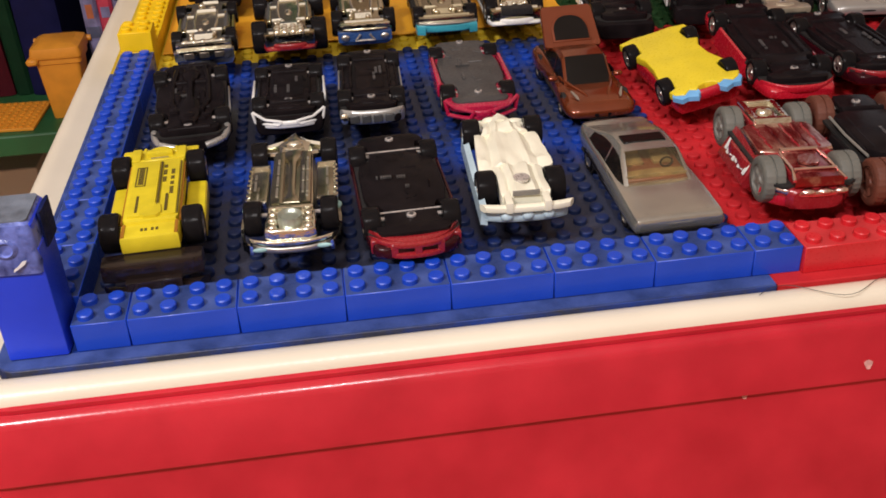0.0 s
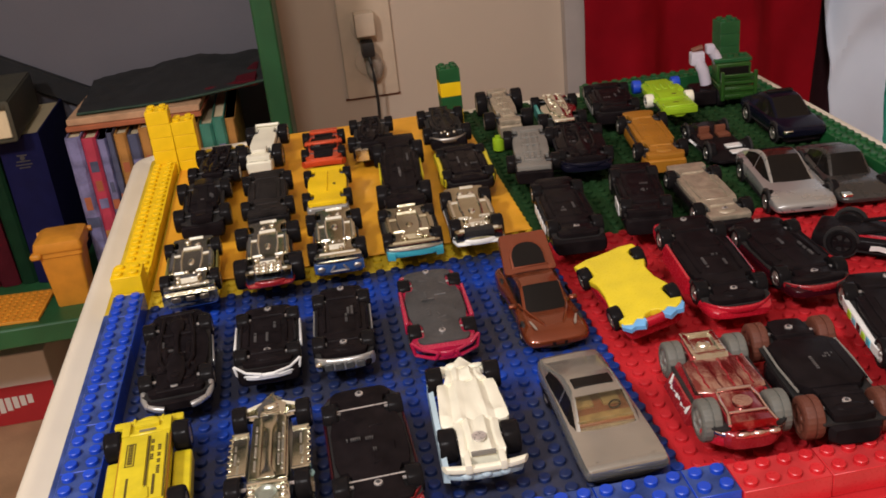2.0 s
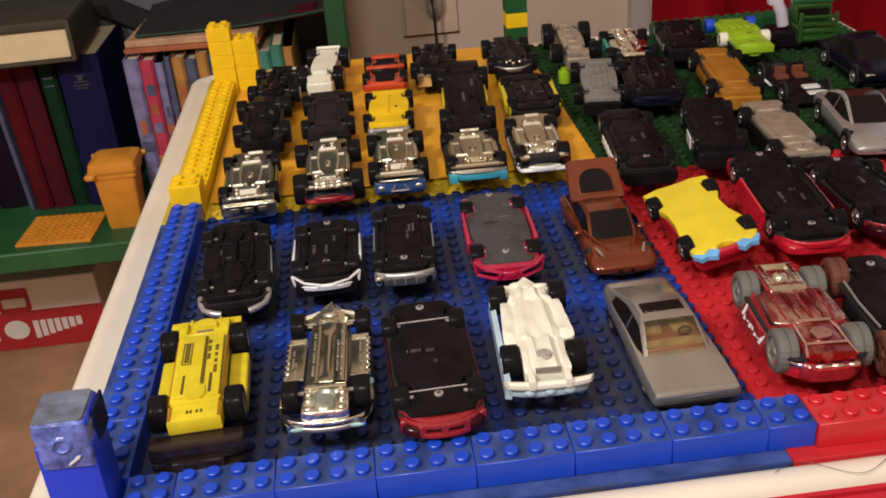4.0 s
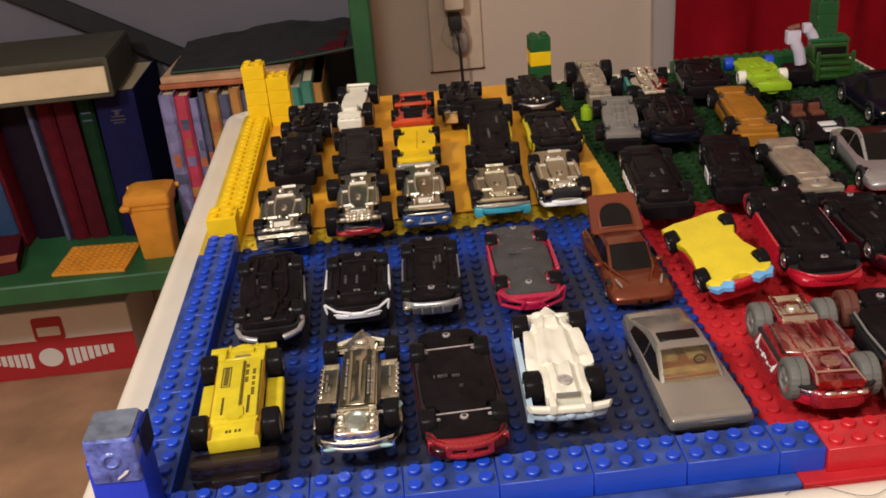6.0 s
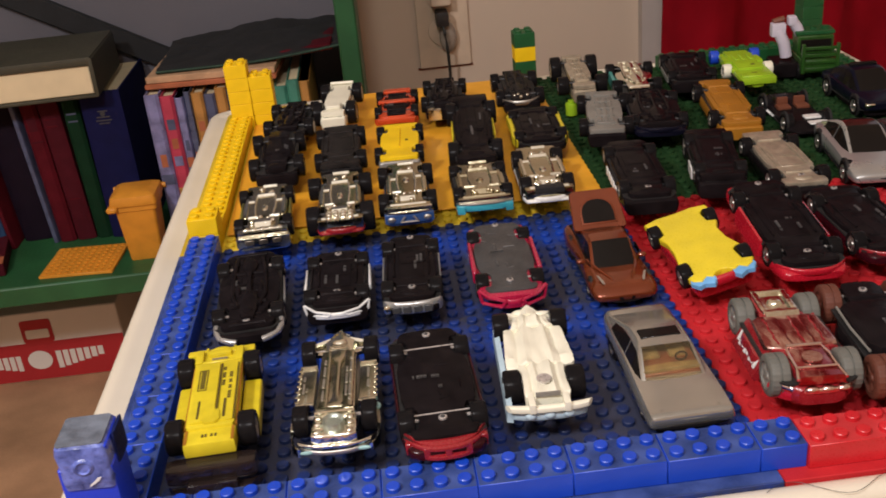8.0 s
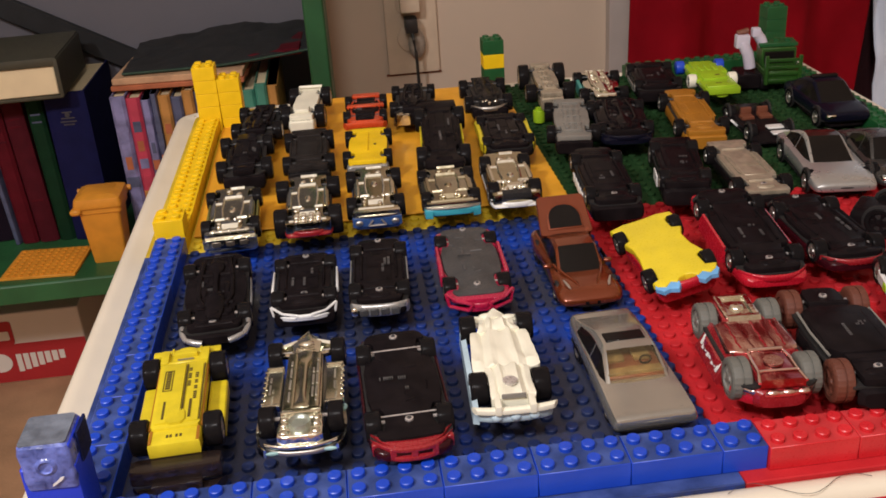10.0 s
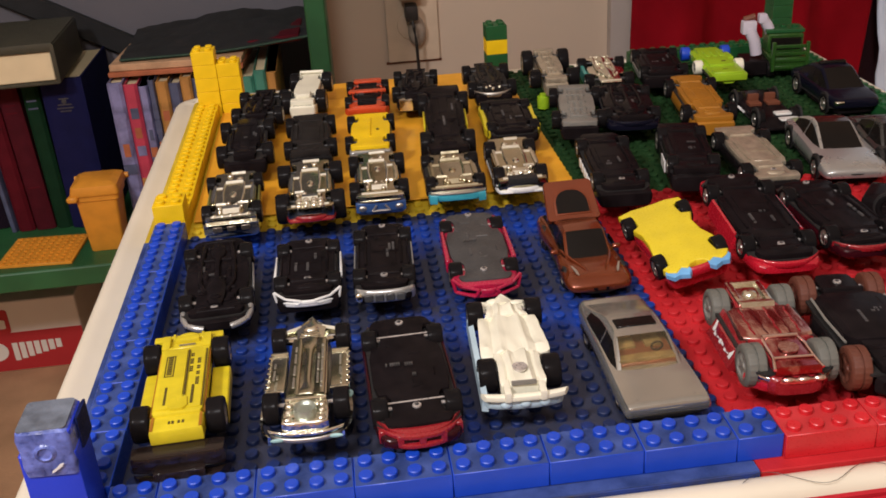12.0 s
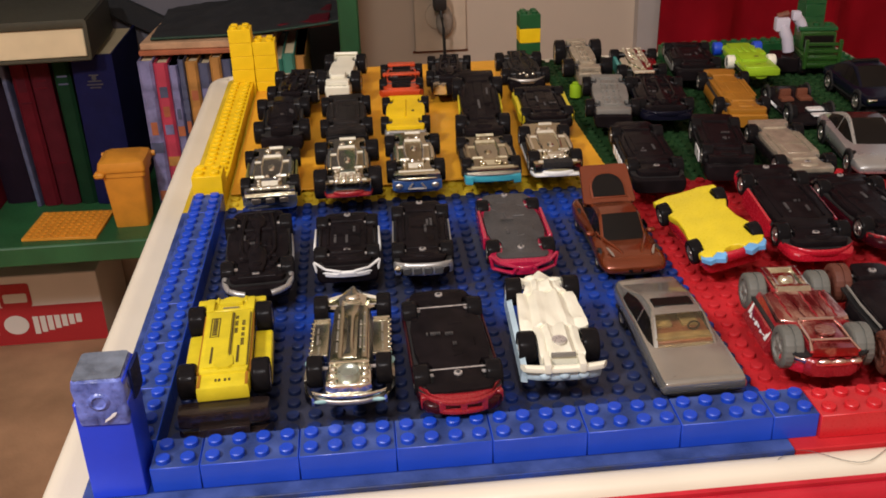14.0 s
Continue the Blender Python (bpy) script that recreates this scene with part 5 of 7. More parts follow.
part("bone", loft([[(w * a, yy, 0.0022 - h * b) for a, b in ((-1, 0), (-0.75, 0.75), (0, 1), (0.75, 0.75), (1, 0))] for yy, w, h in glide([(-0.019, 0.0036, 0.0016), (-0.0165, 0.003, 0.0018), (-0.012, 0.0015, 0.0014), (0.0, 0.0014, 0.0014), (0.010, 0.0016, 0.0015), (0.0145, 0.0032, 0.0018), (0.019, 0.0038, 0.0016)], 3)]), CHROME_FLAT, c, "raised bone-shaped spine")
part("moulded_text", many(*[solid(s * x_ - 0.00035, s * x_ + 0.00035, y0 + 0.0016 * k, y0 + 0.0011 + 0.0016 * k, 0.0007, 0.0012) for s, x_, y0, n in ((-1, 0.0052, -0.015, 18), (-1, 0.0038, -0.012, 12), (1, 0.0046, -0.0145, 17), (1, 0.0118, -0.009, 7), (-1, 0.0118, -0.008, 9)) for k in range(n) if (k * 7 + n) % 5]), CHROME_DULL, c, "fine raised moulded lettering")
part("tail_plate", many(prism(cut_corners([(-0.0078, -0.0335), (0.0078, -0.0335), (0.0082, -0.027), (0.0074, -0.0195), (-0.0074, -0.0195), (-0.0082, -0.027)], 0.15), 0.0028, 0.008, 0.0008, 3), solid(-0.0072, 0.0072, -0.0216, -0.0196, 0.0014, 0.004, 0.0008, 2), *[dome(s * 0.0056, yy, 0.0028, 0.0016, 0.0014, 0.0011) for s in (-1, 1) for yy in (-0.0315, -0.027, -0.0235)]), CHROME, c)
part("tail_cap", lathe_x([(0, 0.0001), (0, 0.0028), (-0.0005, 0.0034), (-0.0012, 0.0038), (0.0016, 0.004)], 0, 0, 0, 1, 22), mat("dull_green_grey_chrome", (0.4, 0.44, 0.38), 0.34, metal=0.7, var=0.15), c, "dull green-grey round cap").matrix_local = pose(0, -0.0275, 0.0016, 0, -90, 0)
for s in (-1, 1):
    fin = part("side_fin", solid(s * 0.0082, s * 0.0145, -0.0132, 0.0118, 0.0034, 0.0085, 0.0006, 2), CHROME_FLAT, c, "chrome side pod")
    for y0 in (0.0112, -0.014):
        part("pod_edge", solid(s * 0.008, s * 0.0146, y0, y0 + 0.0014, 0.0026, 0.006, 0.0005, 2), CHROME, fin)
    for k in range(7):
        part("rib", solid(s * 0.0137, s * 0.0151, -0.0122 + 0.0035 * k, -0.0106 + 0.0035 * k, 0.0028, 0.0078, 0.0004, 2), CHROME, fin)
    part("fender", loft([[(s * (x_ + a), y_, z_ + b) for a, b in ((-0.0005, 0), (0.0004, -0.0004), (0.0006, 0.003), (-0.0005, 0.003))] for x_, y_, z_ in ((0.0142, -0.0135, 0.0052), (0.0152, -0.0165, 0.0056), (0.0156, -0.022, 0.0062), (0.0154, -0.027, 0.0068), (0.0146, -0.031, 0.0074), (0.0125, -0.0335, 0.0078))]), CHROME, c, "thin chrome fender round the wheel")
    part("fender_patch", dome(s * 0.0148, -0.0148, 0.0052, 0.0014, 0.0018, 0.001), PALE_TEAL, c, "worn pale teal fender patch")
    part("wishbone", many(loft([[(s * x_, y_ + a, z_ + b) for a, b in ((-0.0011, 0), (0, -0.0008), (0.0011, 0), (0, 0.0014))] for x_, y_, z_ in ((0.004, 0.0305, 0.003), (0.009, 0.0288, 0.0035), (0.0142, 0.0262, 0.0046))]), loft([[(s * x_, y_ + a, z_ + b) for a, b in ((-0.0009, 0), (0, -0.0007), (0.0009, 0), (0, 0.0012))] for x_, y_, z_ in ((0.006, 0.0205, 0.003), (0.0105, 0.0226, 0.0036), (0.0142, 0.0252, 0.0046))]), solid(s * 0.0118, s * 0.0148, 0.024, 0.0272, 0.0034, 0.0066, 0.0006, 2)), CHROME, c, "chrome front arm")
part("tail_bar", many(arc_bar(0.0695, 0.0265, 0.0062, 0.0078, 0.0012, 0.003)), CHROME, c, "chrome rear bar")
part("tail_skirt", arc_bar(0.07, 0.025, 0.0084, 0.0104, 0.0012, 0.0034), CHROME_DULL, c, "worn grey tail edge")
for s in (-1, 1):
    part("skirt_patch", dome(s * 0.0098, -0.0335, 0.0092, 0.0026, 0.0006, 0.0008), PALE_TEAL, c, "worn pale teal patch")
    part("nose_wing", prism(cut_corners([(s * 0.0045, 0.0215), (s * 0.0118, 0.0235), (s * 0.0146, 0.0268), (s * 0.0118, 0.0292), (s * 0.0048, 0.0325)], 0.1), 0.0042, 0.0062, 0.0007, 2), CHROME_FLAT, c, "dark chrome front wing")
part("nose", loft([[(s * k, yy, zz + dz) for s, zz in ((0.0062, 0.006), (0.0045, 0.0026), (0.0012, 0.0014), (-0.0012, 0.0014), (-0.0045, 0.0026), (-0.0062, 0.006), (0, 0.01))] for k, yy, dz in ((1.1, 0.0195, 0.0), (1.15, 0.024, 0.0), (1.25, 0.0295, 0.0002), (0.75, 0.0345, 0.0008), (0.15, 0.0388, 0.0018))]), CHROME, c)
part("skull", many(*[tube([(1.0 * r_ * math.cos(a), 0.0238 + 0.8 * r_ * math.sin(a), 0.0012) for a in [math.pi * (1.1 + 0.8 * k / 8) for k in range(9)]], 0.0005, 6) for r_ in (0.0022, 0.0036)], dome(0, 0.0262, 0.0018, 0.0032, 0.0022, 0.0014), *[solid(-0.004, 0.004, 0.0194 + 0.0014 * k, 0.0201 + 0.0014 * k, 0.001, 0.0022, 0.0002) for k in range(2)]), CHROME, c, "raised chrome skull face")

c = toy_car("black-bottomed dark red toy coupe turned on its roof", 0.1188, 0.0518, 1.6, 0.0785, 0.0305, 0.021, BLACK_RED, BLACK, "full", "coupe", "scratched", rivets=((0.0, -0.33), (0.0, 0.4)), wr=(0.0054, 0.0054))
BRICK = mat("brick_red_paint", (0.27, 0.012, 0.018), 0.28, coat=0.5)
part("bumper", many(grille(0.0815, 0.029, 0.0042, 0.0098, 0.0026, 0.0062, (-0.9, -0.5, 0.0, 0.5, 0.9)), arc_bar(0.079, 0.0285, 0.0036, 0.0056, 0.004, 0.006)), BRICK, c, "red bumper with small openings")
for s in (-1, 1):
    part("side_line", tube([(s * 0.0152, y_ * 0.001, 0.0052) for y_ in (-26, -10, 8, 24)], 0.0006, 6), BLACK_RED, c, "dark red body edge")
for yy in (-0.3, 0.285):
    part("axle_bar", rod((-0.0112, 0.076 * yy, 0.0024), (0.0112, 0.076 * yy, 0.0024), 0.0003, 8), RIVET, c, "thin bright axle")

def crumpled(rows, nx, z1, amp, seed):
    """A creased slab: rows of (y, half width, height of the face), closed down to z1."""
    rings = []
    rows = glide(rows, 3)
    for i, (y_, w, z_) in enumerate(rows):
        up_ = []
        for k in range(nx + 1):
            u = 2 * k / nx - 1
            fold = 0.0009 * math.exp(-((abs(u) - 0.36) / 0.1) ** 2) - 0.0008 * math.exp(-((abs(u) - 0.62) / 0.09) ** 2)
            up_.append((w * u, y_ + 0.0006 * noise.noise(Vector((u * 3, y_ * 300, seed))), z_ - fold - amp * noise.noise(Vector((u * 2.6, y_ * 210, seed + 3))) + 0.0006 * u * u))
        rings.append(up_ + [(w * 0.97, y_, z1), (-w * 0.97, y_, z1)])
    return loft(rings)


c = toy_car("white-bottomed sky blue toy racer turned on its roof", 0.1590, 0.0622, -2.6, 0.072, 0.03, 0.022, SKY_BODY, WHITE_PL, None, "slim", None, ww=0.0064, wr=(0.0064, 0.0058), wx=0.0116, wy=(-0.27, 0.32), body_k=0.9, cab=False)
part("belly", crumpled([(-0.0122, 0.0118, 0.0022), (-0.0115, 0.0128, 0.0018), (0.0, 0.0122, 0.0016), (0.0145, 0.0112, 0.002), (0.0158, 0.0102, 0.003)], 26, 0.0085, 0.0013, 2), WHITE_PL, c, "", 24)
part("tail", crumpled([(-0.0325, 0.0078, 0.0022), (-0.0315, 0.0082, 0.0014), (-0.022, 0.0078, 0.0012), (-0.0125, 0.0084, 0.0016), (-0.0105, 0.0086, 0.0022)], 16, 0.0075, 0.0009, 5), WHITE_PL, c, "", 24)
part("neck", crumpled([(0.0152, 0.0086, 0.002), (0.019, 0.0072, 0.0014), (0.0235, 0.007, 0.0016), (0.0262, 0.0076, 0.003)], 16, 0.0075, 0.0015, 8), WHITE_PL, c, "", 24)
part("nose", many(loft([[(x_, y_, z_) for x_, y_ in cut_corners([(-0.0125, 0.0245), (-0.0142, 0.0268), (-0.0072, 0.0298), (-0.0046, 0.0292), (-0.0006, 0.0362), (0.0042, 0.0296), (0.0082, 0.0302), (0.0136, 0.0276), (0.012, 0.025), (0.0, 0.0235)], 0.06)] for z_ in (0.0036, 0.0062)]), loft([[(0.0046 * k, y_, z_) for k, z_ in ((-1, 0.0036), (-0.3, 0.0012), (0.2, 0.0009), (1, 0.0036))] for y_ in (0.0245, 0.0285)]), dome(0.003, 0.0288, 0.0032, 0.0034, 0.0018, 0.0012), dome(-0.0055, 0.027, 0.0032, 0.003, 0.0014, 0.001)), WHITE_PL, c, "jagged white front wing", 30)
part("spoiler", many(arc_bar(0.0765, 0.031, 0.0036, 0.0062, 0.003, 0.0016), *[solid(k * 0.0062 - 0.0012, k * 0.0062 + 0.0012, -0.0385, -0.029, 0.002, 0.0058, 0.0005, 2) for k in (-1, 1)]), WHITE_PL, c, "white rear spoiler")
part("vent_slot", solid(-0.0044, 0.0044, -0.0332, -0.0322, 0.0009, 0.0024), MID_GREY, c, "shaded slot")
part("bolt", lathe_x([(0, 0.0001), (0, 0.0012), (0.0004, 0.0016), (0, 0.0024), (-0.0012, 0.0027)], 0, 0, 0, -1, 22), RIVET, c, "grey round bolt").matrix_local = pose(0.0004, -0.0252, 0.0008, 0, 90, 0)
part("tail_skirt", many(arc_bar(0.0735, 0.028, 0.0066, 0.0105, 0.0024, 0.002), *[dome(k * 0.0068, -0.0362, 0.0078, 0.0022, 0.0016, 0.0018) for k in (-1, 0, 1)]), SKY_BODY, c, "sky blue tail")
part("flank", loft([[(x_, y_, z_) for x_, z_ in ((0.0128, 0.0062), (0.0148, 0.0072), (0.0152, 0.012), (0.0128, 0.0125))] for y_ in (-0.033, -0.015, 0.012, 0.024)]), SKY_BODY, c, "sky blue body side")

c = toy_car("silver wedge-shaped toy coupe standing on its wheels", 0.2068, 0.058, 1.0, 0.074, 0.0298, 0.0195, SILVER, BLACK, "boxy", "wedge", None, up=True, glass=GLASS_AMBER, rear_m=SILVER, rivets=(), wx=0.0122, ww=0.0044, side_m=GLASS_DARK, wr=(0.0045, 0.0052), rim_m=CHROME_DULL)
part("bumper", arc_bar(0.0752, 0.0305, 0.0042, 0.0064, 0.002, 0.0016), CHARCOAL, c, "dark front bumper strip")
part("nose_edge", arc_bar(0.0744, 0.03, 0.0072, 0.0086, 0.0014, 0.0014), SILVER, c)
for o in c.children:
    if o.name.startswith("windscreen"):
        o.visible_shadow = False
part("cabin_floor", solid(-0.0112, 0.0112, -0.0135, 0.0105, 0.0108, 0.0128, 0.0004), BROWN_SEAT, c, "dark brown cabin floor")
part("dashboard", loft([[(x_, y_, z_) for x_, z_ in ((-0.0108, 0.0126), (-0.0108, 0.0138), (0.0, 0.0143), (0.0108, 0.0138), (0.0108, 0.0126))] for y_ in (-0.0128, -0.0092)]), CABIN_TAN, c, "tan dashboard")
for s in (-1, 1):
    part("seat", many(solid(s * 0.0052 - 0.0034, s * 0.0052 + 0.0034, -0.004, 0.0022, 0.0126, 0.0142, 0.0008, 2), solid(s * 0.0052 - 0.0032, s * 0.0052 + 0.0032, 0.0018, 0.0038, 0.0126, 0.0176, 0.0009, 2)), CABIN_TAN, c, "tan seat")
part("steering_wheel", tube([(0.0052 + 0.0022 * math.cos(a), -0.0072, 0.0152 + 0.0018 * math.sin(a)) for a in [2 * math.pi * k / 12 for k in range(13)]], 0.0004, 6), BLACK, c)
part("sunroof", solid(-0.0078, 0.0078, 0.0008, 0.0072, 0.0192, 0.0203, 0.0003), GLASS_DARK, c, "dark sunroof")
for s in (-1, 1):
    part("side_stripe", solid(s * 0.0146, s * 0.0152, -0.022, 0.022, 0.0068, 0.0079, 0.0002), BLACK, c, "black side stripe")
part("hood_seam", many(solid(-0.0108, 0.0108, -0.0332, -0.0329, 0.0088, 0.0106)), CHARCOAL, c)

# second row
c = toy_car("black-bottomed charcoal toy sports car turned on its roof", 0.0415, 0.1472, 3.5, 0.079, 0.0305, 0.02, BLACK, BLACK, "full", "coupe", "engine", rivets=((0.02, -0.4), (0, 0.43)), wr=(0.0056, 0.0056), seed=9)
for s in (-1, 1):
    part("bumper_corner", many(tube([(s * 0.0140, -0.0285, 0.0055), (s * 0.0138, -0.033, 0.0062), (s * 0.0123, -0.0372, 0.0068), (s * 0.0089, -0.0398, 0.0072), (s * 0.0055, -0.0405, 0.0078)], 0.0014, 10)), LIGHT_SILVER, c, "pale silver bumper corner")
part("sill", solid(-0.0158, -0.0149, -0.012, 0.012, 0.005, 0.008, 0.0004), LIGHT_SILVER, c)
c = toy_car("black-bottomed white toy hatchback turned on its roof", 0.0818, 0.1490, -0.7, 0.057, 0.0282, 0.0195, BLACK, BLACK, "full", "blunt", "plain", rivets=((0, -0.28), (0, 0.4)), wr=(0.0052, 0.0052))
lamp_frames(c, 0.0605, 0.0285, ((1.0, 0.0022), (0.94, 0.0066), (0.3, 0.0072), (0.2, 0.0058), (0.66, 0.005)), 0.0006, 0.0036, WHITE_PAINT, "thin white lamp outline")
part("bumper_lip", arc_bar(0.0605, 0.0275, 0.0066, 0.0088, 0.0016, 0.0036), WHITE_PAINT, c, "white bumper lip")
part("bumper_step", arc_bar(0.061, 0.014, 0.0056, 0.0078, 0.0014, 0.001), WHITE_PAINT, c, "white bumper centre")
part("sill", solid(-0.0152, -0.0141, -0.01, 0.011, 0.0034, 0.007, 0.0004), WHITE_PAINT, c)
part("sill", solid(0.0141, 0.0152, -0.01, 0.011, 0.0034, 0.007, 0.0004), WHITE_PAINT, c)
c = toy_car("black-bottomed silver toy saloon turned on its roof", 0.1160, 0.1508, -2.6, 0.069, 0.0265, 0.020, BLACK, BLACK, "full", "coupe", "plain", rivets=((0, -0.33), (0, 0.42)), seed=3)
part("bumper", arc_bar(0.0715, 0.0262, 0.0036, 0.0095, 0.0026, 0.0028), LIGHT_SILVER, c, "pale silver bumper")
part("grille_slot", many(*[solid(-0.0085 + 0.0046 * k, -0.0048 + 0.0046 * k, -0.0364, -0.035, 0.005, 0.0082, 0.0003) for k in range(4)]), GREY_PAN, c, "dim grey grille slots")
part("lamp_corner", many(dome(0.0112, -0.0345, 0.0066, 0.0018, 0.0014, 0.0024)), CHROME, c, "bright lamp corner")
for s in (-1, 1):
    part("sill_line", tube([(s * 0.0131, y_ * 0.001, 0.0042) for y_ in (-11, 0, 12)], 0.0004, 6), LIGHT_SILVER, c, "thin silver edge")
c = toy_car("grey-bottomed crimson toy supercar turned on its roof", 0.1592, 0.1515, -1.5, 0.077, 0.0295, 0.019, MAGENTA, GREY_PAN, "full", "super", "scratched", detail_m=GREY_MARK, rivets=((0, -0.34), (0, 0.43)))
lamp_frames(c, 0.0815, 0.0295, ((1.0, 0.0018), (0.92, 0.0076), (0.36, 0.0082), (0.26, 0.0052), (0.74, 0.0042)), 0.0008, 0.0064, MAGENTA, "crimson frame round a bumper opening")
part("bumper", arc_bar(0.0805, 0.0285, 0.0074, 0.0092, 0.0018, 0.0062), MAGENTA, c, "crimson bumper lip")
part("bumper_centre", arc_bar(0.081, 0.0095, 0.005, 0.0085, 0.0016, 0.0012), MAGENTA, c)
part("sill", solid(-0.0158, -0.0138, -0.0165, 0.0145, 0.0016, 0.008, 0.0005), MAGENTA, c)
part("sill", solid(0.0138, 0.0158, -0.0165, 0.0145, 0.0016, 0.008, 0.0005), MAGENTA, c)

c = toy_car("copper metallic toy supercar with its rear cover raised", 0.2090, 0.1530, 0.5, 0.071, 0.0300, 0.019, COPPER, BLACK, "full", "sport", None, up=True, rivets=(), wr=(0.0044, 0.0052), ww=0.005, wx=0.0121)
lid = part("rear_cover", many(loft([[(x * (1 + 0.1 * (1 - y_ / 0.0215)), zz - 0.0012 * (1 - (x / 0.0118) ** 2), y_) for x, y_ in round_rect(-0.0118 * k, 0.0118 * k, 0, 0.0215, 0.0016, 5)] for k, zz in ((0.97, -0.0004), (1.0, 0), (1.0, 0.0016), (0.95, 0.0024))])), COPPER, c, "raised copper rear cover")
lid.matrix_local = pose(0, 0.0125, 0.0168, -52, 0, 0)
arch = lambda k: [(x * k, 0.0095 + (y_ - 0.0095) * k) for x, y_ in [(-0.0078, 0.0035), (0.0078, 0.0035)] + [(0.0078 * math.cos(q) ** 0.8 if math.cos(q) > 0 else -0.0078 * (-math.cos(q)) ** 0.8, 0.008 + 0.008 * math.sin(q)) for q in [math.pi * (k2 + 0.5) / 10 for k2 in range(10)]]]
part("window_frame", prism(arch(1.14), 0, 0.0007, 0.0004, 2), COPPER, lid).matrix_local = pose(0, -0.0003, 0, 90, 0, 0)
part("cover_window", prism(arch(1.0), 0, 0.0005), GLASS_DARK, lid, "dark engine window").matrix_local = pose(0, -0.0008, 0, 90, 0, 0)
part("engine_bay", solid(-0.0115, 0.0115, 0.015, 0.032, 0.0105, 0.0122, 0.0006), BLACK, c)
for s in (-1, 1):
    part("headlight", prism([(0, 0), (0.001, 0.0008), (0.0026, 0.006), (0.0018, 0.0058), (0.0002, 0.0024)], 0, 0.0004), CHROME_DULL, c, "narrow pale headlight").matrix_local = pose(s * 0.0086, -0.0297, 0.0092, 20, 0, 0) @ Matrix.Diagonal((s, 1, 1, 1))
    part("mirror", solid(s * 0.0125, s * 0.0165, -0.0085, -0.006, 0.0098, 0.0118, 0.0006), COPPER, c)
    part("side_scoop", solid(s * 0.0158, s * 0.0166, 0.004, 0.011, 0.006, 0.0085, 0.0003), BLACK, c)
part("hood_ridge", many(*[tube([(s * 0.0022, -0.0336, 0.0062), (s * 0.005, -0.0248, 0.0098), (s * 0.0085, -0.0166, 0.0104), (s * 0.0115, -0.0064, 0.0108)], 0.0008, 8) for s in (-1, 1)]), COPPER, c)
part("grille", many(*[prism([(s * 0.002, -0.0363), (s * 0.0105, -0.0318), (s * 0.011, -0.0302), (s * 0.002, -0.0337)], 0.0042, 0.0054) for s in (-1, 1)]), BLACK, c, "black front intakes")
part("splitter", arc_bar(0.0725, 0.026, 0.0026, 0.0038, 0.003, 0.006), BLACK, c)

# cars on the red plate
def wavy_car():
    ob = toy_car("yellow-bottomed toy truck with light blue corners turned over", 0.2505, 0.1350, 2.0, 0.07, 0.027, 0.021, CAR_RED, YELLOW_PAN, None, "blunt", None, rivets=(), ww=0.0052, wr=(0.0056, 0.0056), wx=0.0136, wy=(-0.27, 0.31), roll=-13, z0=0.003, body_k=0.84)
    pts = [(0.0142 * w, 0.069 * s) for s, w in ((-0.40, 0.0), (-0.415, 0.2), (-0.455, 0.34), (-0.425, 0.5), (-0.47, 0.72), (-0.44, 0.95), (-0.385, 1.02), (-0.36, 0.78), (-0.21, 0.76), (-0.185, 0.98), (-0.05, 0.88), (0.1, 0.86), (0.2, 0.98), (0.23, 0.76), (0.375, 0.74), (0.4, 1.05), (0.45, 1.1), (0.478, 0.6), (0.47, 0.2))]
    pts += [(-x * (0.97 if k % 3 else 1.04), y_) for k, (x, y_) in enumerate(pts[:0:-1])]
    part("cover", prism(pts, 0.0022, 0.0058, 0.0007, 3), mat("glossy_lemon_plastic", (0.76, 0.6, 0.025), 0.3, var=0.08, scale=90), ob, "soft-edged glossy yellow underside")
    for s in (-1, 1):
        part("corner_trim", loft([[(s * x * k, y_ * k, zz) for x, y_ in ((0.0045, -0.0295), (0.0128, -0.0255), (0.0146, -0.0302), (0.0122, -0.0345), (0.0095, -0.0336), (0.0058, -0.0358), (0.004, -0.033))] for k, zz in ((0.97, 0.0028), (1.0, 0.0033), (1.0, 0.0052), (0.96, 0.0058))]), LIGHT_BLUE, ob, "light blue corner trim")
    part("tail", arc_bar(0.066, 0.024, 0.003, 0.0075, 0.003, 0.003), CAR_RED, ob)
    return ob


wavy_car()


ROSY = mat("rosy_chrome", (0.85, 0.66, 0.62), 0.18, metal=1.0, var=0.12, scale=140, bump=0.03)


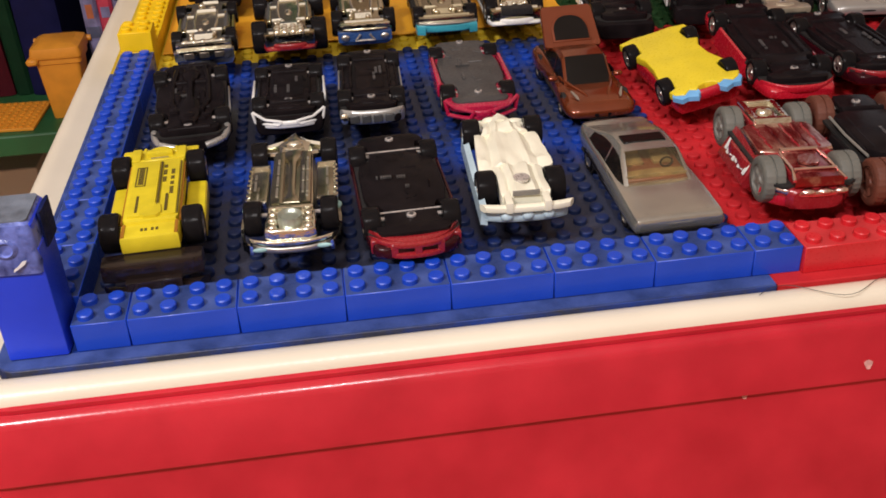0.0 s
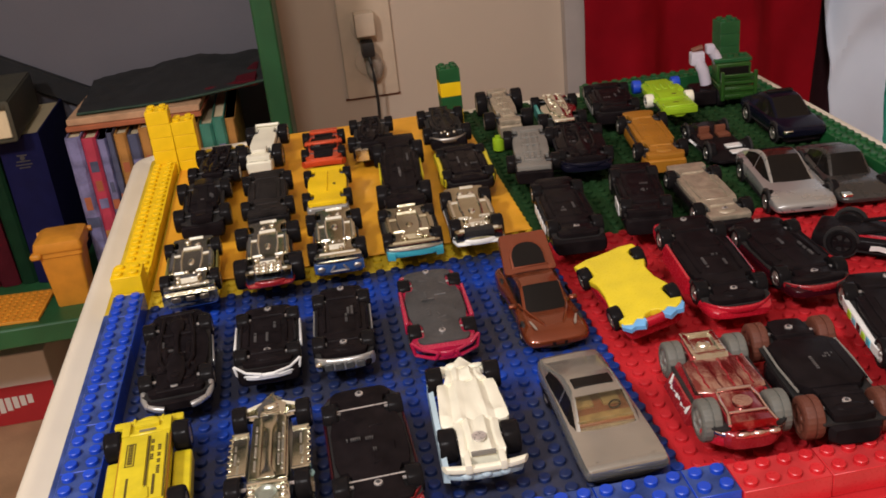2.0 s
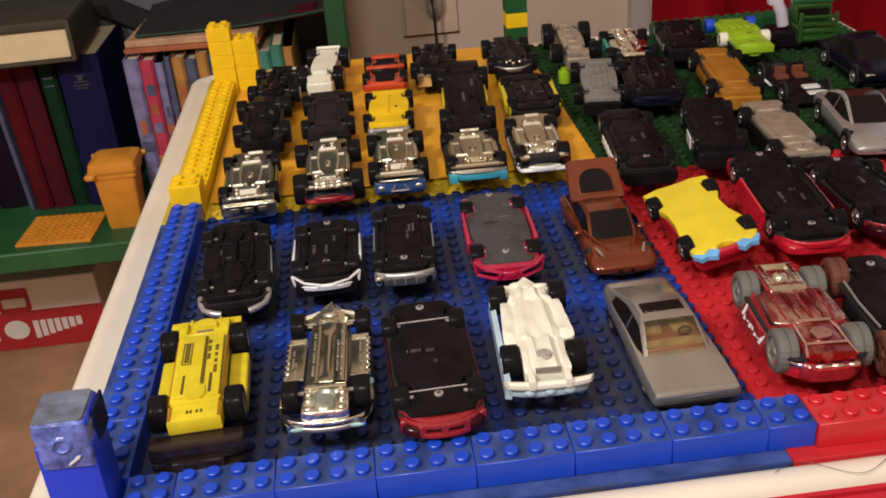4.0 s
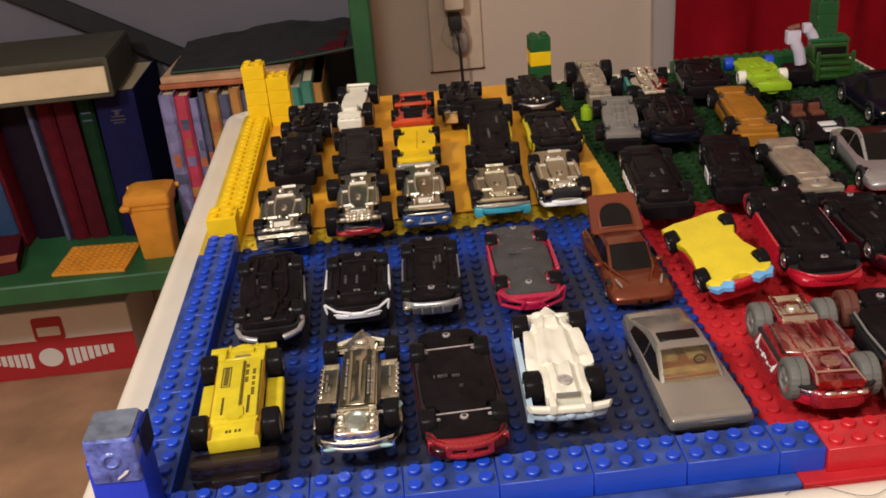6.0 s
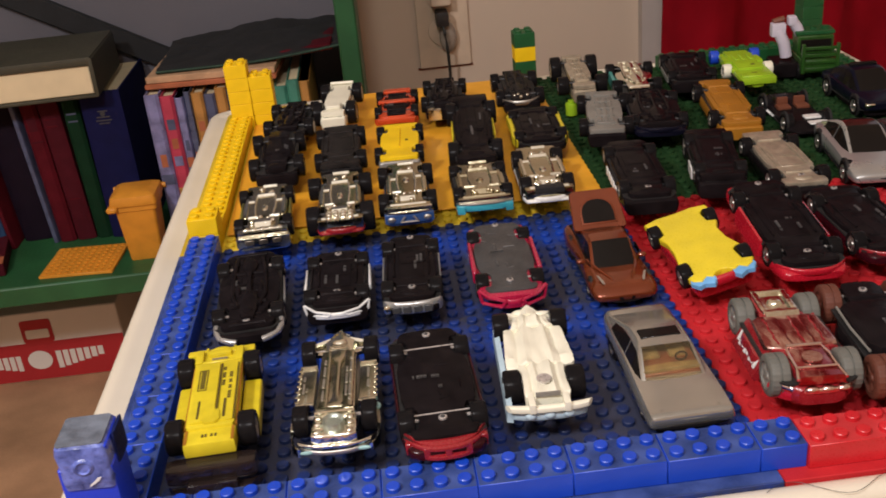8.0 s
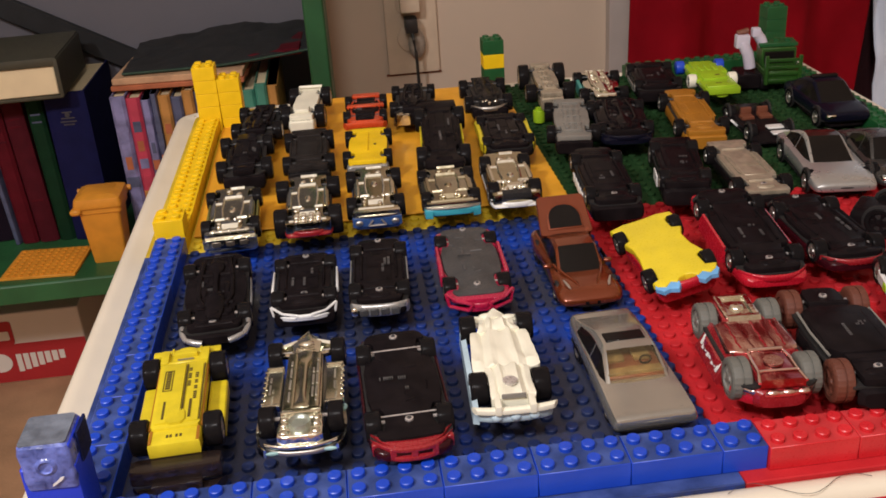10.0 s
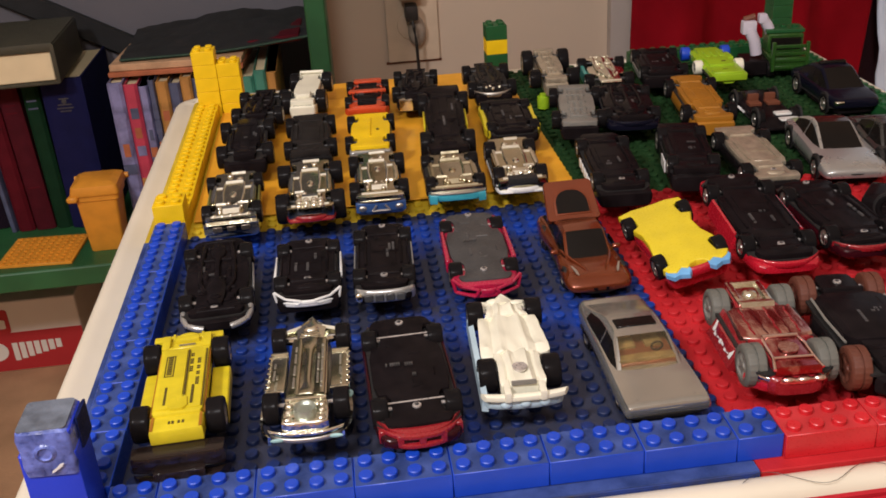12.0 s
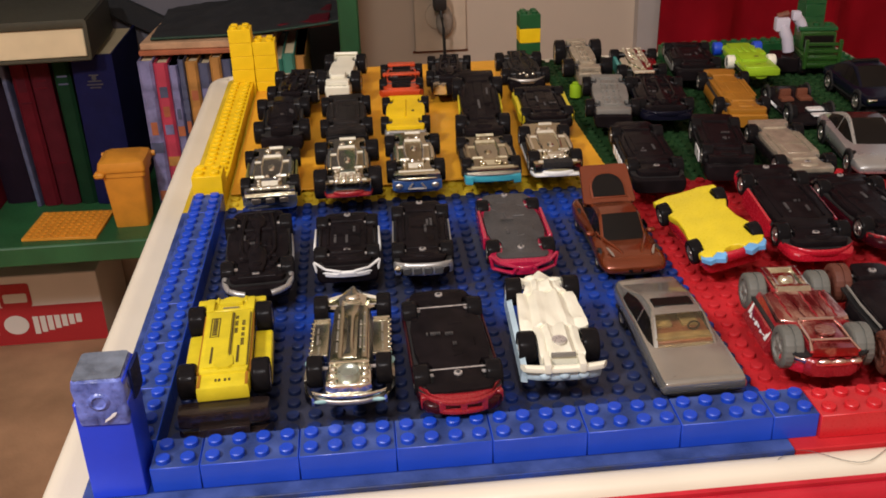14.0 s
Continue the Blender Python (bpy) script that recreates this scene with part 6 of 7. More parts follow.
def reflection_plating(name, worn, plated, scale, share):
    """Red chrome with wear and reflections painted in as pale streaks along the car."""
    m = mat(name, plated, 0.16, metal=0.95, var=0.1, scale=160, bump=0.05, fine=300)
    nt = m.node_tree
    b = nt.nodes["Principled BSDF"]
    coord, stretch, patch = nt.nodes.new("ShaderNodeTexCoord"), nt.nodes.new("ShaderNodeMapping"), nt.nodes.new("ShaderNodeTexNoise")
    stretch.inputs["Scale"].default_value = (1.0, 0.3, 1.0)
    patch.inputs["Scale"].default_value, patch.inputs["Detail"].default_value = scale, 4
    nt.links.new(coord.outputs["Object"], stretch.inputs["Vector"])
    nt.links.new(stretch.outputs["Vector"], patch.inputs["Vector"])
    edge = nt.nodes.new("ShaderNodeMapRange")
    edge.inputs["From Min"].default_value, edge.inputs["From Max"].default_value = share - 0.07, share + 0.07
    nt.links.new(patch.outputs["Fac"], edge.inputs["Value"])
    mix = nt.nodes.new("ShaderNodeMix")
    mix.data_type = "RGBA"
    mix.inputs["B"].default_value = (*worn, 1)
    nt.links.new(b.inputs["Base Color"].links[0].from_socket, mix.inputs["A"])
    nt.links.new(edge.outputs["Result"], mix.inputs["Factor"])
    nt.links.new(mix.outputs["Result"], b.inputs["Base Color"])
    return m


# pale and red patches stand for what the chrome reflects
REFLECTION_RED = reflection_plating("reflection_red_chrome", (0.74, 0.5, 0.44), (0.4, 0.1, 0.1), 330, 0.5)
RED_CHROME = reflection_plating("red_chrome", (0.62, 0.36, 0.32), (0.38, 0.05, 0.06), 260, 0.6)
c = toy_car("red and chrome toy monster racer with grey wheels turned over", 0.2540, 0.0490, -4.0, 0.064, 0.0325, 0.024, DARK_RED, DARK_RED, "narrow", "buggy", None, rivets=(), tyre=GREY_TYRE, rim_m=MID_GREY, wr=(0.0077, 0.0072), ww=0.0074, wx=0.0126, wy=(-0.315, 0.33), chunky=True, cab=False)
part("belly_plate", prism(cut_corners([(-0.0135, -0.0105), (-0.006, -0.0125), (0.006, -0.0125), (0.0135, -0.0105), (0.0125, 0.0115), (-0.0125, 0.0115)], 0.1), 0.0022, 0.0062, 0.0009, 3), REFLECTION_RED, c, "worn red chrome belly plate")
for k, (xx, y0, y1) in enumerate(((-0.0088, -0.009, 0.009), (-0.0052, -0.0105, 0.0095), (-0.0014, -0.011, 0.0095), (0.0034, -0.011, 0.0092), (0.0082, -0.009, 0.009))):
    part("belly_rib", tube([(xx + 0.0003 * math.sin(1.9 * n + k), y0 + (y1 - y0) * n / 9, 0.0022) for n in range(10)], 0.0004, 6), (DARK_RED, RED_CHROME)[k % 2], c, "wavy red moulded line")
part("front_plate", many(loft([[(s * w, y_, z_) for s, z_ in ((1, 0.0055), (0.96, 0.0026), (0.8, 0.002), (-0.8, 0.002), (-0.96, 0.0026), (-1, 0.0055))] for w, y_ in ((0.0062, -0.0115), (0.0072, -0.018), (0.0072, -0.026), (0.0082, -0.0315))])), RED_CHROME, c, "red chrome underbelly")
for s in (-1, 1):
    part("edge_bead", tube([(s * 0.0064, -0.0118, 0.0024), (s * 0.0072, -0.018, 0.002), (s * 0.0072, -0.026, 0.0022), (s * 0.0084, -0.0315, 0.0032)], 0.0006, 8), ROSY, c, "bright chrome edge")
part("cross_bead", tube([(-0.0064, -0.0118, 0.0016), (0.0064, -0.0118, 0.0016)], 0.0007, 8), ROSY, c, "bright chrome edge")
part("nose_bead", tube([(-0.0072, -0.0262, 0.0016), (0.0072, -0.0262, 0.0016)], 0.0005, 8), ROSY, c, "bright chrome edge")
part("ring_boss", many(lathe_x([(0, 0.0024), (0, 0.0036), (0.0008, 0.0036), (0.0008, 0.0024)], 0, 0, 0, 1, 22)), ROSY, c, "chrome ring").matrix_local = pose(0, -0.0205, 0.0009, 0, -90, 0)
part("rear_frame", many(solid(-0.007, 0.007, 0.012, 0.0145, 0.001, 0.004, 0.0009, 2), solid(-0.007, -0.0045, 0.0135, 0.0305, 0.0014, 0.004, 0.0009, 2), solid(0.0045, 0.007, 0.0135, 0.0305, 0.0014, 0.004, 0.0009, 2), solid(-0.007, 0.007, 0.0285, 0.031, 0.0014, 0.004, 0.0009, 2), solid(-0.0048, 0.0048, 0.014, 0.029, 0.0024, 0.0045, 0.0005, 2), dome(0, 0.021, 0.0022, 0.003, 0.0026, 0.0013)), CHROME, c, "chrome rear frame")
part("rear_ramp", loft([[(x_, 0.0092, 0.0042), (x_, 0.0118, 0.0006), (x_, 0.0124, 0.0006), (x_, 0.0124, 0.0042)] for x_ in (-0.0064, 0.0064)]), CHROME, c, "bright sloping chrome edge")
for x_ in (-0.0075, -0.002, 0.0035):
    part("lip_scallop", dome(x_, -0.0318, 0.0072, 0.0026, 0.0016, 0.0011), ROSY, c, "bright scalloped edge")
part("front_lip", many(arc_bar(0.0655, 0.031, 0.0068, 0.0092, 0.0028, 0.006)), ROSY, c, "chromed red curved front lip")
part("front_valance", many(arc_bar(0.063, 0.032, 0.0088, 0.014, 0.003, 0.0065)), CAR_RED, c, "red front valance")
for s in (-1, 1):
    panel = part("side_panel", loft([[(s * x, y_, z_) for x, z_ in ((0.0118, 0.004), (0.0128, 0.0036), (0.0185, 0.0138), (0.0175, 0.0152), (0.0125, 0.014))] for y_ in (-0.0125, -0.0115, 0.0125, 0.0135)]), DARK_RED, c, "dark red side with white print")
    for k in range(8):
        part("print_mark", solid(-0.0009, 0.0009, -0.0026 + 0.0004 * (k % 3), 0.0028 - 0.0006 * (k % 2), 0, 0.0004, 0.0001), WHITE_PAINT, panel).matrix_local = pose(s * (0.0158 + 0.0002), -0.0098 + 0.0028 * k, 0.0086, 0, 0, 0) @ pose(0, 0, 0, 0, s * 119, 0) @ pose(0, 0, 0, 0, 0, 90 + 8 * (k % 3))
c = toy_car("black-bottomed toy racer with brown wheels turned over", 0.2903, 0.0463, -5.5, 0.074, 0.0315, 0.0235, BLACK, BLACK, "narrow", "buggy", "plain", rivets=((0, -0.36), (0, 0.36)), tyre=BROWN_TYRE, rim_m=BROWN_TYRE, wr=(0.0078, 0.0078), ww=0.0072, wx=0.0134, wy=(-0.355, 0.36), chunky=True, cab=False)
part("belly", prism(cut_corners([(-0.0125, -0.017), (0.0125, -0.017), (0.0135, 0.014), (0.009, 0.0175), (-0.009, 0.0175), (-0.0135, 0.014)], 0.12), 0.0018, 0.0065, 0.0006, 2), BLACK, c)
for s in (-1, 1):
    part("edge_trim", many(tube([(s * 0.0136, -0.017, 0.003), (s * 0.0146, 0.0, 0.003), (s * 0.0142, 0.0155, 0.003)], 0.0005, 6)), MID_GREY, c, "thin grey edge")
c = toy_car("black-bottomed bright red toy coupe turned on its roof", 0.2905, 0.146, -3.3, 0.087, 0.032, 0.0215, CAR_RED, BLACK, "full", "coupe", "plain", rivets=((0, -0.36), (0, 0.42)), bumper=CAR_RED, tilt=-4, z0=0.0035)
for s in (-1, 1):
    part("side_panel", loft([[(s * x_, y_, z_) for x_, z_ in ((0.0148, 0.0038), (0.0158, 0.0042), (0.0172, 0.012), (0.0148, 0.0125))] for y_ in (-0.0165, -0.016, 0.0165, 0.017)]), CAR_RED, c, "bright red body side")
c = toy_car("black-bottomed deep red toy coupe turned on its roof", 0.3295, 0.1465, -0.8, 0.076, 0.032, 0.0205, BLACK_RED, BLACK, "full", "coupe", "plain", rivets=((0, -0.36), (0, 0.42)), bumper=DARK_RED, seed=5)
c = toy_car("black-bottomed pale toy car with a printed turquoise side", 0.3428, 0.0710, -12.6, 0.08, 0.036, 0.022, BLACK, BLACK, "full", "coupe", "plain", rivets=((0, -0.36), (-0.1, 0.4)), wr=(0.0062, 0.0062))
for k in (-1, 1):
    sill = part("sill", prism([(k * 0.0168, -0.034), (k * 0.0188, -0.02), (k * 0.0192, 0.0), (k * 0.0188, 0.018), (k * 0.0168, 0.03), (k * 0.0166, 0.0)], 0.0048, 0.0095, 0.0005), WHITE_PAINT, c, "white painted side")
    for n in range(5):
        part("print_patch", solid(k * 0.0185, k * 0.0194, -0.016 + 0.0058 * n, -0.012 + 0.0058 * n, 0.0056 + 0.0006 * (n % 2), 0.0088, 0.0002), (TEALP, LIME, CHARCOAL)[n % 3], sill)
c = toy_car("black toy buggy with red stripes standing on its wheels", 0.389, 0.157, 50, 0.068, 0.027, 0.0165, BLACK, BLACK, "full", "blunt", None, up=True, rivets=(), rim_m=BLACK, wr=(0.0076, 0.0076), ww=0.0064, cab=False)
part("roll_cage", many(tube([(-0.009, -0.008, 0.0105), (-0.008, -0.002, 0.0158), (0.008, -0.002, 0.0158), (0.009, -0.008, 0.0105)], 0.001, 8), tube([(-0.008, -0.002, 0.0158), (-0.009, 0.014, 0.0112)], 0.001, 8), tube([(0.008, -0.002, 0.0158), (0.009, 0.014, 0.0112)], 0.001, 8)), BLACK, c, "black roll cage")
part("stripe", many(solid(-0.0105, 0.0105, -0.0235, -0.0205, 0.0108, 0.0118, 0.0004), solid(-0.0105, -0.0078, -0.0235, 0.012, 0.0108, 0.0118, 0.0004)), CAR_RED, c, "red stripe across the hood")
part("tail_panel", arc_bar(0.073, 0.027, 0.005, 0.01, 0.003, 0.004), CAR_RED, c, "red nose panel")
part("side_flame", prism([(0.0, 0.0), (0.004, 0.0006), (0.009, -0.0004), (0.0125, 0.0014), (0.009, 0.0024), (0.004, 0.003), (0.0005, 0.0026)], 0, 0.0004), WHITE_PAINT, c, "pale flame on the side").matrix_local = pose(-0.0148, 0.006, 0.0062, 90, 0, -90)
c = toy_car("red toy hatchback standing on its wheels", 0.4110, 0.1170, 22.3, 0.066, 0.032, 0.022, DARK_RED, BLACK, "full", "blunt", None, up=True, rivets=())

# cars on the yellow plate
c = toy_car("olive toy hot rod with a chromed underside turned over", 0.0422, 0.2395, 1.5, 0.069, 0.0275, 0.021, CHROME, CHROME_PAN, "wide", "blunt", "frame", detail_m=CHROME, rivets=(), wx=0.0126, ww=0.005, wr=(0.0058, 0.0054), seed=21)
box_bumper(c, 0.069, 0.0275, 0.0048, 0.0098, CHROME, 3, GUN, "chrome bumper block")
part("valance", many(solid(-0.0128, 0.0128, -0.0335, -0.0275, 0.0024, 0.0052, 0.0008, 2), *[dome(k * 0.0042, -0.03, 0.0024, 0.0017, 0.0017, 0.001) for k in (-2, -1, 0, 1, 2)]), CHROME, c)
for k in (-1, 1):
    part("sill", solid(k * 0.0124, k * 0.0137, -0.014, 0.013, 0.0042, 0.01, 0.0005), OLIVE, c, "olive side edge")
toy_car("black toy pickup turned on its roof", 0.0440, 0.3267, 1.5, 0.076, 0.026, 0.023, BLACK, BLACK, "narrow", "blunt", "plain", rivets=(), wx=0.0133, ww=0.0064, wr=(0.0068, 0.0068), seed=22)
toy_car("small black toy roadster turned on its roof", 0.0498, 0.3972, -4.9, 0.062, 0.026, 0.022, BLACK, BLACK, "narrow", "coupe", "engine", rivets=(), wx=0.0137, ww=0.0062, wr=(0.0064, 0.0064), seed=23)
c = toy_car("red toy hot rod with chrome belly turned over", 0.0828, 0.2425, 0.3, 0.072, 0.0265, 0.022, DARK_RED, CHROME_PAN, "wide", "coupe", "frame", detail_m=CHROME, rivets=(), wx=0.0142, ww=0.0072, wr=(0.0078, 0.0064), bumper=DARK_RED, seed=24)
engine = part("engine", solid(-0.0068, 0.0068, -0.0365, -0.0258, 0.0022, 0.006, 0.0009, 2), CHROME, c, "bright chrome engine block")
for x_ in (-0.0055, -0.002, 0.002, 0.0055):
    for y_ in (-0.0345, -0.0307, -0.0273):
        part("cap", dome(x_, y_, 0.0022, 0.0019, 0.0018, 0.0018), CHROME, engine)
toy_car("dark grey toy truck turned on its roof", 0.0830, 0.3258, -0.0, 0.076, 0.026, 0.022, CHARCOAL, DARK_PAN, "boxy", "blunt", "plain", rivets=(), wx=0.0128, ww=0.0056, wr=(0.0058, 0.0064), seed=25)
c = toy_car("white toy dune buggy with black wheels turned over", 0.081, 0.42, -6, 0.074, 0.018, 0.024, WHITE_PL, WHITE_PL, "boxy", "blunt", None, rivets=(), wx=0.0115, ww=0.0068, wr=(0.0082, 0.0074), wy=(-0.26, 0.33), cab=False)
part("roll_cage", tube([(-0.0075, 0.024, 0.004), (-0.008, 0.03, 0.001), (0.008, 0.03, 0.001), (0.0075, 0.024, 0.004)], 0.0012, 6), WHITE_PL, c)
part("skid_plate", solid(-0.005, 0.005, -0.028, -0.02, 0.0002, 0.003, 0.0006), WHITE_PL, c)
c = toy_car("blue toy pickup with a chrome underside turned over", 0.1195, 0.249, -1.2, 0.068, 0.026, 0.0215, BLUE_PAINT, CHROME_PAN, "wide", "blunt", "frame", detail_m=CHROME, rivets=(), wx=0.0128, ww=0.0056, wr=(0.0062, 0.0062), seed=26)
box_bumper(c, 0.068, 0.026, 0.0062, 0.0112, BLUE_PAINT, 0, None, "mid-blue bumper")
part("bumper_lip", arc_bar(0.0712, 0.0262, 0.0048, 0.0066, 0.0026, 0.0012), CHROME, c, "chrome bumper lip")
for k in (-1, 1):
    part("lamp", dome(k * 0.0095, -0.0354, 0.0088, 0.0021, 0.0009, 0.0016), CHROME_DULL, c, "pale round lamp")
    part("grille_bar", rod((k * 0.0022, -0.0356, 0.0074), (k * 0.0045, -0.0356, 0.0104), 0.0006, 8), CHROME_DULL, c)
part("grille_bar", rod((-0.0048, -0.0356, 0.0104), (0.0048, -0.0356, 0.0104), 0.0006, 8), CHROME_DULL, c)
part("valance", solid(-0.0124, 0.0124, -0.0345, -0.0305, 0.0028, 0.0062, 0.0008, 2), CHROME, c)
c = toy_car("pale grey toy car with a yellow underside turned over", 0.1197, 0.3255, -3.6, 0.066, 0.026, 0.0205, LIGHT_SILVER, YELLOW, "boxy", "blunt", None, rivets=(), wx=0.0124, ww=0.005, seed=27)
part("pan_fold", loft([[(x_, y_, z_) for x_, z_ in ((-0.0008, 0.0027), (0.0, 0.0018), (0.0008, 0.0027))] for y_ in (-0.014, 0.02)]), YELLOW, c)
part("pan_hole", solid(-0.0052, -0.0036, -0.003, -0.0008, 0.0023, 0.003), RECESS_SHADE, c, "small dark hole")
c = toy_car("orange and black toy racer turned on its roof", 0.122, 0.4105, -3.5, 0.062, 0.026, 0.019, ORANGE_RED, BLACK, "narrow", "super", "plain", rivets=(), wx=0.0124, ww=0.0052, bumper=ORANGE_RED, seed=28)
part("wing", arc_bar(0.066, 0.03, 0.004, 0.0085, 0.005, -0.002), ORANGE_RED, c, "orange wing")
part("cross_bar", many(solid(-0.013, 0.013, -0.004, 0.001, 0.001, 0.0032, 0.0006), solid(-0.01, 0.01, 0.02, 0.027, 0.001, 0.0032, 0.0006)), ORANGE_RED, c)
c = toy_car("turquoise toy muscle car with a chrome underside turned over", 0.1600, 0.2455, -1.5, 0.057, 0.031, 0.0205, TEALP, CHROME_FLAT, "wide", "coupe", "frame", detail_m=CHROME_PAN, rivets=(), ww=0.0054, wr=(0.0052, 0.0052), seed=29)
part("nose", arc_bar(0.0585, 0.0305, 0.0048, 0.0062, 0.0026, 0.0014), CHROME_DULL, c, "dull chrome nose lip")
part("bumper", solid(-0.0115, 0.0115, -0.0278, -0.0256, 0.0062, 0.0098, 0.0007, 2), TEALP, c, "recessed turquoise bumper")
part("scoop", solid(-0.0098, 0.0098, -0.0282, -0.0274, 0.0066, 0.0078, 0.0003), BLUE_PAINT, c, "dark scoop")
for k in (-1, 1):
    part("bumper_corner", prism([(k * 0.0108, -0.0296), (k * 0.0148, -0.0288), (k * 0.0152, -0.0245), (k * 0.0112, -0.025)], 0.006, 0.0108, 0.0006, 2), TEALP, c, "turquoise bumper corner")
    part("side_rim", solid(k * 0.0146, k * 0.0158, -0.0245, 0.02, 0.0042, 0.0078, 0.0005), CHARCOAL, c, "dark body rim")
c = toy_car("black and yellow toy off-roader turned on its roof", 0.1656, 0.3205, -4.3, 0.106, 0.026, 0.024, BLACK, BLACK, "boxy", "blunt", "plain", rivets=(), wx=0.0128, ww=0.0066, wr=(0.0076, 0.0076), seed=30, tilt=-4, z0=0.0042)
part("roll_bar", tube([(0.0105, 0.046, 0.006), (0.0105, 0.051, 0.004), (-0.0105, 0.051, 0.004), (-0.0105, 0.046, 0.006)], 0.0012, 8), BLACK, c)
for k in (-1, 1):
    part("sill", solid(k * 0.0122, k * 0.0134, -0.012, 0.012, 0.004, 0.009, 0.0005), YELLOW_PAN, c, "yellow side strip")
c = toy_car("black toy truck with a chrome grille turned over", 0.156, 0.414, -6, 0.066, 0.026, 0.022, BLACK, BLACK, "narrow", "blunt", "engine", rivets=(), wx=0.0128, ww=0.0056, seed=31)
part("grille", solid(0.0015, 0.0108, -0.0352, -0.0305, 0.0045, 0.0125, 0.0009, 2), CHROME, c, "chrome grille block")
c = toy_car("white toy racer with a chrome underside turned over", 0.1958, 0.2525, -2.5, 0.07, 0.0288, 0.021, WHITE_PAINT, CHROME_PAN, "wide", "coupe", "frame", detail_m=CHROME, rivets=(), wx=0.0114, ww=0.0062, wr=(0.0066, 0.006), bumper=WHITE_PAINT, seed=32)
part("intake", solid(-0.0078, 0.0078, -0.0345, -0.0285, 0.0018, 0.0052, 0.0006, 2), RECESS_SHADE, c, "dark intake")
for x_ in (-0.005, 0.0, 0.005):
    part("cap", dome(x_, -0.0265, 0.002, 0.0018, 0.0014, 0.0013), CHROME, c)
c = toy_car("black-bottomed yellow toy coupe turned on its roof", 0.2065, 0.329, -3, 0.07, 0.031, 0.0205, BLACK, BLACK, "full", "coupe", "plain", rivets=(), seed=33)
for k in (-1, 1):
    part("sill", prism([(k * 0.0145, -0.03), (k * 0.0172, -0.02), (k * 0.0165, 0.0), (k * 0.0172, 0.02), (k * 0.0145, 0.028), (k * 0.0140, 0.0)], 0.0036, 0.009, 0.0004), YELLOW_PAN, c, "yellow flared side")
c = toy_car("dark brown-black toy hot rod turned on its roof", 0.2072, 0.412, -2.5, 0.07, 0.026, 0.022, BLACK, DARK_PAN, "narrow", "blunt", "engine", rivets=(), wx=0.0135, ww=0.006, wr=(0.006, 0.0068), bumper=CHROME_DULL, seed=34)
for x_, y_ in ((-0.004, -0.031), (0.0005, -0.0335), (0.0046, -0.0305), (0.002, -0.0285)):
    part("cap", dome(x_, y_, 0.0022, 0.0013, 0.0013, 0.0013), CHROME, c)

# cars on the green plate
c = toy_car("long black toy sedan with printed sides turned over", 0.2460, 0.236, -5, 0.088, 0.0285, 0.0215, BLACK, BLACK, "full", "blunt", "plain", rivets=((0, -0.36),), seed=41)
part("side_print", many(*[solid(0.0144, 0.0152, -0.02 + 0.007 * k, -0.0155 + 0.007 * k, 0.0065, 0.011, 0.0002) for k in range(5)]), WHITE_PAINT, c, "pale printed side bars")
toy_car("grey-bottomed toy truck turned on its roof", 0.2515, 0.335, -10.5, 0.082, 0.024, 0.022, BLACK, MID_GREY, "boxy", "blunt", "ribs", rivets=(), wx=0.0138, ww=0.0054, wr=(0.0058, 0.0066), seed=42)
c = toy_car("silver toy dragster with big black wheels turned over", 0.2535, 0.4235, -5, 0.084, 0.017, 0.024, ZAMAC, ZAMAC, "boxy", "blunt", "ribs", rivets=(), wx=0.0132, ww=0.0076, wr=(0.0066, 0.0094), wy=(-0.3, 0.32), cab=False, seed=43)
c = toy_car("black toy van turned on its roof", 0.2885, 0.236, -11, 0.076, 0.0262, 0.025, BLACK, BLACK, "boxy", "blunt", "plain", rivets=(), wr=(0.0062, 0.0078), seed=44)
part("side_print", solid(0.0132, 0.014, -0.018, -0.004, 0.006, 0.012, 0.0002), WHITE_PAINT, c, "pale printed side panel")
toy_car("glossy black toy muscle car turned on its roof", 0.2835, 0.333, -9, 0.076, 0.034, 0.021, NAVY, BLACK, "full", "coupe", "engine", rivets=(), bumper=NAVY, seed=45)
c = toy_car("turquoise toy roadster with a chrome underside turned over", 0.29, 0.409, -6.8, 0.07, 0.026, 0.0205, TEALP, CHROME, "pod", "coupe", "engine", rivets=(), wx=0.0136, ww=0.006, seed=46)
part("sill", solid(0.0128, 0.0152, -0.014, 0.018, 0.004, 0.0125, 0.0008, 2), mat("worn_turquoise_paint", (0.07, 0.3, 0.27), 0.35), c, "turquoise body side")
toy_car("zamac-bottomed grey toy coupe turned on its roof", 0.3245, 0.229, -4.5, 0.084, 0.0255, 0.0205, BLACK, ZAMAC, "boxy", "coupe", "plain", rivets=((0, -0.36),), wx=0.0129, seed=47)
toy_car("amber-bottomed toy pickup turned on its roof", 0.3285, 0.3265, -8, 0.094, 0.0255, 0.0225, AMBER_PAN, AMBER_PAN, "wide", "blunt", "plain", rivets=(), wx=0.0136, ww=0.0054, wr=(0.0058, 0.0064), seed=48)
c = toy_car("black toy sedan with a silver side turned over", 0.3310, 0.4150, -8.3, 0.07, 0.032, 0.0215, BLACK, BLACK, "full", "blunt", "plain", rivets=(), seed=49)
part("side_print", solid(0.0156, 0.0164, -0.02, 0.014, 0.007, 0.0105, 0.0002), LIGHT_SILVER, c)
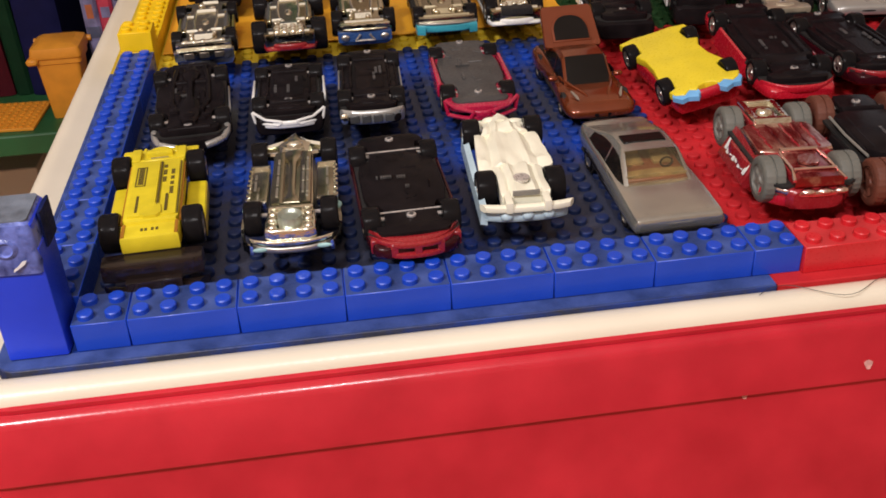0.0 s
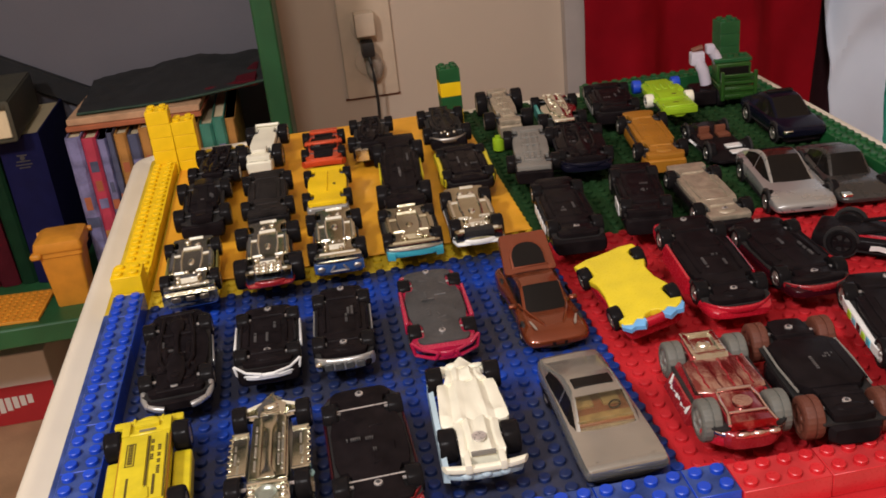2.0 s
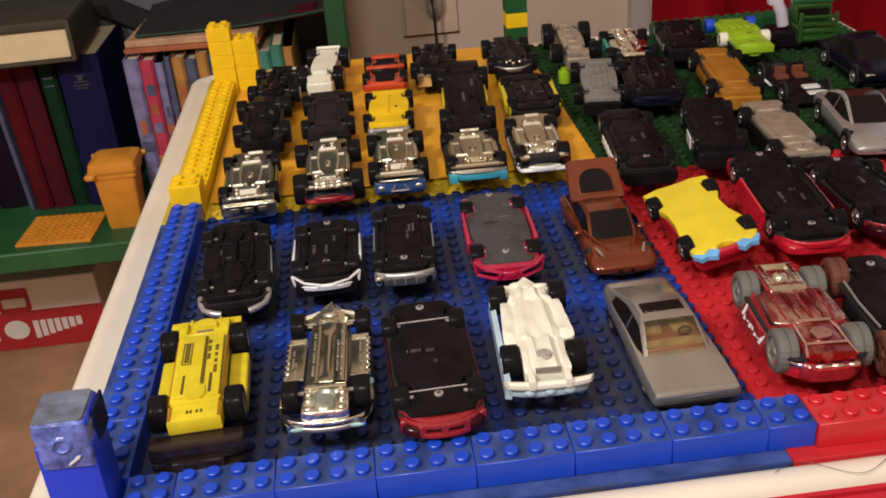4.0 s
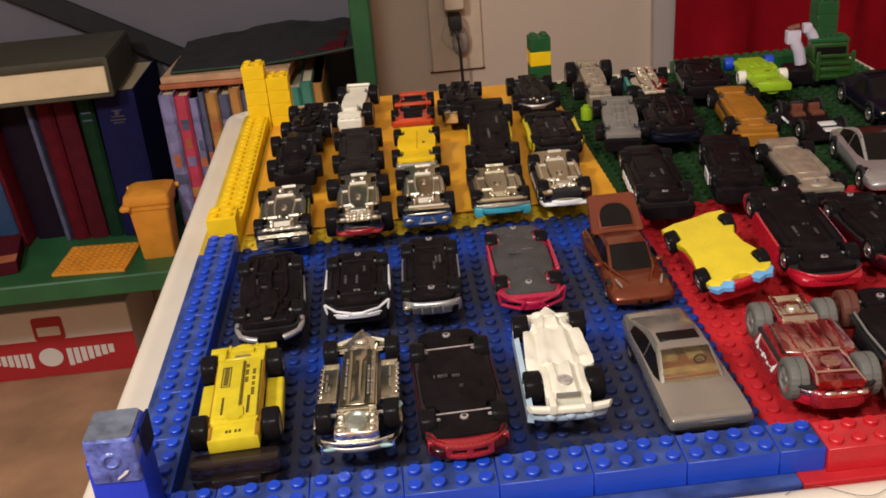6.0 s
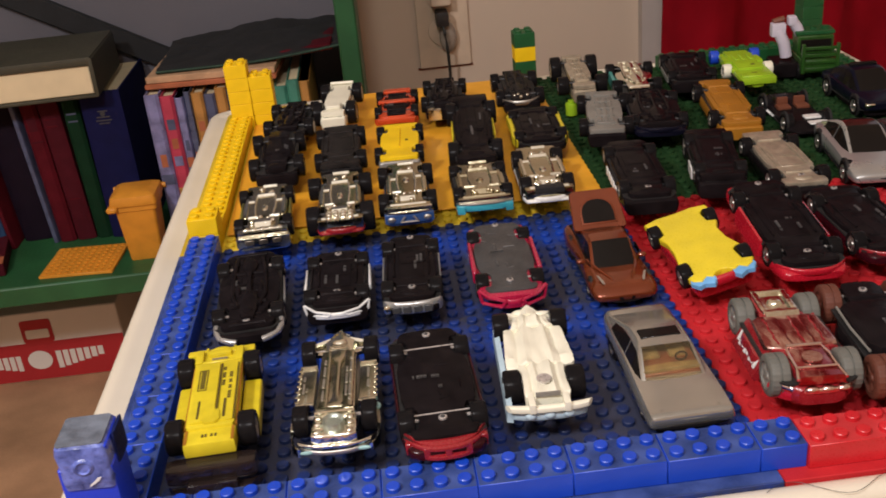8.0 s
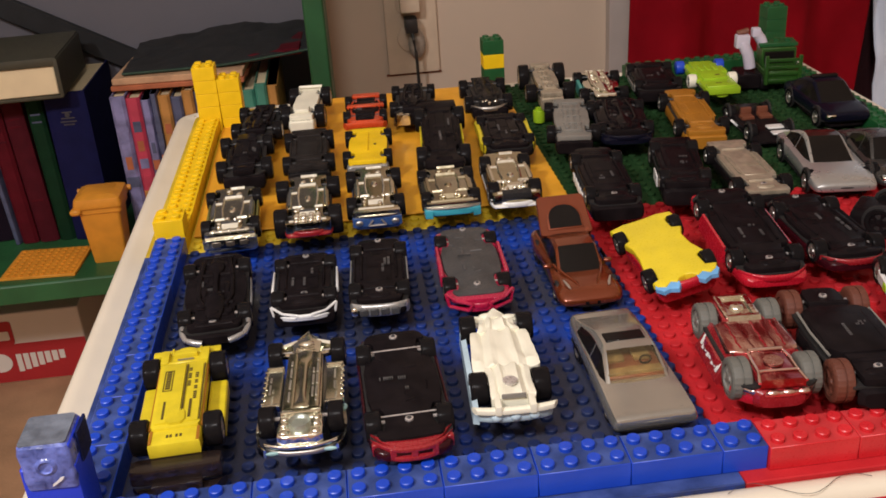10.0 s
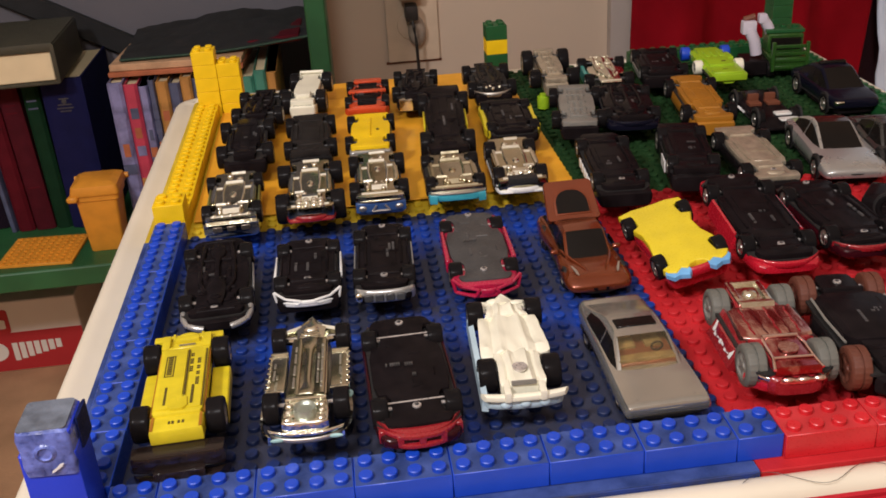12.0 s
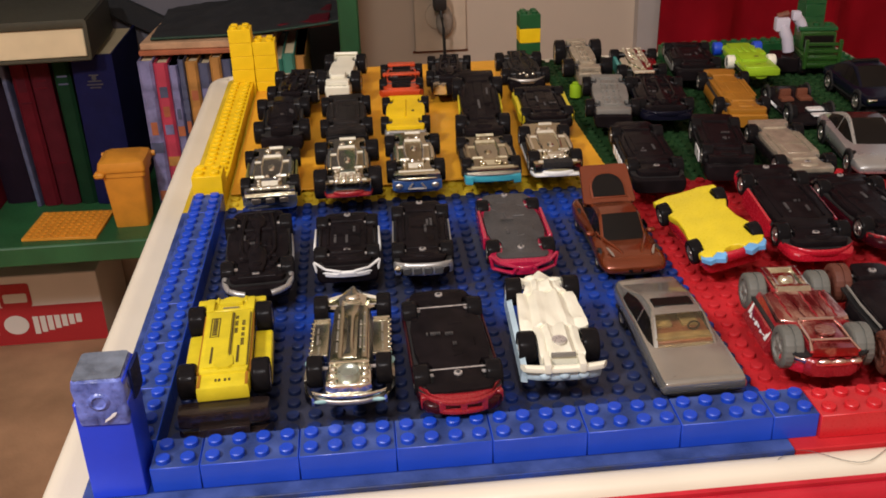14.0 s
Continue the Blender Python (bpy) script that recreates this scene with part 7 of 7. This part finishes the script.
c = toy_car("lime toy racer with white and blue wheels turned over", 0.3695, 0.4035, -5.8, 0.066, 0.027, 0.02, LIME, LIME, "slab", "slim", None, rivets=(), wx=0.0142, ww=0.0056, wr=(0.005, 0.005), tyre=WHITE_PL, wy=(-0.08,), cab=False)
for s in (-1, 1):
    part("blue_wheel", rod((s * 0.0115, 0.0315, 0.005), (s * 0.0175, 0.0315, 0.005), 0.005, 18, bevel=0.0006), BLUE, c, "blue plastic wheel")
part("belly", many(solid(-0.0085, 0.0085, -0.014, 0.0315, 0.0008, 0.0045, 0.0012, 2), solid(-0.0135, 0.0135, 0.004, 0.019, 0.0014, 0.006, 0.0012, 2), solid(-0.012, 0.012, -0.035, -0.014, 0.0022, 0.007, 0.0014, 2)), LIME, c)
part("ridge", many(*[solid(-0.0075 + 0.005 * k, -0.0045 + 0.005 * k, 0.006, 0.02, 0.0002, 0.0016, 0.0004) for k in range(3)]), LIME, c)
part("nose_block", solid(-0.0105, 0.0105, -0.0335, -0.026, 0.001, 0.003, 0.0006), LIME, c)
part("slot", many(solid(-0.002, 0.002, -0.024, -0.0225, 0.0018, 0.0026), solid(-0.0045, -0.0015, -0.008, -0.0065, 0.0004, 0.001)), INK, c, "dark slot")

c = toy_car("black open toy roadster with brown seats and white patches", 0.3735, 0.3275, -3, 0.068, 0.0285, 0.014, BLACK, BLACK, "full", "super", None, up=True, rivets=(), wr=(0.0062, 0.0062), cab=False)
for s in (-1, 1):
    part("seat", many(solid(s * 0.006 - 0.0042, s * 0.006 + 0.0042, 0.0, 0.0075, 0.007, 0.0095, 0.001, 2), solid(s * 0.0055 - 0.0036, s * 0.0055 + 0.0036, 0.0065, 0.0092, 0.007, 0.0138, 0.0012, 2)), BROWN_SEAT, c, "brown seat")
part("white_patch", many(solid(-0.001, 0.011, -0.031, -0.025, 0.0072, 0.0082, 0.0003), solid(-0.001, 0.011, -0.022, -0.016, 0.0078, 0.0092, 0.0003)), WHITE_PAINT, c, "white printed hood patch")
part("door_roundel", rod((-0.0152, 0.002, 0.0052), (-0.0142, 0.002, 0.0062), 0.0034, 6), WHITE_PAINT, c)
c = toy_car("pale silver toy electric coupe standing on its wheels", 0.378, 0.2455, -8.5, 0.083, 0.0355, 0.0225, LIGHT_SILVER, BLACK, "full", "arch", None, up=True, rivets=(), wr=(0.0064, 0.0064), roof_m=GLASS_ROOF)
part("nose_line", arc_bar(0.0836, 0.026, 0.0074, 0.0082, 0.0012, 0.0085), CHARCOAL, c, "thin dark line across the nose")
for s in (-1, 1):
    part("headlight", solid(s * 0.0098, s * 0.0142, -0.0362, -0.0335, 0.0092, 0.0102, 0.0004), CHROME_DULL, c, "narrow headlight")
    part("sill", solid(s * 0.0168, s * 0.0175, -0.018, 0.016, 0.0042, 0.0056, 0.0002), CHARCOAL, c, "dark sill line")
c = toy_car("navy black toy police sedan standing on its wheels", 0.4285, 0.347, -3, 0.077, 0.032, 0.024, NAVY, BLACK, "full", "coupe", None, up=True, rivets=(), wr=(0.0064, 0.0064))
part("headlight", solid(-0.0145, -0.0085, -0.0385, -0.035, 0.009, 0.0115, 0.0006), CHROME, c, "bright headlight")
part("light_bar", solid(-0.009, 0.009, 0.003, 0.007, 0.0238, 0.0262, 0.0008), GLASS_DARK, c)
c = toy_car("charcoal toy sports car standing on its wheels", 0.414, 0.245, -8, 0.076, 0.034, 0.0205, SMOKE, BLACK, "full", "super", None, up=True, rivets=(), wr=(0.0062, 0.0064), glass=GLASS_DARK)
part("headlight", solid(-0.0135, -0.0075, -0.0365, -0.032, 0.0068, 0.0088, 0.0005), CHROME, c, "bright headlight")

# small pieces on the green plate
peg = thing("toy_peg", "round lime plastic toy peg on the green plate", "toy brick", pose(0.2413, 0.388, 0.0017))
part("peg_body", many(rod((0, 0, 0), (0, 0, 0.0085), 0.0042, 16, bevel=0.0006), rod((0, 0, 0.0084), (0, 0, 0.0102), 0.0025, 12)), LIME, peg)
truck = thing("toy_truck", "green brick-built toy truck with a slatted back", "toy truck", pose(0.4258, 0.4175, 0.0017, 0, 0, -10))
part("cab", many(solid(-0.013, 0.013, -0.016, 0.014, 0.006, 0.0155, 0.0006), solid(-0.0125, 0.0125, -0.002, 0.014, 0.0155, 0.029, 0.0008)), LEAF, truck)
for k in range(4):
    part("slat", solid(-0.0118, 0.0118, -0.0172, -0.0156, 0.0075 + 0.005 * k, 0.0098 + 0.005 * k, 0.0003), LEAF, truck)
for k in (-1, 1):
    part("slat_post", solid(k * 0.0118 - 0.0012, k * 0.0118 + 0.0012, -0.018, -0.0154, 0.006, 0.027, 0.0003), LEAF, truck)
part("windscreen", solid(-0.0105, 0.0105, -0.0032, -0.0018, 0.018, 0.0265, 0.0003), GLASS_DARK, truck)
part("top_plate", many(solid(-0.0135, 0.0135, 0.0, 0.0155, 0.0292, 0.0318, 0.0003), *[rod((xx, 0.008, 0.0316), (xx, 0.008, 0.0334), 0.0024, 10) for xx in (-0.008, 0, 0.008)]), GREEN, truck)
for sx_ in (-1, 1):
    for yy in (-0.009, 0.008):
        part("wheel", rod((sx_ * 0.009, yy, 0.006), (sx_ * 0.0145, yy, 0.006), 0.006, 18, bevel=0.0008), TYRE, truck)
rob = thing("toy_figure_part", "white toy robot arms on a dark base", "toy", pose(0.4085, 0.425, 0.0017, 0, 0, -8))
LILAC_PL = mat("lilac_white_plastic", (0.6, 0.56, 0.66), 0.4, var=0.05)
part("arm", many(tube([(-0.001, -0.002, 0.014), (-0.003, -0.002, 0.024), (-0.0075, -0.001, 0.033)], 0.0042, 12), solid(-0.0125, -0.0025, -0.0045, 0.0035, 0.029, 0.0385, 0.0015, 2)), LILAC_PL, rob, "lilac white arm")
part("arm", many(tube([(0.0095, 0.002, 0.028), (0.0065, 0.002, 0.034), (0.003, 0.002, 0.0385)], 0.0038, 12), solid(-0.0005, 0.0055, -0.002, 0.005, 0.036, 0.0425, 0.0013, 2)), LILAC_PL, rob, "lilac white arm")
part("joint", tube([(-0.011, 0.001, 0.039), (-0.003, 0.001, 0.041)], 0.0022, 8), BROWN_SEAT, rob)
part("base", many(solid(-0.012, 0.007, -0.014, 0.01, 0.001, 0.012, 0.001), rod((-0.012, -0.008, 0.005), (-0.016, -0.008, 0.005), 0.005, 14), rod((0.007, -0.008, 0.005), (0.011, -0.008, 0.005), 0.005, 14)), BLACK, rob)
